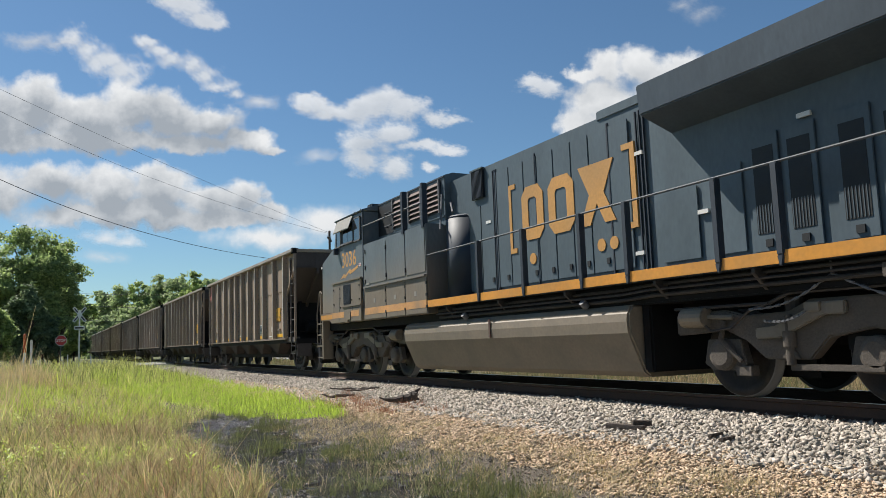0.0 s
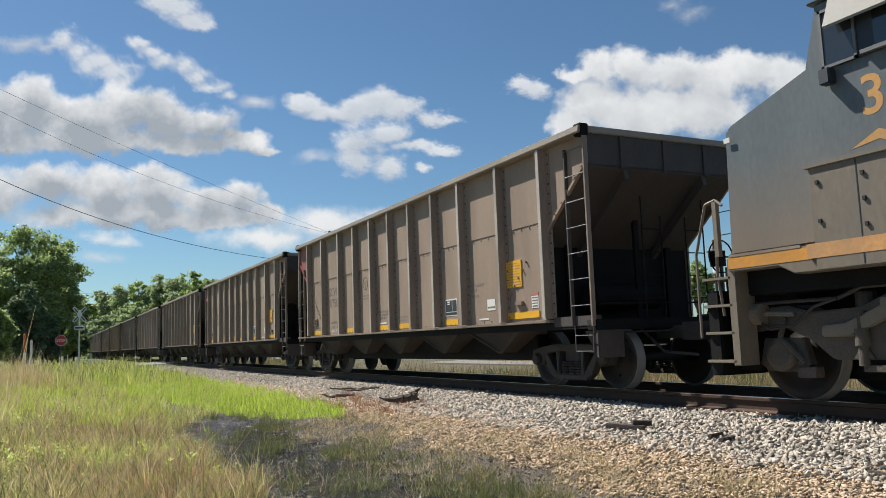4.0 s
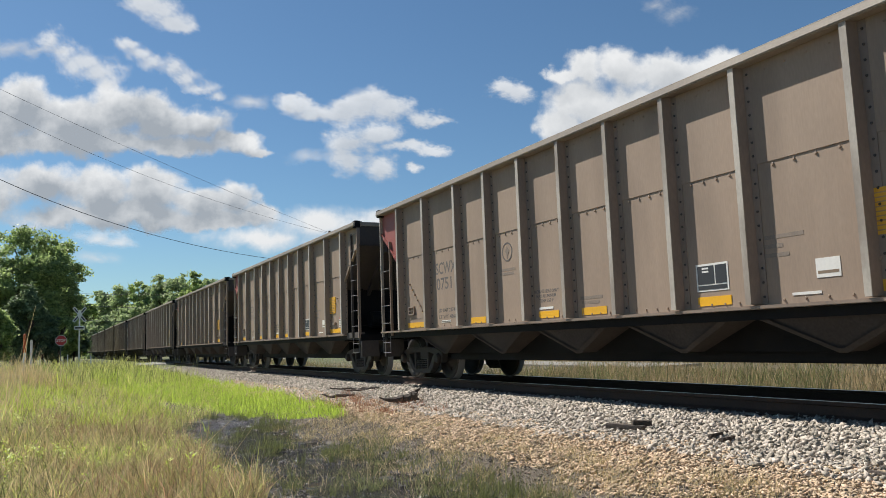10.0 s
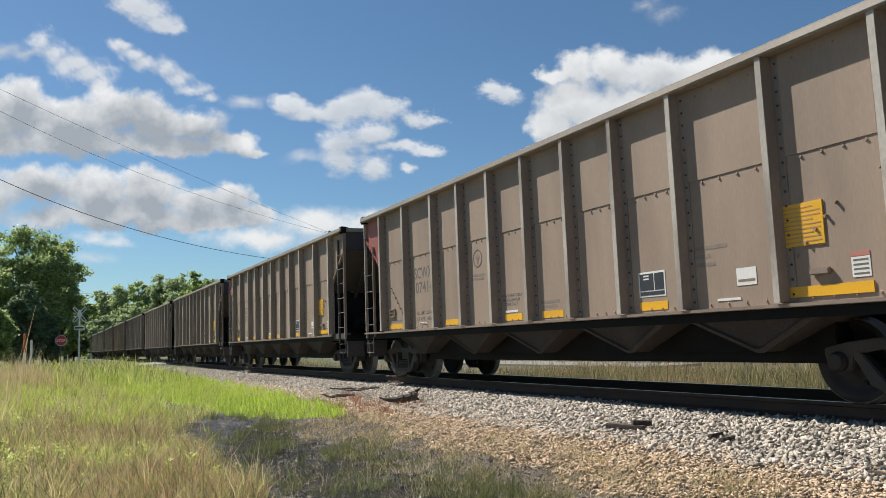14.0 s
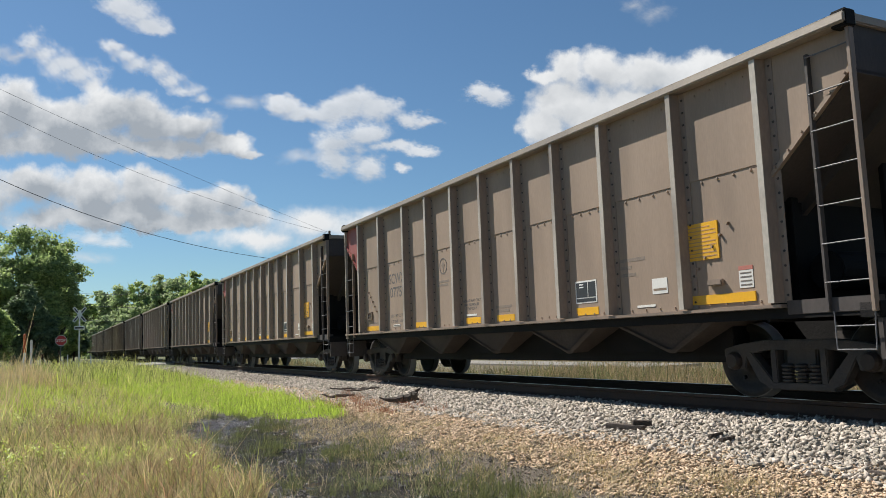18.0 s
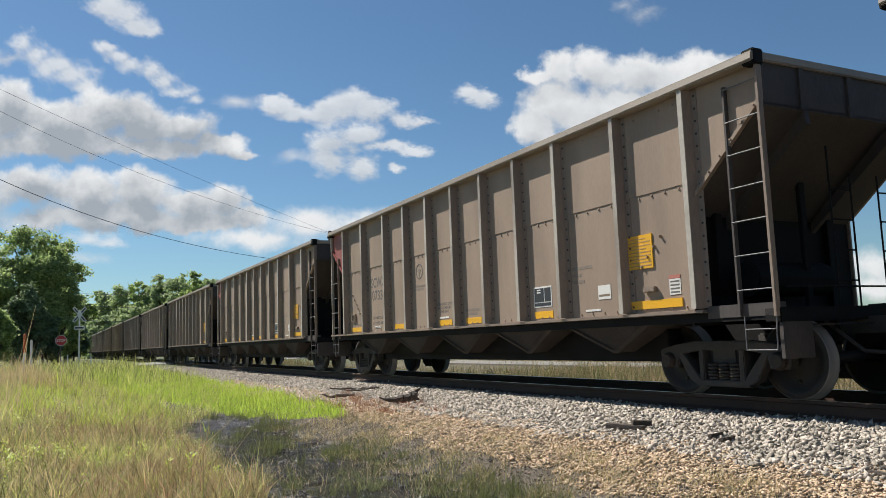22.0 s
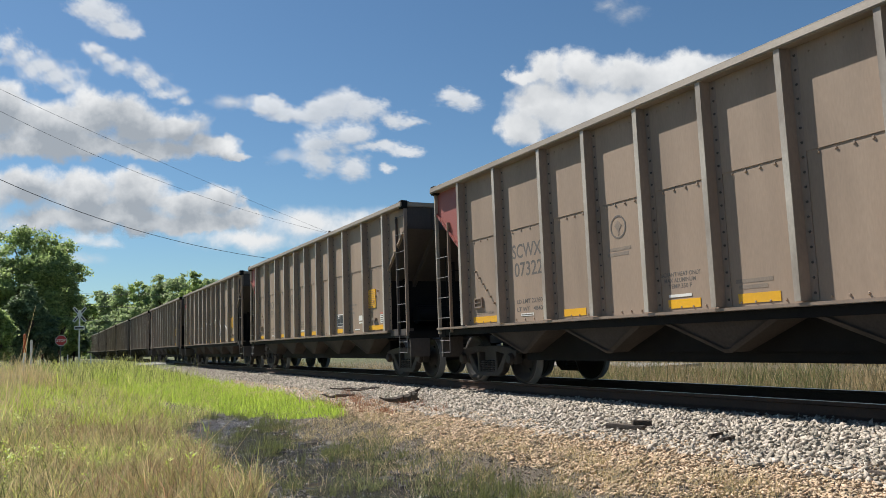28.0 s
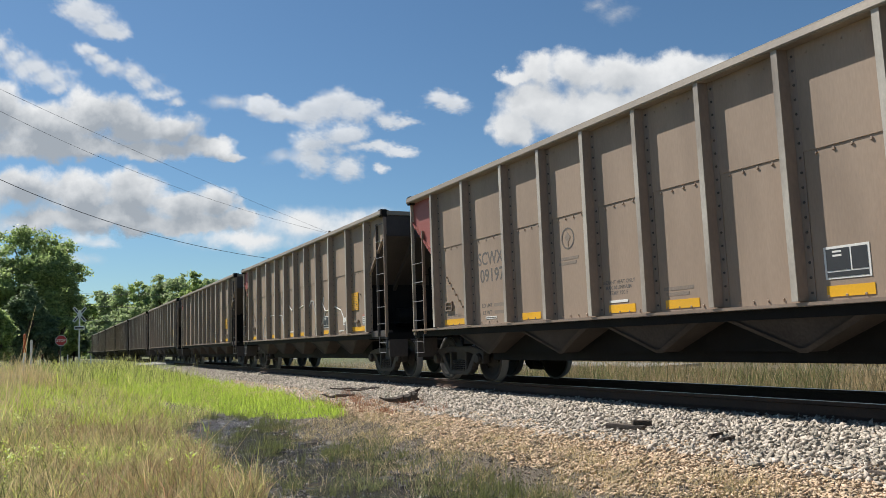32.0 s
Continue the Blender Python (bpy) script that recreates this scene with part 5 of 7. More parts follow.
def loco_truck(parent, x):
    base = part("truck", Shape().box(-2.6, 2.6, -0.55, 0.55, 0.62, 0.92).box(-0.4, 0.4, -1.05, 1.05, 0.55, 0.95), M_DARK, parent, "six-wheel truck", 0.03, at=pose(x, 0, 0))
    for sgn in (-1, 1):
        a, b = sgn * 1.0, sgn * 1.17
        s = Shape()
        prof = [(-2.75, 0.78), (-2.75, 1.05), (-1.9, 1.08), (-1.6, 1.0), (-1.0, 1.02), (-0.72, 1.14), (0.72, 1.14), (1.0, 1.02), (1.6, 1.0), (1.9, 1.08), (2.75, 1.05), (2.75, 0.78), (2.35, 0.80), (2.0, 0.86), (1.62, 0.70),
                (1.35, 0.48), (0.75, 0.48), (0.5, 0.72), (0.0, 0.80), (-0.5, 0.72), (-0.75, 0.48), (-1.35, 0.48), (-1.62, 0.70), (-2.0, 0.86), (-2.35, 0.80)]
        s.prism(prof, a, b)
        part("side_frame", s, M_LTRUCK, base, "dusty cast side frame", 0.02)
        for k in (-1, 0, 1):
            s = Shape().lathe([(0, 0.20), (sgn * 0.09, 0.19), (sgn * 0.12, 0.13), (sgn * 0.12, 0.0)], (k * 2.03, sgn * 1.08, 0.533), 18)
            s.prism([(k * 2.03 - 0.34, 0.42), (k * 2.03 - 0.26, 0.72), (k * 2.03 + 0.26, 0.72), (k * 2.03 + 0.34, 0.42), (k * 2.03 + 0.2, 0.34), (k * 2.03 - 0.2, 0.34)], sgn * 0.98, sgn * 1.1)
            part("axle_box", s, M_LTRUCK, base, "axle box with round cover", 0.01)
        for k in (-1, 1):
            arm = [(k * 0.25, 1.10), (k * 0.55, 1.10), (k * 1.15, 0.86), (k * 1.42, 0.84), (k * 1.42, 0.72), (k * 1.1, 0.72), (k * 0.5, 0.96), (k * 0.25, 0.96)]
            part("equaliser_arm", Shape().prism(arm, sgn * 1.17, sgn * 1.24), M_TANK, base, "dusty tan arm", 0.015)
            cyl = Shape().rod((k * 2.55, sgn * 1.22, 1.0), (k * 2.15, sgn * 1.22, 1.0), 0.125, None, 16).rod((k * 2.15, sgn * 1.22, 1.0), (k * 1.75, sgn * 1.22, 0.98), 0.03, None, 8)
            part("brake_cylinder", cyl, M_TANK, base, "tan brake cylinder", 0.015)
            hang = Shape().path([(k * 1.9, sgn * 1.2, 0.95), (k * 1.98, sgn * 1.2, 0.72), (k * 1.72, sgn * 1.15, 0.45)], 0.035).box(k * 1.72 - 0.12, k * 1.72 + 0.12, min(sgn * 1.0, sgn * 1.14), max(sgn * 1.0, sgn * 1.14), 0.28, 0.4)
            part("brake_hanger", hang, M_LTRUCK, base, bevel=0.008)
        pipe = Shape().path([(-2.7, sgn * 1.22, 1.12), (-1.2, sgn * 1.22, 1.12), (-0.9, sgn * 1.25, 1.22), (0.9, sgn * 1.25, 1.22), (1.2, sgn * 1.22, 1.12), (2.7, sgn * 1.22, 1.12)], 0.022)
        part("brake_pipe", pipe, M_TRUCK, base)
        for k in (-1, 1):
            part("snubber", Shape().rod((k * 0.98, sgn * 1.20, 0.42), (k * 0.98, sgn * 1.20, 0.98), 0.055, 0.045, 12).rod((k * 0.98, sgn * 1.20, 0.62), (k * 0.98, sgn * 1.20, 0.80), 0.075, None, 12), M_LTRUCK, base, "upright damper", 0.006)
            part("lug", Shape().box(k * 0.62 - 0.10, k * 0.62 + 0.10, min(sgn * 1.16, sgn * 1.27), max(sgn * 1.16, sgn * 1.27), 1.0, 1.10), M_TANK, base, "tan bracket", 0.01)
            part("gusset", Shape().prism([(k * 0.98 - 0.12, 0.49), (k * 0.98 + 0.12, 0.49), (k * 0.98, 0.66)], sgn * 1.165, sgn * 1.21), M_LTRUCK, base, bevel=0.006)
            part("air_hose", Shape().path([(k * 2.3, sgn * 1.24, 0.98), (k * 2.05, sgn * 1.27, 0.82), (k * 1.75, sgn * 1.25, 0.86), (k * 1.5, sgn * 1.22, 1.05), (k * 1.2, sgn * 1.24, 1.12)], 0.018), M_TRUCK, base)
            part("spring", Shape().rod((k * 1.02, sgn * 1.02, 0.98), (k * 1.02, sgn * 1.02, 1.18), 0.11, None, 14), M_TRUCK, base, bevel=0.01)
        part("sand_rail", Shape().box(-1.0, 0.1, min(sgn * 1.16, sgn * 1.2), max(sgn * 1.16, sgn * 1.2), 0.36, 0.43), M_LTRUCK, base, bevel=0.006)
    for k in (-1, 0, 1):
        part("traction_motor", Shape().box(k * 2.03 + 0.12, k * 2.03 + 0.95 if k < 1 else k * 2.03 + 0.6, -0.58, 0.58, 0.24, 0.92), M_DARK, base, "black motor between the wheels", 0.06)
        part("wheelset", BIGWHEEL, M_WHEEL, base, "large driving wheelset", at=pose(k * 2.03, 0, 0.533))
    return base


def make_loco():
    eng = thing("diesel_locomotive", "dark blue-grey diesel locomotive with yellow stripe, dusty below", "locomotive", "", pose(LOCO, TRACK, 0))
    # deck and frame
    part("frame", Shape().box(-9.4, 10.7, -1.30, 1.30, 1.22, 1.52).box(-9.3, 10.6, -0.6, 0.6, 0.95, 1.25), M_DARK, eng, "black underframe", 0.02)
    part("deck", Shape().box(-2.4, 10.8, -1.52, 1.52, 1.52, 1.66), M_NAVY, eng, "dark walkway deck", 0.01)
    for sgn in (-1, 1):
        part("edge_stripe", Shape().box(-2.38, 10.8, min(sgn * 1.52, sgn * 1.535), max(sgn * 1.52, sgn * 1.535), 1.525, 1.67), M_LYEL, eng, "orange-yellow edge stripe", 0.003)
    for sgn in (-1, 1):
        for y, z, r in ((1.36, 1.44, 0.022), (1.42, 1.37, 0.016), (1.34, 1.30, 0.028)):
            part("conduit", Shape().path([(-2.2, sgn * y, z), (3.6, sgn * y, z), (4.2, sgn * y, z + 0.03), (10.4, sgn * y, z + 0.03)], r, 8), M_TRUCK, eng, "dark pipe under the walkway")
        for x in (-1.6, 0.4, 2.4, 4.4, 6.0, 8.6):
            part("bracket", Shape().prism([(sgn * 1.30, 1.51), (sgn * 1.50, 1.51), (sgn * 1.50, 1.46), (sgn * 1.30, 1.27)], x - 0.025, x + 0.025, "x"), M_TRUCK, eng)
        part("equipment_tray", Shape().box(7.5, 8.1, min(sgn * 1.30, sgn * 1.48), max(sgn * 1.30, sgn * 1.48), 1.28, 1.42), M_LTRUCK, eng, "small dusty box under the deck", 0.01)
    # nose and cab
    part("nose", Shape().prism([(-9.45, 1.66), (-9.40, 3.16), (-9.30, 3.22), (-8.22, 3.56), (-8.0, 3.56), (-8.0, 1.66)], -1.50, 1.50), M_BLUE, eng, "dusty blue-grey short nose", 0.05)
    cab = part("cab", Shape().prism([(-8.23, 1.66), (-8.23, 3.55), (-8.05, 4.18), (-6.02, 4.18), (-6.02, 1.66)], -1.52, 1.52), M_BLUE, eng, "blue-grey cab", 0.03)
    part("cab_roof", Shape().prism([(-1.56, 4.17), (-1.56, 4.20), (-1.05, 4.36), (1.05, 4.36), (1.56, 4.20), (1.56, 4.17)], -8.12, -5.98, "x"), M_BLUE, eng, "low pitched cab roof", 0.015)
    low = Shape().prism([(-9.45, 1.50), (-9.45, 1.68), (-2.36, 1.68), (-2.36, 1.40), (-8.55, 1.40), (-8.75, 1.50)], -1.53, 1.53)
    part("cab_skirt", low, M_DUST, eng, "dust-covered lower cab skirt", 0.01)
    for sgn in (-1, 1):
        y = sgn * 1.53
        o = lambda d: (min(y, y + sgn * d), max(y, y + sgn * d))
        part("skirt_stripe", Shape().box(-9.44, -8.36, *o(0.004), 1.53, 1.66), M_LYEL, eng, "faded yellow stripe under dust")
        part("skirt_stripe", Shape().box(-8.34, -7.37, *o(0.054), 1.53, 1.68), M_FADE, eng, "faded yellow stripe under dust")
        part("skirt_stripe", Shape().box(-6.83, -6.26, *o(0.054), 1.53, 1.68), M_FADE, eng, "faded yellow stripe under dust")
        part("skirt_stripe", Shape().box(-5.94, -2.40, *o(0.0155), 1.53, 1.69), M_FADE, eng, "faded yellow stripe under dust")
        part("skirt_panel", Shape().box(-9.42, -8.45, *o(0.008), 1.66, 1.70), M_RIB, eng, bevel=0.004)
        bat = part("side_box", Shape().box(-8.25, -6.1, *o(0.05), 1.40, 2.47), M_DUST, eng, "dusty side equipment box", 0.012)
        part("lid_edge", Shape().box(-8.28, -6.08, *o(0.075), 2.455, 2.50), M_DUST, bat, bevel=0.006)
        gr = part("louvre", Shape().box(-7.38, -6.83, *o(0.052), 1.86, 2.38), M_GRILL, bat, "black louvre")
        for q in range(12):
            part("slat", Shape().box(-7.365 + q * 0.0445, -7.345 + q * 0.0445, *o(0.066), 1.87, 2.37), M_NAVY, gr)
        for xs, z0, z1 in ((-7.72, 1.42, 2.45), (-6.72, 1.42, 1.82)):
            part("seam", Shape().box(xs, xs + 0.012, *o(0.053), z0, z1), M_GRILL, bat)
        part("sill_bar", Shape().box(-7.45, -6.12, *o(0.075), 1.79, 1.83), M_DUST, bat, bevel=0.006)
        for xs, zs in ((-7.65, 2.3), (-7.65, 2.05), (-7.65, 1.8), (-6.2, 2.3), (-6.2, 1.95), (-8.15, 2.3), (-8.15, 1.9), (-6.75, 1.96)):
            part("bolt", Shape().box(xs - 0.016, xs + 0.016, *o(0.07), zs - 0.02, zs + 0.02), M_GRILL, bat)
        part("jack_pad", Shape().box(-7.35, -6.85, *o(0.07), 1.45, 1.66).box(-7.2, -7.0, *o(0.09), 1.38, 1.46), M_DUST, bat, bevel=0.01)
        # side windows
        win = part("cab_window", Shape().box(-8.0, -6.12, *o(0.012), 3.44, 4.06), M_NAVY, eng, "cab side window band")
        for a, b, z0, z1 in ((-7.98, -7.62, 3.46, 3.98), (-7.42, -7.12, 3.5, 3.95), (-7.08, -6.70, 3.5, 3.98), (-6.60, -6.18, 3.46, 4.04)):
            part("pane", Shape().box(a, b, *o(0.02), z0, z1), M_GLASS, win)
        for a, b in ((-7.99, -7.60), (-6.63, -6.15)):
            fr = Shape()
            for x0, x1, z0, z1 in ((a, b, 3.44, 3.47), (a, b, 4.03, 4.06), (a, a + 0.03, 3.44, 4.06), (b - 0.03, b, 3.44, 4.06)):
                fr.box(x0, x1, *o(0.03), z0, z1)
            part("window_frame", fr, M_STEEL, win, "bright metal window frame")
        part("sill_strip", Shape().box(-7.55, -6.65, *o(0.06), 3.45, 3.49), M_STEEL, win)
        aw = [(y + sgn * 0.01, 4.12), (y + sgn * 0.02, 4.15), (y + sgn * 0.15, 3.83), (y + sgn * 0.14, 3.805)]
        part("sun_awning", Shape().prism(aw, -7.86, -6.68, "x"), M_AWNING, eng, "pale folding sun awning over the cab window")
        part("door_seam", Shape().box(-6.04, -6.0, *o(0.008), 1.7, 4.15), M_NAVY, eng)
        part("nose_light", Shape().box(-9.36, -9.27, *o(0.01), 3.0, 3.06), M_WHITE, eng)
        part("mirror", Shape().box(-7.98, -7.86, *o(0.12), 3.26, 3.42), M_NAVY, eng, "small folded mirror", 0.01)
        # wide equipment cabinet behind the cab
        cabn = part("equipment_cabinet", Shape().box(-6.0, -2.36, *(min(y, sgn * 0.9), max(y, sgn * 0.9)), 1.68, 3.30), M_BLUE, eng, "grey-blue equipment cabinet", 0.02)
        for a, b in ((-5.9, -4.55), (-4.5, -3.45), (-3.4, -2.42)):
            part("cabinet_door", Shape().box(a, b, *o(0.012), 2.28, 3.22), M_BLUE, cabn, bevel=0.004)
        part("drip_strip", Shape().box(-5.95, -2.40, *o(0.05), 2.18, 2.23), M_BLUE, cabn, bevel=0.006)
        for a, b in ((-5.95, -4.6), (-4.55, -3.5), (-3.45, -2.4)):
            part("lower_panel", Shape().box(a, b, *o(0.012), 1.42, 2.16), M_DUST, cabn, "dust-covered lower panel", 0.004)
            part("decal", Shape().box((a + b) / 2 - 0.07, (a + b) / 2 + 0.05, *o(0.016), 1.80, 1.90), M_AWNING, cabn, "small pale decal")
            part("seam", Shape().box(b + 0.018, b + 0.032, *o(0.006), 1.44, 2.16), M_GRILL, cabn)
            for zs in (1.55, 1.8, 2.05):
                part("hinge", Shape().box(b - 0.02, b + 0.03, *o(0.024), zs - 0.03, zs + 0.03), M_GRILL, cabn)
        for xs, zs in ((-5.85, 3.1), (-5.85, 2.7), (-5.85, 2.35), (-4.525, 3.05), (-4.525, 2.4), (-3.42, 2.4)):
            part("hinge", Shape().box(xs - 0.02, xs + 0.02, *o(0.03), zs - 0.05, zs + 0.05), M_GRILL, cabn)
        part("decal", Shape().box(-5.8, -5.6, *o(0.016), 2.26, 2.31), M_AWNING, cabn, "small pale decal")
    # hood
    part("hood", Shape().prism([(-0.96, 1.66), (-0.96, 4.20), (-0.72, 4.25), (0.72, 4.25), (0.96, 4.20), (0.96, 1.66)], -6.0, 10.3, "x"), M_HOOD, eng, "long blue-grey engine hood", 0.02)
    part("hood_step", Shape().prism([(-0.98, 4.15), (-0.98, 4.30), (-0.75, 4.345), (0.75, 4.345), (0.98, 4.30), (0.98, 4.15)], 2.75, 4.4, "x"), M_HOOD, eng, bevel=0.015)
    part("radiator_housing", Shape().prism([(-1.52, 3.75), (-1.55, 4.155), (-1.10, 4.24), (1.10, 4.24), (1.55, 4.155), (1.52, 3.75), (0.95, 3.55), (-0.95, 3.55)], 4.33, 10.6, "x"), M_RAD, eng, "flared radiator housing that overhangs the walkway", 0.015)
    part("machine_bay", Shape().prism([(-1.10, 3.25), (-1.10, 4.34), (-0.9, 4.40), (0.9, 4.40), (1.10, 4.34), (1.10, 3.25)], -5.98, -2.25, "x"), M_HOOD, eng, "blue-grey machine bay behind the cab", 0.012)
    for sgn in (-1, 1):
        y = sgn * 0.97
        o = lambda d: (min(y, y + sgn * d), max(y, y + sgn * d))
        w = sgn * 1.10
        ow = lambda d: (min(w, w + sgn * d), max(w, w + sgn * d))
        for a, e in ((-5.0, -4.30), (-4.07, -3.36), (-3.13, -2.43)):
            v = part("vent", Shape().box(a, e, *ow(0.012), 3.57, 4.25), M_GRILL, eng, "louvred vent with rusty slats")
            for q in range(6):
                zq = 3.60 + q * 0.108
                part("slat", Shape().prism([(w + sgn * 0.01, zq + 0.06), (w + sgn * 0.05, zq), (w + sgn * 0.055, zq + 0.012), (w + sgn * 0.012, zq + 0.085)], a + 0.05, e - 0.05, "x"), M_RUST, v)
            for xs in (e - 0.05, a):
                part("vent_frame", Shape().box(xs, xs + 0.05, *ow(0.06), 3.55, 4.27), M_STEEL, v, "pale metal frame")
        # added black sheet paints the cab's cast shadow on the bay wall
        part("dark_inset", Shape().box(-5.97, -5.05, *ow(0.008), 3.50, 4.26), M_GRILL, eng, "black panel for the cab's shadow beside the vents")
        part("ledge", Shape().box(-5.2, -2.27, *ow(0.03), 3.44, 3.47), M_HOOD, eng, bevel=0.005)
        part("roof_lip", Shape().box(-5.97, -2.26, *ow(0.02), 4.29, 4.33), M_NAVY, eng, bevel=0.005)
        for a in (-3.52, -2.48):
            part("grab_post", Shape().box(a - 0.055, a + 0.055, min(sgn * 1.44, sgn * 1.56), max(sgn * 1.44, sgn * 1.56), 3.22, 4.18), M_NAVY, eng, "dark flat post", 0.01)
        for z in (3.66, 3.98):
            part("hook", Shape().path([(-5.35, w, z), (-5.35, sgn * 1.2, z), (-5.0, sgn * 1.2, z), (-5.0, w, z)], 0.014), M_NAVY, eng)
        part("roof_rail", Shape().path([(-6.03, sgn * 1.53, 3.76), (-2.43, sgn * 1.53, 3.77)], 0.017), M_PIPE, eng, "thin grey rail")
        sv = part("square_vent", Shape().box(-1.24, -0.80, *o(0.05), 3.60, 4.18), M_GRILL, eng, "square black screen", 0.006)
        part("vent_hood", Shape().box(-1.26, -0.78, *o(0.07), 4.17, 4.20), M_HOOD, sv)
        for q in range(9):
            part("slat", Shape().box(-1.22 + q * 0.046, -1.205 + q * 0.046, *o(0.062), 3.62, 4.16), M_NAVY, sv)
        sb = part("side_tank", Shape().rod((-1.82, sgn * 0.86, 1.66), (-1.82, sgn * 0.86, 3.32), 0.41, 0.41, 28).rod((-1.82, sgn * 0.86, 3.32), (-1.82, sgn * 0.86, 3.39), 0.41, 0.33, 28), M_NAVY, eng, "tall rounded steel cabinet on the walkway", 0.012, True)
        # hood doors
        edges = [-1.55, -0.95, -0.42, 0.12, 0.62, 1.05, 1.55, 2.05, 2.52, 3.0, 3.48]
        for a, b in zip(edges, edges[1:]):
            d = part("hood_door", Shape().box(a + 0.012, b - 0.012, *o(0.022), 1.78, 4.0 if b > 0 else 3.45), M_HOOD, eng, bevel=0.006)
            part("latch", Shape().box(b - 0.15, b - 0.08, *o(0.04), 1.90, 1.99), M_GRILL, d)
        for a, b in ((3.64, 3.66), (3.72, 3.74), (3.80, 3.82), (-0.46, -0.44), (-0.40, -0.38), (-0.34, -0.32), (0.99, 1.01), (2.99, 3.02)):
            part("hood_seam", Shape().box(a, b, *o(0.03), 1.7, 4.05), M_NAVY, eng)
        d = part("hood_door", Shape().box(4.05, 4.75, *o(0.02), 1.78, 2.75), M_HOOD, eng, bevel=0.006)
        d = part("hood_door", Shape().box(5.0, 5.5, *o(0.02), 1.78, 2.9), M_HOOD, eng, bevel=0.006)
        for a in (5.62, 6.12, 6.78, 7.30, 7.95, 8.5, 9.1):
            d = part("screen_door", Shape().box(a, a + 0.44, *o(0.025), 1.74, 3.15), M_HOOD, eng, "hood door with a black screen", 0.006)
            part("screen", Shape().box(a + 0.07, a + 0.37, *o(0.03), 1.95, 3.0), M_GRILL, d)
            for q in range(7):
                part("slat", Shape().box(a + 0.085 + q * 0.041, a + 0.095 + q * 0.041, *o(0.036), 1.96, 2.3), M_HOOD, d)
            part("latch", Shape().box(a + 0.18, a + 0.28, *o(0.045), 1.79, 1.88), M_GRILL, d)
        for x, z in ((3.58, 3.40), (3.5, 1.95), (4.75, 2.35), (6.35, 3.2), (-0.75, 3.05)):
            part("white_decal", Shape().box(x, x + 0.18, *o(0.032), z, z + 0.055), M_WHITE, eng)
        # company sign as plain blocks between two brackets
        for xo, xi, xe in ((0.12, 0.20, 0.34), (3.60, 3.50, 3.32)):
            part("sign_bracket", Shape().prism([(xo, 2.36), (xe, 2.36), (xe, 2.45), (xi, 2.45), (xi, 3.54), (xe, 3.54), (xe, 3.63), (xo, 3.63)], *o(0.034)), M_LOGO, eng)
        for x0, x1 in ((0.55, 1.22), (1.38, 2.10)):
            out = [(x0, 2.70), (x0 + 0.15, 2.54), (x1 - 0.15, 2.54), (x1, 2.70), (x1, 3.34), (x1 - 0.15, 3.50), (x0 + 0.15, 3.50), (x0, 3.34)]
            inn = [(x0 + 0.2, 2.80), (x0 + 0.25, 2.75), (x1 - 0.25, 2.75), (x1 - 0.2, 2.80), (x1 - 0.2, 3.24), (x1 - 0.25, 3.29), (x0 + 0.25, 3.29), (x0 + 0.2, 3.24)]
            v = [(p[0], d, p[1]) for d in o(0.034) for p in out + inn]
            f = []
            for q in range(8):
                r = (q + 1) % 8
                f += [(q, r, r + 8, q + 8), (q + 16, q + 24, r + 24, r + 16), (q, q + 16, r + 16, r), (q + 8, r + 8, r + 24, q + 24)]
            part("sign_block", Shape().add(v, f), M_LOGO, eng, "worn yellow ring-shaped sign block")
        part("sign_block", Shape().prism([(2.24, 2.54), (2.50, 2.54), (2.68, 2.86), (2.86, 2.54), (3.12, 2.54), (2.86, 3.02), (3.12, 3.50), (2.24, 3.50), (2.50, 3.02)], *o(0.034)), M_LOGO, eng, "worn yellow angular sign block")
        for x0 in (0.84, 2.74, 3.04):
            part("sign_dot", Shape().rod((x0, y, 2.2), (x0, y + sgn * 0.034, 2.2), 0.10, None, 14), M_LOGO, eng)
        # walkway railing
        posts = [-0.2, 1.32, 2.90, 3.93, 5.55, 6.43, 7.9, 9.2, 10.4]
        rl = part("handrail", Shape().path([(-2.45, sgn * 1.50, 2.62), (10.5, sgn * 1.50, 2.66)], 0.016, 8), M_PIPE, eng, "grey steel handrail along the walkway")
        for a in posts:
            part("rail_post", Shape().box(a - 0.045, a + 0.045, min(sgn * 1.46, sgn * 1.56), max(sgn * 1.46, sgn * 1.56), 1.62, 2.64).prism([(a - 0.045, 1.62), (a + 0.045, 1.62), (a + 0.02, 1.50), (a - 0.02, 1.50)], min(sgn * 1.50, sgn * 1.56), max(sgn * 1.50, sgn * 1.56)), M_NAVY, rl, "dark flat railing post", 0.01)
        # fuel tank bolts and filler
        part("fuel_filler", Shape().rod((-1.0, sgn * 1.36, 1.25), (-1.0, sgn * 1.44, 1.32), 0.06, None, 12).rod((2.75, sgn * 1.36, 1.25), (2.75, sgn * 1.44, 1.33), 0.06, None, 12), M_STEEL, eng, "steel fuel filler caps")
    tank = part("fuel_tank", Shape().prism([(-1.42, 0.84), (-1.435, 1.0), (-1.42, 1.14), (-1.33, 1.23), (1.33, 1.23), (1.42, 1.14), (1.435, 1.0), (1.42, 0.84), (1.18, 0.30), (1.08, 0.22), (-1.08, 0.22), (-1.18, 0.30)], -3.85, 3.75, "x"), M_TANK, eng, "long dust-coloured fuel tank", 0.03)
    part("sight_glass", Shape().box(-0.05, 0.0, -1.45, -1.43, 0.85, 1.18), M_RUST, tank)
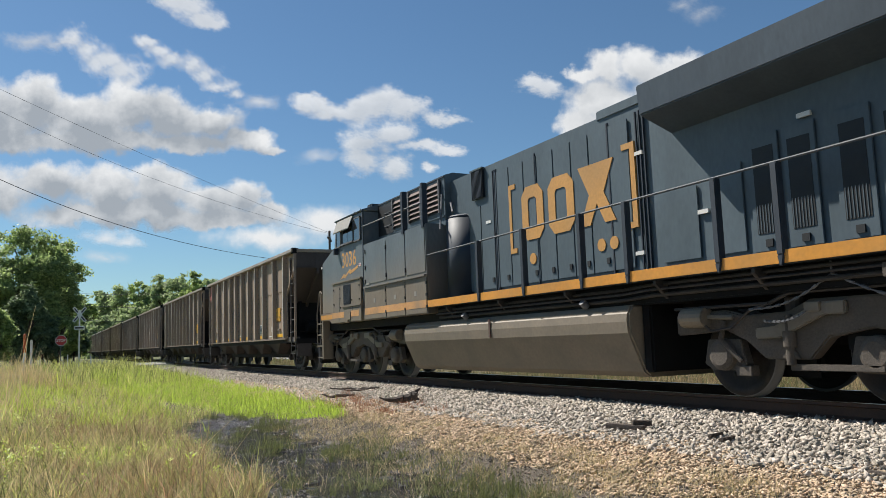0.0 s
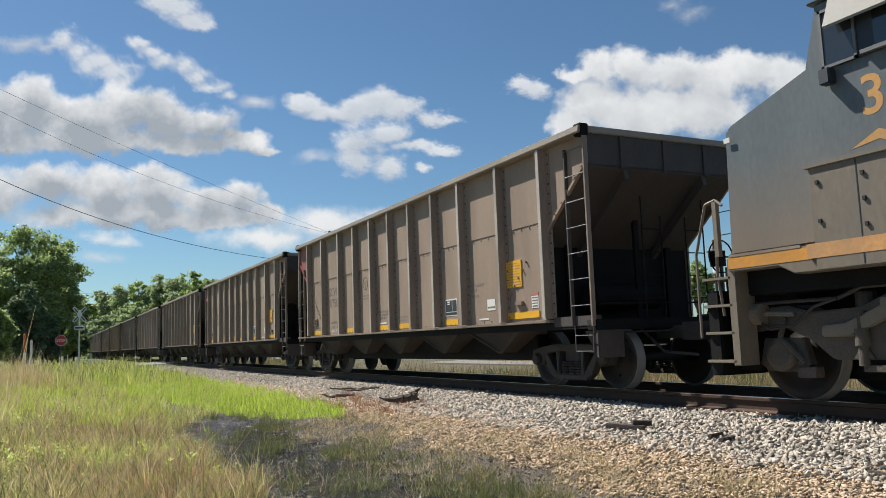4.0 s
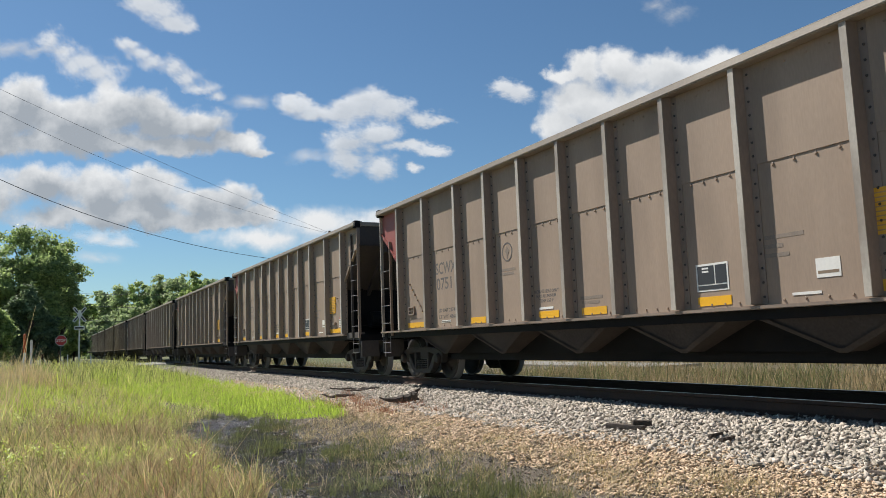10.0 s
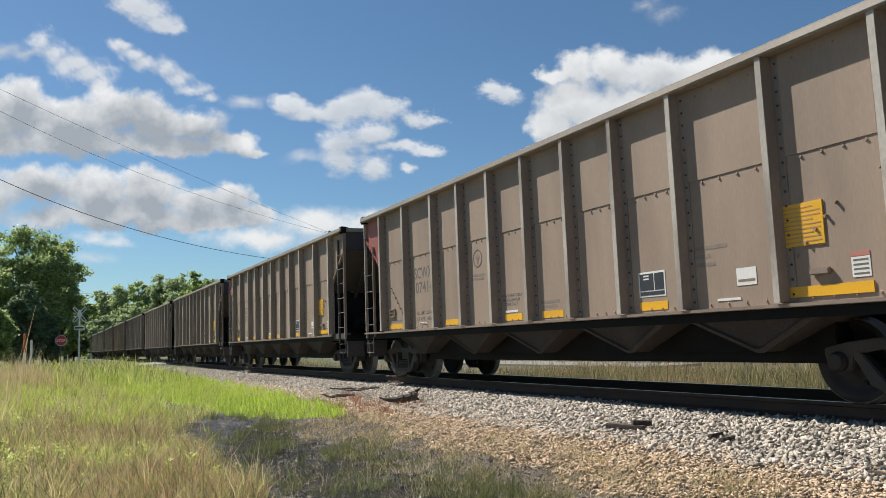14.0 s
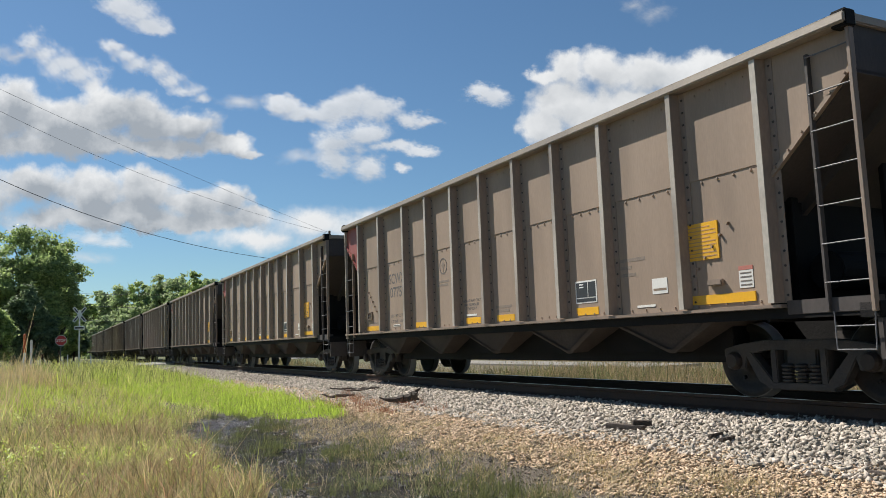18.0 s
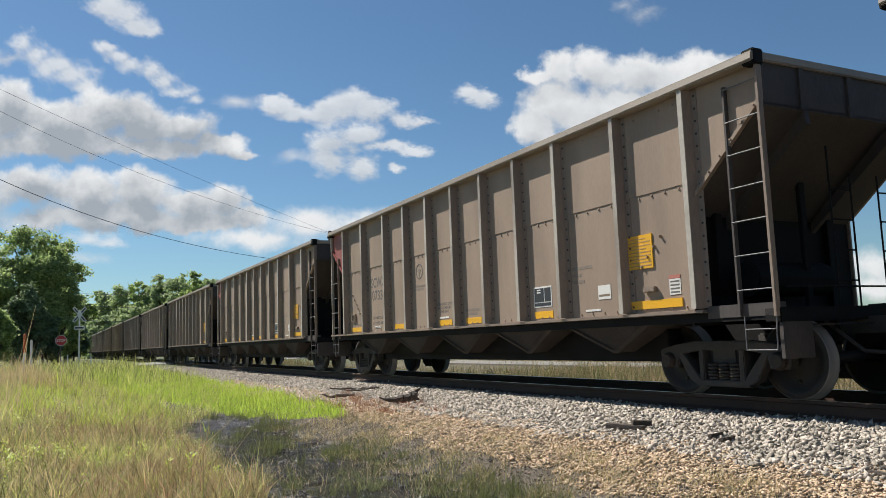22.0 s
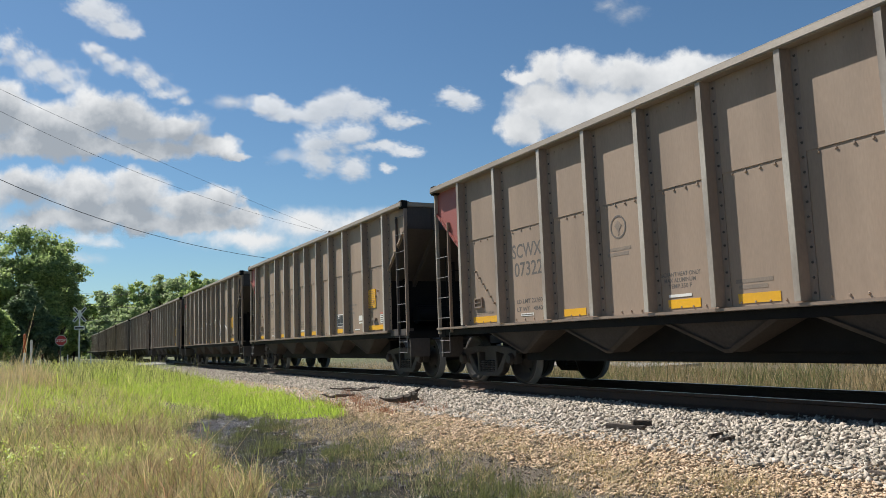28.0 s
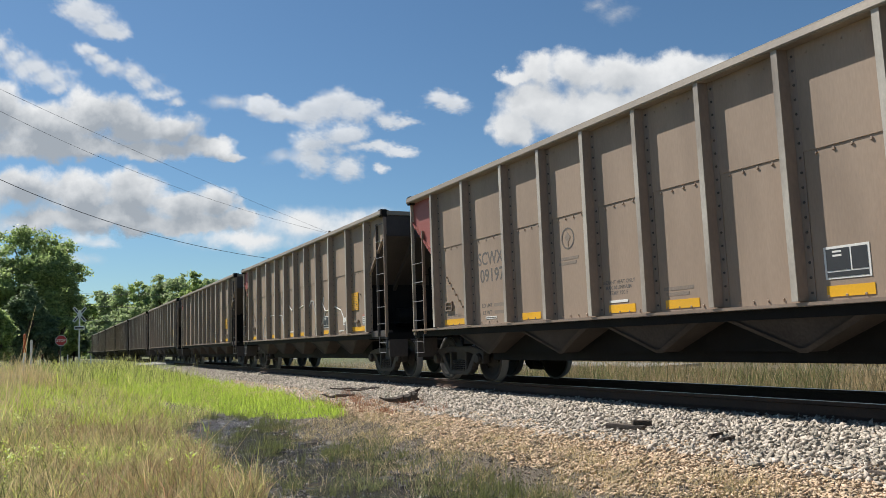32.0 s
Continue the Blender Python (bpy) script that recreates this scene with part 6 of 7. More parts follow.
    part("end_strap", Shape().box(3.76, 3.95, -1.2, 1.2, 0.3, 1.3), M_DARK, tank, bevel=0.03)
    for x in (-7.10, 7.15):
        loco_truck(eng, x)
    # chain slung over the trailing truck
    for p, q, sag in (((5.75, 1.06), (6.85, 1.38), 0.10), ((6.85, 1.38), (8.3, 1.02), 0.12), ((5.95, 0.92), (6.5, 1.0), 0.05)):
        ch, prev = Shape(), None
        for i in range(19):
            u = i / 18
            pt = (p[0] + (q[0] - p[0]) * u, -1.32, p[1] + (q[1] - p[1]) * u - sag * math.sin(math.pi * u))
            if prev:
                ch.rod(prev, pt, 0.018 if i % 2 else 0.010, None, 5)
            prev = pt
        part("chain", ch, M_STEEL, eng, "slack steel chain")
    part("chain_hook", Shape().rod((6.85, -1.32, 1.38), (6.85, -1.32, 1.62), 0.012, None, 6), M_STEEL, eng)
    # front steps, yellow grab rails, pilot and coupler
    for sgn in (-1, 1):
        st = part("step_well", Shape().box(-9.85, -9.45, min(sgn * 1.12, sgn * 1.15), max(sgn * 1.12, sgn * 1.15), 0.35, 1.6), M_DARK, eng)
        part("step_side", Shape().box(-9.50, -9.38, min(sgn * 1.2, sgn * 1.5), max(sgn * 1.2, sgn * 1.5), 0.42, 1.66), M_DUST, st, bevel=0.01)
        for z in (0.45, 0.78, 1.1, 1.42):
            part("step", Shape().box(-9.9, -9.45, min(sgn * 1.15, sgn * 1.5), max(sgn * 1.15, sgn * 1.5), z, z + 0.035), M_TANK, st, "dusty tread", 0.006)
        g = Shape().path([(-9.98, sgn * 1.48, 0.75), (-9.98, sgn * 1.48, 1.75), (-9.78, sgn * 1.48, 2.35), (-9.62, sgn * 1.48, 2.38), (-9.52, sgn * 1.48, 2.3)], 0.018)
        g.path([(-9.62, sgn * 1.48, 2.3), (-9.66, sgn * 1.48, 1.5), (-9.60, sgn * 1.48, 1.0)], 0.018)
        g.box(-9.66, -9.60, min(sgn * 1.44, sgn * 1.50), max(sgn * 1.44, sgn * 1.50), 1.7, 2.36)
        part("grab_rail", g, M_DUST, eng, "dusty bent grab rails")
    part("pilot", Shape().box(-9.9, -9.7, -1.45, 1.45, 0.3, 1.3), M_DARK, eng, bevel=0.02)
    part("rear_pilot", Shape().box(9.9, 10.7, -1.4, 1.4, 0.5, 1.5), M_DARK, eng, bevel=0.02)
    cp = Shape().box(-10.9, -9.8, -0.12, 0.12, 0.75, 0.97).box(-11.15, -10.85, -0.17, 0.14, 0.72, 1.0).box(10.6, 11.0, -0.15, 0.15, 0.72, 1.0)
    part("coupler", cp, M_TRUCK, eng, bevel=0.02)
    # roof details
    rf = Shape()
    for x in (-7.6, -7.1, -6.4):
        rf.rod((x, -1.15, 4.30), (x, -1.15, 4.42), 0.012, None, 6)
    rf.box(-6.6, -6.3, -1.15, -0.9, 4.34, 4.42)
    rf.path([(-9.0, -1.2, 3.3), (-8.85, -1.2, 3.48), (-8.7, -1.2, 3.42)], 0.014)
    part("roof_fittings", rf, M_NAVY, eng)
    part("pipe_bracing", Shape().path([(-2.55, -1.0, 4.25), (-1.9, -1.42, 3.1)], 0.02).path([(-2.2, -1.0, 3.75), (-1.75, -1.2, 3.45)], 0.02), M_PIPE, eng)
    # number, bolt and small decals on the cab side
    part("lettering", text_mesh("3036", 0.56, M_LOGO), M_LOGO, eng, "dull yellow road number", at=pose(-7.09, -1.5212, 3.03))
    bolt = [(-7.78, 2.56), (-7.48, 2.70), (-7.36, 2.65), (-7.02, 2.79), (-6.92, 2.74), (-6.42, 2.83), (-6.42, 2.76), (-7.0, 2.64), (-7.10, 2.70), (-7.40, 2.56), (-7.48, 2.60)]
    part("bolt_sign", Shape().prism(bolt, -1.5225, -1.515), M_LOGO, eng, "yellow zigzag stripe")
    fl = part("decal", Shape().box(-6.36, -6.20, -1.5225, -1.515, 2.78, 2.87), M_WHITE, eng)
    for q in range(3):
        part("red_bar", Shape().box(-6.36, -6.20, -1.5245, -1.518, 2.785 + q * 0.032, 2.80 + q * 0.032), M_PINK, fl)
    return eng


loco = make_loco()


# ---- trees ----
def make_tree(label, base, tall, crown, leaves, leaf, material, seed, group="trees by the crossing", low=0.25):
    """A tapered trunk with limbs and a crown of many leaf clumps; crown: half widths in x, y."""
    rng = np.random.default_rng(seed)
    rnd = random.Random(seed)
    ob = thing("tree", label, "tree", group, Matrix.Translation(base))
    s = Shape()
    pts = [Vector((0, 0, -0.3))]
    for i in range(1, 6):
        pts.append(Vector((rnd.uniform(-0.04, 0.04) * tall, rnd.uniform(-0.04, 0.04) * tall, tall * 0.17 * i)))
    for i, (a, b) in enumerate(zip(pts, pts[1:])):
        r = tall * 0.022
        s.rod(a, b, r * (1 - i * 0.17), r * (1 - (i + 1) * 0.17), 9)
    clumps, limbs = [], []
    size = max(crown) * 0.16
    for i in range(64):
        d = rng.normal(size=3)
        d /= np.linalg.norm(d)
        d[2] = d[2] if d[2] > -0.35 or low < 0.12 else -d[2] * 0.5
        lump = 0.80 + 0.40 * noise.noise((d[0] * 1.9 + seed, d[1] * 1.9, d[2] * 1.9))
        c = np.array([d[0] * crown[0], d[1] * crown[1], d[2] * tall * (1 - low) / 2]) * rng.uniform(0.55, 1.0) ** 0.6 * lump
        c[2] += tall * (1 + low) / 2
        limbs.append(c)
        for q in range(8):
            clumps.append(c * (1, 1, 1) + rng.normal(size=3) * size * np.array([0.8, 0.8, 0.6]) - np.array([c[0], c[1], 0]) * (0.09 * q if q < 4 else 0))
    for i in range(0, 64, 2):
        c = Vector(limbs[i])
        k = min(5, max(1, int(c.z / (tall * 0.17)) - 1))
        mid = pts[k].lerp(c, 0.5) + Vector((0, 0, tall * 0.02))
        s.rod(pts[k], mid, tall * 0.007, tall * 0.004, 6).rod(mid, c, tall * 0.004, tall * 0.0012, 5)
    part("trunk", s, M_BARK, ob, "rough brown trunk and limbs")
    pick = rng.integers(0, len(clumps), leaves)
    p = np.array(clumps)[pick] + rng.normal(size=(leaves, 3)) * (size * rng.uniform(0.3, 0.62, len(clumps)))[pick][:, None] * np.array([1, 1, 0.55])
    t = lying(leaves, rng, 0.7)
    w = leaf * rng.uniform(0.6, 1.3, leaves)
    a, b = t[:, :, 0] * w[:, None], t[:, :, 1] * w[:, None] * 0.55
    v = np.stack([p - a, p - b, p + a, p + b], 1).reshape(-1, 3)
    part("crown", soup("crown", v, 4, material), material, ob, "uneven crown of small leaves")
    return ob


def tree_at(px, py_base, py_top, half_px, depth, label, seed, leaves, leaf, material, low=0.2, group="trees by the crossing", z=-0.2):
    b = aim(px, py_base, depth)
    top = aim(px, py_top, depth)
    half = half_px * depth / 1375.18
    return make_tree(label, (b.x, b.y, z), top.z - z, (half * 0.95, half * 0.95), leaves, leaf, material, seed, group, low)


BIG = "tall broad tree with dense dark green leaves"
tree_at(28, 640, 392, 92, 72, BIG, 1, 60000, 0.13, M_LEAF, 0.06)
tree_at(96, 640, 408, 60, 78, BIG, 2, 46000, 0.13, M_LEAF, 0.10)
tree_at(-90, 640, 390, 90, 75, BIG, 12, 12000, 0.22, M_LEAF, 0.1)
tree_at(-6, 640, 540, 34, 52, "small bright green tree at the edge of the field", 3, 14000, 0.09, M_LEAF2, 0.05)
# thickets added to fill the shaded space below the crowns
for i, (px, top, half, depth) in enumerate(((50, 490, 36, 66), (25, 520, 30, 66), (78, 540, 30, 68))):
    tree_at(px, 640, top, half, depth, "added leafy thicket under the tall trees, shade in its leaf colour", 50 + i, 12000, 0.14, M_LEAFD, 0.0)
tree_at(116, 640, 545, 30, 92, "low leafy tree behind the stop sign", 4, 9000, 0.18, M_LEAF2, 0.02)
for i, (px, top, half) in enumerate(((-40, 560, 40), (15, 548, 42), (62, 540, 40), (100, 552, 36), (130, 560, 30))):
    tree_at(px, 632, top, half, 96 + 3 * i, "added low thicket under the trees, shade in its leaf colour", 60 + i, 8000, 0.2, M_LEAFD, 0.0)
WOOD = ((150, 512, 32, 150), (182, 503, 34, 160), (216, 498, 34, 155), (250, 488, 34, 150), (286, 476, 34, 145), (318, 466, 36, 138), (346, 462, 38, 135), (376, 476, 30, 150),
        (400, 500, 30, 160), (200, 520, 50, 190), (270, 505, 50, 188), (330, 495, 50, 185), (150, 535, 34, 180), (235, 540, 40, 140), (180, 560, 36, 138), (290, 540, 40, 132))
for i, (px, top, half, depth) in enumerate(WOOD):
    tree_at(px, 630, top, half, depth, "broad leafy tree in the wood behind the train", 20 + i, 11000, 0.26, M_LEAF2 if i % 3 == 0 else M_LEAF3, 0.0, "wood behind the train")
tree_at(1245, 600, 440, 34, 75, "slim dark tree beyond the track", 40, 8000, 0.16, M_LEAF, 0.15, "trees beyond the track")
tree_at(1205, 600, 470, 26, 85, "slim dark tree beyond the track", 41, 6000, 0.16, M_LEAF, 0.1, "trees beyond the track")


# ---- signs, posts, poles, wires ----
def on_ground(p):
    return Vector((p.x, p.y, height(p.x, p.y)))


def make_stop():
    c = aim(108, 603, 58)
    g = on_ground(c)
    ob = thing("stop_sign", "red octagonal stop sign on a thin steel post", "sign", "", Matrix.Translation(g) @ Matrix.Rotation(radians(88), 4, "Z"))
    h = c.z - g.z
    part("post", Shape().box(-0.03, 0.03, 0.02, 0.06, -0.3, h + 0.3), M_STEEL, ob)
    def octagon(r):
        return [(r / math.cos(math.pi / 8) * math.cos(math.pi / 8 + i * math.pi / 4), h + r / math.cos(math.pi / 8) * math.sin(math.pi / 8 + i * math.pi / 4)) for i in range(8)]
    part("plate", Shape().prism(octagon(0.375), 0.0, 0.015), M_SWHITE, ob, "white rim")
    part("face", Shape().prism(octagon(0.35), -0.004, 0.002), M_SRED, ob, "red face")
    part("lettering", text_mesh("STOP", 0.30, M_SWHITE, squeeze=0.85), M_SWHITE, ob, "white letters", at=pose(0, -0.006, h))
    return ob


def make_crossbuck():
    c = aim(141, 557, 50)
    g = on_ground(c)
    ob = thing("crossbuck_sign", "white railway crossbuck with track plate on a white post", "sign", "", Matrix.Translation(g) @ Matrix.Rotation(radians(86), 4, "Z"))
    h = c.z - g.z
    part("post", Shape().box(-0.045, 0.045, 0.02, 0.11, -0.3, h + 0.3), M_SWHITE, ob, bevel=0.01)
    for a in (-1, 1):
        m = Matrix.Translation((0, -0.01 * a, h)) @ Matrix.Rotation(a * radians(52), 4, "Y")
        bl = part("blade", Shape().box(-0.58, 0.58, -0.006, 0.006, -0.09, 0.09), M_SWHITE, ob, "white crossbuck blade", at=m)
        for x in (-0.52, 0.17):
            part("print_bar", Shape().box(x, x + 0.35, -0.009, -0.004, -0.04, 0.04), M_BLACK, bl)
    pl = part("track_plate", Shape().box(-0.30, 0.30, -0.008, 0.008, h - 0.96, h - 0.74), M_SWHITE, ob)
    part("print_bar", Shape().box(-0.25, 0.25, -0.012, -0.004, h - 0.9, h - 0.8), M_BLACK, pl)
    return ob


make_stop()
make_crossbuck()


def make_marker(px, py_top, depth, label, top_mat, seed, w=0.05):
    c = aim(px, py_top, depth)
    g = on_ground(c)
    ob = thing("marker_post", label, "post", "", Matrix.Translation(g) @ pose(0, 0, 0, 0, random.Random(seed).uniform(-4, 4), 0))
    h = c.z - g.z
    part("post", Shape().rod((0, 0, -0.2), (0, 0, h * 0.62), w, None, 12), M_SWHITE, ob, bevel=0)
    part("cap", Shape().rod((0, 0, h * 0.60), (0, 0, h - 0.03), w * 1.08, None, 12).rod((0, 0, h - 0.03), (0, 0, h), w * 1.08, w * 0.6, 12), top_mat, ob)
    return ob


make_marker(44, 591, 31, "white cable marker post with an orange top", M_ORANGE, 1, 0.05)
make_marker(56, 602, 31.5, "white plastic marker post", M_SWHITE, 2, 0.04)
spot = on_ground(aim(34, 640, 25))
wx, wy = np.random.default_rng(77).normal(size=(2, 2400))
blades("weed_clump", spot.x + wx * 1.6, spot.y + wy * 0.55, 0.55, 0.007, 0.5, M_STALK, "rank weeds round the marker posts", np.random.default_rng(78), "weeds")
make_marker(120, 628, 46, "short white stake by the road", M_SWHITE, 3, 0.03)
make_marker(161, 630, 47, "short white stake by the road", M_SWHITE, 4, 0.03)


def make_pole(px, py_top, depth, label, arm=True, r=0.13, can=False):
    c = aim(px, py_top, depth)
    g = on_ground(c)
    ob = thing("utility_pole", label, "utility pole", "", Matrix.Translation(g))
    h = c.z - g.z
    part("pole", Shape().rod((0, 0, -0.4), (0, 0, h), r, r * 0.7, 12), M_POLE, ob)
    if arm:
        ar = part("crossarm", Shape().box(-1.2, 1.2, -0.06, 0.06, h - 0.75, h - 0.62), M_POLE, ob, bevel=0.01, at=pose(0, 0, 0, 0, 0, -25))
        for x in (-1.1, -0.5, 0.5, 1.1):
            part("insulator", Shape().rod((x, 0, h - 0.62), (x, 0, h - 0.45), 0.04, 0.03, 8), M_SWHITE, ar)
    if can:
        part("transformer", Shape().rod((0.35, -0.2, h - 2.3), (0.35, -0.2, h - 1.3), 0.28, None, 16), M_SWHITE, ob, "pale transformer can", 0.03)
    return c


P1 = make_pole(583, 409, 63, "wooden utility pole with a crossarm beyond the train")
make_pole(1446, 388, 42, "plain wooden pole beyond the track", False)
make_pole(1262, 425, 52, "wooden utility pole with a pale transformer", True, can=True)


def wire(pts, r, label):
    """A hanging cable through the given points."""
    ob = thing("overhead_wire", label, "cable", "overhead wires")
    part("strand", Shape().path(pts, r, 5), M_CABLE, ob)


def hang(a, b, sag, n=26):
    a, b = Vector(a), Vector(b)
    return [a.lerp(b, i / n) - Vector((0, 0, sag * 4 * (i / n) * (1 - i / n))) for i in range(n + 1)]


def slung(x0, x1, c0, c1, c2, d0, d1, r, label):
    """A sagging span that starts at depth d0 and ends nearer, at depth d1."""
    n = 30
    pts = []
    for i in range(n + 1):
        u = i / n
        x = x0 + (x1 - x0) * u
        pts.append(aim(x, c0 + c1 * x + c2 * x * x, 1 / ((1 - u) / d0 + u / d1)))
    wire(pts, r, label)


slung(583, -300, 158, 0.470, -0.000058, 63, 30, 0.008, "thin black power line strung between poles")
slung(588, -300, 197, 0.500, -0.00022, 63.3, 30, 0.008, "thin black power line strung between poles")
slung(600, -300, 318, 0.452, -0.000333, 62.9, 26, 0.015, "thick black telephone cable strung between poles")
wire(hang(aim(1262, 436, 52), aim(1446, 392, 42), 0.2), 0.014, "thin wire beyond the track")
for a, b in ((520, 522), (541, 546), (567, 570)):
    wire(hang(aim(145, a, 120), aim(300, b, 135), 0.1, 8), 0.03, "thin line strung before the far wood")


# ---- drift wood and bits on the shoulder ----
def log_thing(name, label, x, y, length, thick, turn, seed, curve=0.12):
    rnd = random.Random(seed)
    z = height(x, y)
    ob = thing(name, label, "wood", "", pose(x, y, z + thick * 0.85 + 0.03, 0, 0, turn))
    s = Shape()
    pts = [Vector(((i / 8 - 0.5) * length, curve * length * (i / 8 - 0.5) ** 2 * 2, rnd.uniform(-0.02, 0.02) + (0.03 * length if i == 0 else 0))) for i in range(9)]
    for i, (a, b) in enumerate(zip(pts, pts[1:])):
        s.rod(a, b, thick * (0.35 + 0.65 * i / 8) * rnd.uniform(0.85, 1.15), thick * (0.35 + 0.65 * (i + 1) / 8) * rnd.uniform(0.9, 1.1), 9)
    part("trunk", s, M_WOOD, ob)
    return ob


def make_log():
    """A short rotten log: thick split butt at one end, thin upturned tip at the other."""
    rnd = random.Random(9)
    x, y = -13.5, 5.95
    ob = thing("log", "broken dark log with a split butt and upturned tip", "wood", "", pose(x, y, height(x, y) + 0.05, 0, 0, 62))
    s = Shape()
    line = [(-0.44, 0.0, 0.085, 0.010), (-0.34, 0.01, 0.045, 0.024), (-0.24, 0.02, 0.03, 0.05), (-0.1, 0.0, 0.03, 0.058), (0.02, -0.015, 0.045, 0.085), (0.13, 0.01, 0.05, 0.088), (0.18, 0.0, 0.06, 0.115), (0.27, 0.0, 0.07, 0.12)]
    for (a0, b0, c0, r0), (a1, b1, c1, r1) in zip(line, line[1:]):
        s.rod((a0, b0, c0), (a1, b1, c1), r0 * rnd.uniform(0.9, 1.1), r1, 7)
    part("trunk", s, M_WOOD, ob)
    for q in range(7):
        a = q * 0.9
        p = Vector((0.24, 0.085 * math.cos(a), 0.085 + 0.085 * math.sin(a)))
        part("splinter", Shape().rod(p, p + Vector((rnd.uniform(0.05, 0.12), 0.03 * math.cos(a), 0.05 * math.sin(a) + 0.02)), 0.035, 0.006, 5), M_WOOD, ob)


make_log()
log_thing("branch", "broken weathered branch on the gravel", -16.3, 5.65, 0.75, 0.05, 52, 2)
log_thing("branch", "broken weathered branch on the gravel", -17.4, 6.35, 1.0, 0.035, 40, 3, -0.2)
log_thing("branch", "thin broken stick on the gravel", -16.8, 6.4, 0.8, 0.035, 75, 4, 0.1)


def plank(x, y, l, w, t, turn, label):
    ob = thing("plank", label, "wood", "scraps of wood", pose(x, y, height(x, y) + t * 0.75 + 0.012, random.uniform(-6, 6), random.uniform(-4, 4), turn))
    part("board", Shape().box(-l / 2, l / 2, -w / 2, w / 2, -t / 2, t / 2), M_WOOD, ob, bevel=0.008)


plank(-7.35, 6.08, 0.50, 0.10, 0.05, 18, "short weathered plank on the ballast")
plank(-7.2, 6.20, 0.22, 0.07, 0.075, 62, "dark broken wooden block on the ballast")
plank(-6.05, 6.22, 0.30, 0.045, 0.04, 96, "dark wood splinter among the stones")
plank(-5.82, 6.14, 0.36, 0.05, 0.04, 104, "grey wood splinter among the stones")
plank(-3.9, 5.75, 0.6, 0.06, 0.03, -18, "grey weathered lath on the gravel")


# leafy plants in the foreground
def leafy_plant(x, y, tall, seed, label):
    rnd = random.Random(seed)
    ob = thing("weed_plant", label, "plant", "", pose(x, y, height(x, y)))
    stems, v = Shape(), []
    for q in range(4):
        bx, by = rnd.uniform(-0.08, 0.08), rnd.uniform(-0.08, 0.08)
        tip = Vector((bx * 2.2, by * 2.2, tall * rnd.uniform(0.7, 1.05)))
        stems.rod((bx, by, -0.03), tip, 0.006, 0.003, 5)
        for i in range(16):
            p = Vector((bx, by, 0)).lerp(tip, 0.25 + 0.75 * i / 15)
            a = i * 2.4 + rnd.uniform(-0.3, 0.3)
            d = Vector((math.cos(a), math.sin(a), rnd.uniform(0.1, 0.6))).normalized() * rnd.uniform(0.05, 0.085)
            w = d.cross(Vector((0, 0, 1))).normalized() * 0.013
            v += [p, p + d * 0.5 + w, p + d, p + d * 0.5 - w]
    part("stem", stems, M_OLIVE, ob)
    part("leaves", soup("leaves", np.array([tuple(p) for p in v]), 4, M_WEED), M_WEED, ob, "narrow bright leaves")


leafy_plant(-8.15, 1.18, 0.34, 1, "bright leafy weed in the dry grass")
leafy_plant(-9.6, -0.35, 0.36, 2, "bright leafy weed in the dry grass")
leafy_plant(-13.2, 1.0, 0.34, 3, "bright leafy weed in the dry grass")


# ---- clouds: far banks of vapour that drift ----
clouds = []


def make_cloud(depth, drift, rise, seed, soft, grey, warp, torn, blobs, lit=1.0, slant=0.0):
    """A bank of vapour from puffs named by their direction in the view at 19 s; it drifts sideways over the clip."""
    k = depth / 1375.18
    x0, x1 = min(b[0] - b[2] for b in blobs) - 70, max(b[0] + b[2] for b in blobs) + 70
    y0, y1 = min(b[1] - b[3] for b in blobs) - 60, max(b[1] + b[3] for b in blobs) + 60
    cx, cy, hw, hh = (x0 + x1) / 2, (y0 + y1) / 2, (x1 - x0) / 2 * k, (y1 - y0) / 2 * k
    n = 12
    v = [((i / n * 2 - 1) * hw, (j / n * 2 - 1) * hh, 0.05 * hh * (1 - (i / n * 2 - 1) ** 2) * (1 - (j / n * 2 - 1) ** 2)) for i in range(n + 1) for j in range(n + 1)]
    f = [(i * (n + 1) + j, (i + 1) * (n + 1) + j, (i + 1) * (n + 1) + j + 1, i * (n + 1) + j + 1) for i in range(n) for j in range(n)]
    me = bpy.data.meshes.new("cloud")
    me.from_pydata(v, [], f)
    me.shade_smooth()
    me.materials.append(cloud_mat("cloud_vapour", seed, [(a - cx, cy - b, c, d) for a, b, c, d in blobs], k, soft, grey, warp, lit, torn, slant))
    ob = tagged(new("cloud", me), "glowing fair-weather cloud with its shaded base painted grey", "cloud", "drifting clouds", "structure")
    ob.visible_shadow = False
    poses = []
    for t in (0.0, 32.0):
        u = (t - 19) / 32
        poses.append((t, Matrix.Translation(aim(cx + drift * u, cy + rise * u, depth)) @ TURN.to_4x4()))
    ob.matrix_basis = poses[0][1]
    clouds.append((ob, poses))


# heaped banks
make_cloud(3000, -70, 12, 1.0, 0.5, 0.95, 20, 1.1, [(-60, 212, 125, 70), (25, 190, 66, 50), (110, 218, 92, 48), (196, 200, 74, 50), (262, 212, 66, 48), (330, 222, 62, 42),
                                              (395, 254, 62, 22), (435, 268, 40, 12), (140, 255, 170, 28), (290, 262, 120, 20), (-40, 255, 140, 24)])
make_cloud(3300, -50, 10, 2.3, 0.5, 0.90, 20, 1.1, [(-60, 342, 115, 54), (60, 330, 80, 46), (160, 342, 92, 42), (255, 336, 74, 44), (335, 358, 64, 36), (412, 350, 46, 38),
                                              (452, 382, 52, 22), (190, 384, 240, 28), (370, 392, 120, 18)])
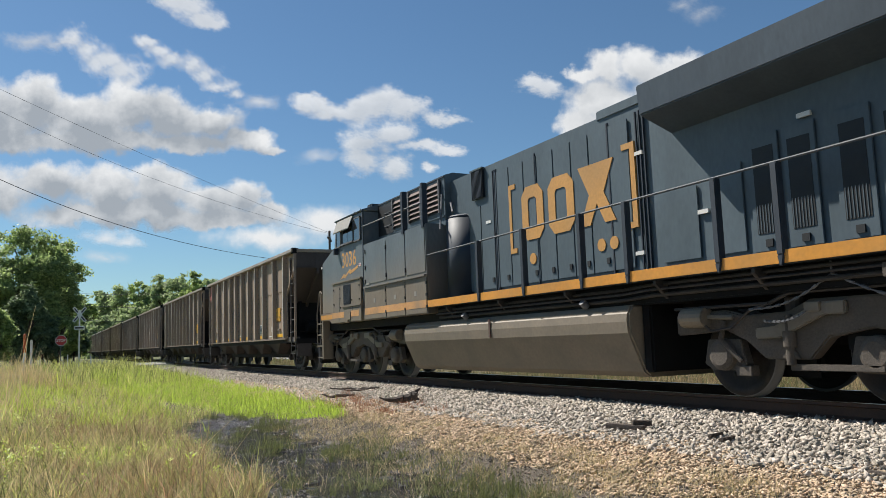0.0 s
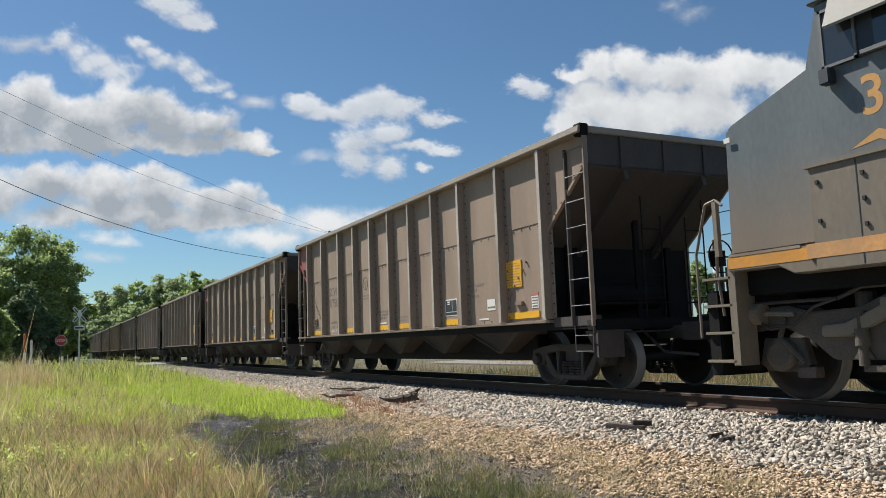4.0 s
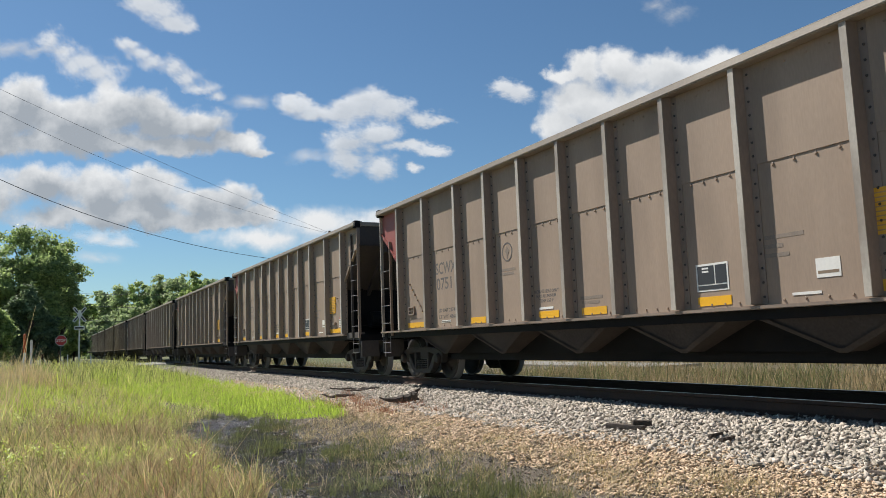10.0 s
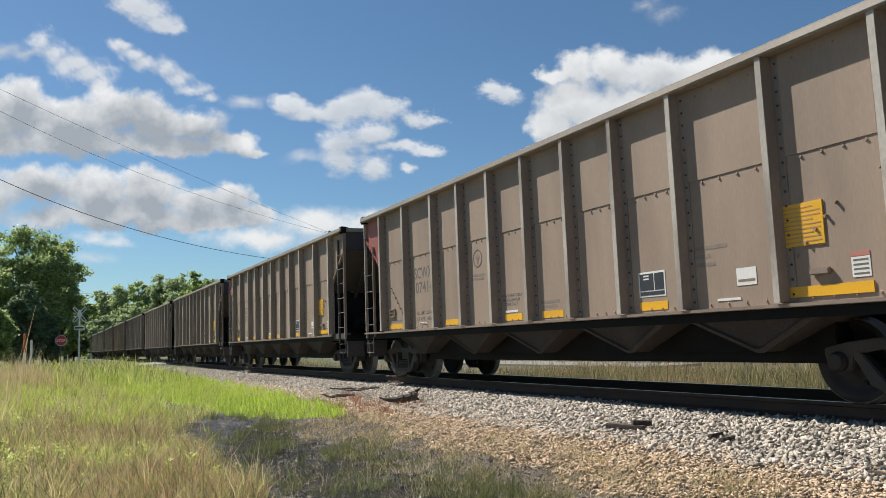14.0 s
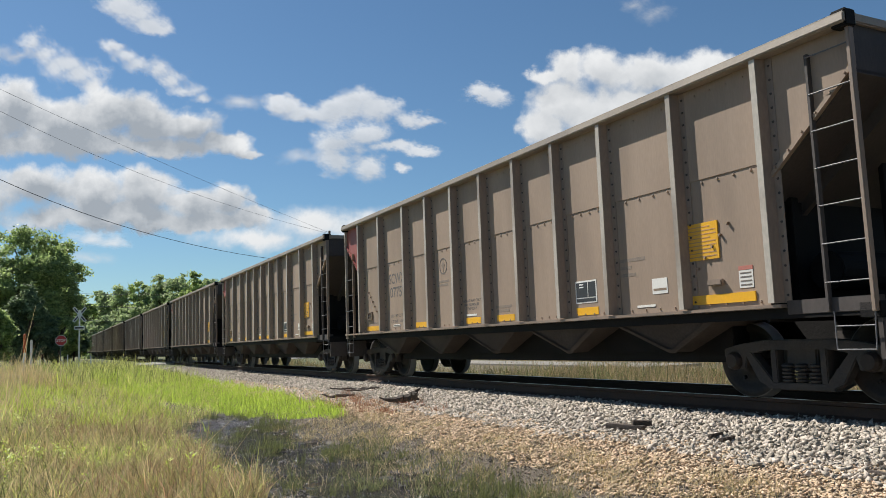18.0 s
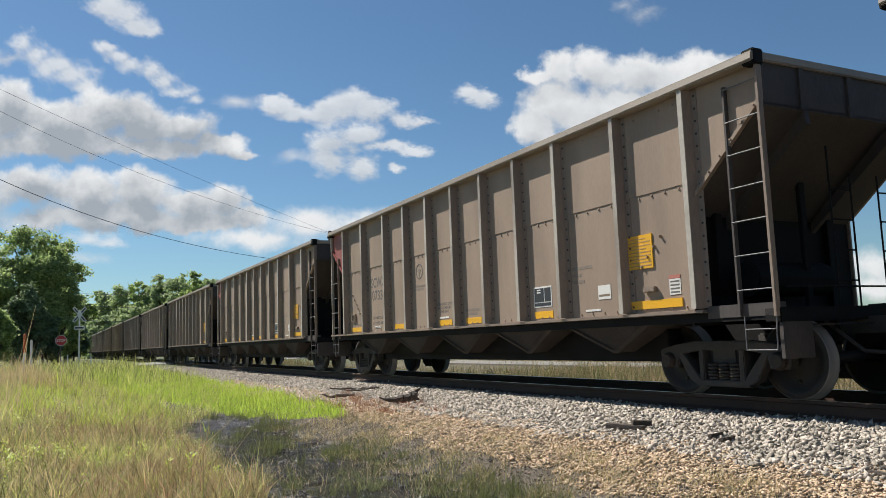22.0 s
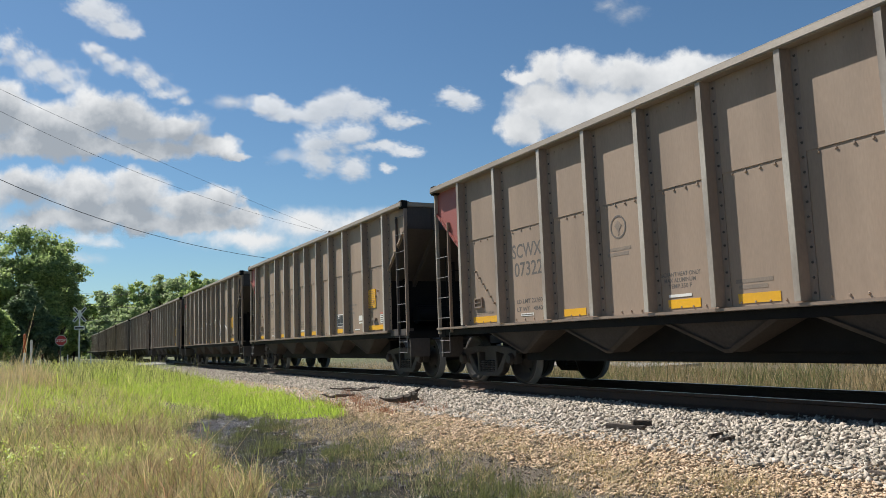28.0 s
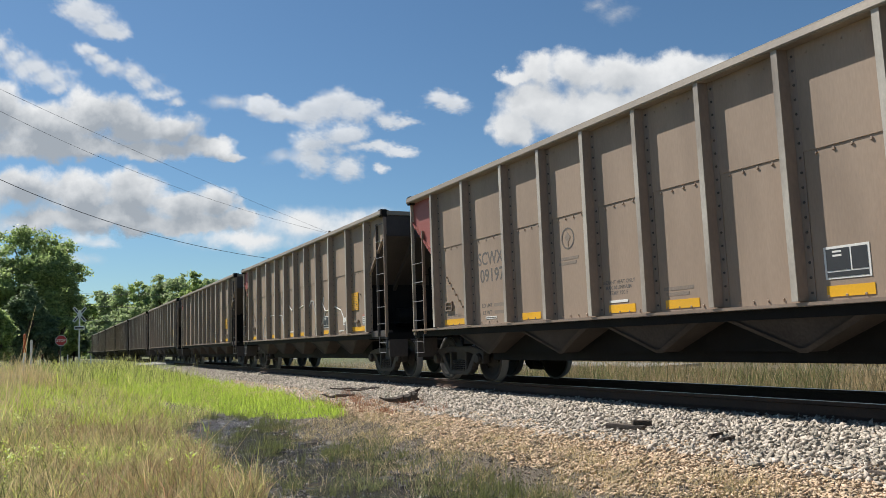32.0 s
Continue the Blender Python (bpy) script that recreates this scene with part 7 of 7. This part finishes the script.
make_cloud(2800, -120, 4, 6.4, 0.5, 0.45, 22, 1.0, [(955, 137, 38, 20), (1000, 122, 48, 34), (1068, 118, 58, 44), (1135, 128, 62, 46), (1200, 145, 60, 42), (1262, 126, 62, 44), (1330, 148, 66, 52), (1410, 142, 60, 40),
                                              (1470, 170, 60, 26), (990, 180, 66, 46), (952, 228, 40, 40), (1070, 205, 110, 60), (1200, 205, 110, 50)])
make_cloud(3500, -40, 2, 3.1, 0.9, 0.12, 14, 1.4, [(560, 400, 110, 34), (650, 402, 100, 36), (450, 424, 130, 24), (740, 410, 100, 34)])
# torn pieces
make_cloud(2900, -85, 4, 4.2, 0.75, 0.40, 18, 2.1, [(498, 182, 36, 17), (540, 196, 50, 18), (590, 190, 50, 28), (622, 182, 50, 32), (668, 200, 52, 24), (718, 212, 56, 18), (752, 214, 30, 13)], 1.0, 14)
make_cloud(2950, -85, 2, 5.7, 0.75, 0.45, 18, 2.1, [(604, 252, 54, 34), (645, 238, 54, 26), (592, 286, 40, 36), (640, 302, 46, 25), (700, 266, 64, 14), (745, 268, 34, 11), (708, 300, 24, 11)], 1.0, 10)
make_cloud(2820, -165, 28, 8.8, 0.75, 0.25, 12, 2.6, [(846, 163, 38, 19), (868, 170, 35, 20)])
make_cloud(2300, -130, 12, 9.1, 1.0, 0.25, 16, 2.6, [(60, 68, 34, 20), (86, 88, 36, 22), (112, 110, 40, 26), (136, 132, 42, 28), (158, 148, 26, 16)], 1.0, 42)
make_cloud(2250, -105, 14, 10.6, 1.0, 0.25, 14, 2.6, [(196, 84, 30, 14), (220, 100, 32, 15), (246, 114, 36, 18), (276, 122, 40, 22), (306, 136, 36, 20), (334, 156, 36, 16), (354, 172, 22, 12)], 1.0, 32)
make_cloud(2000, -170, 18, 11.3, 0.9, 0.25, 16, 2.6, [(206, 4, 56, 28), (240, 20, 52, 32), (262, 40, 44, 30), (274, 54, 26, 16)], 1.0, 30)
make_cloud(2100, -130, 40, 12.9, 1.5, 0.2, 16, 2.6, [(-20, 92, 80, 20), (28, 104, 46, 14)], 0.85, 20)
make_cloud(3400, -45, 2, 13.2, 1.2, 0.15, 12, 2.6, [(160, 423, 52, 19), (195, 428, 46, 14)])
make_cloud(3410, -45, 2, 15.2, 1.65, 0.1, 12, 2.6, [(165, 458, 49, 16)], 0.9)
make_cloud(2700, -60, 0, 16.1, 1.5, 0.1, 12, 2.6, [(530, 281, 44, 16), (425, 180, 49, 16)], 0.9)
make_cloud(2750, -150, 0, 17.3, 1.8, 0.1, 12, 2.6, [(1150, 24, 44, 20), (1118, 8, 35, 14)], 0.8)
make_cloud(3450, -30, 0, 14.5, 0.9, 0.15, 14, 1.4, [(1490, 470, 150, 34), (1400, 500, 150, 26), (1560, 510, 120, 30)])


# ---- everything that moves ----
def along(t):
    """Metres that the train has gone at t seconds."""
    i = min(31, max(0, int(t)))
    p0, p1, p2, p3 = WAY[max(0, i - 1)] if i else 2 * WAY[0] - WAY[1], WAY[i], WAY[i + 1], WAY[min(32, i + 2)] if i < 31 else 2 * WAY[32] - WAY[31]
    u = t - i
    return p1 + 0.5 * u * (p2 - p0 + u * (2 * p0 - 5 * p1 + 4 * p2 - p3 + u * (3 * (p1 - p2) + p3 - p0)))


def motions():
    seconds = list(range(33))
    for k, car in enumerate(hoppers):
        walk(car, [(t, pose(CENTRE0 - k * PITCH + WAY[t], TRACK, 0)) for t in seconds])
    walk(loco, [(t, pose(LOCO + WAY[t], TRACK, 0)) for t in seconds])
    steps = [i * 4 / 30 for i in range(240)] + [32.0]
    for car in hoppers + [loco]:
        r = 0.533 if car is loco else 0.457
        for ob in car.children_recursive:
            if ob.name.startswith("wheelset"):
                p = ob.matrix_basis.translation.copy()
                walk(ob, [(t, pose(p.x, p.y, p.z, 0, math.degrees(along(t) / r), 0)) for t in steps])
    for ob, poses in clouds:
        walk(ob, poses)


motions()
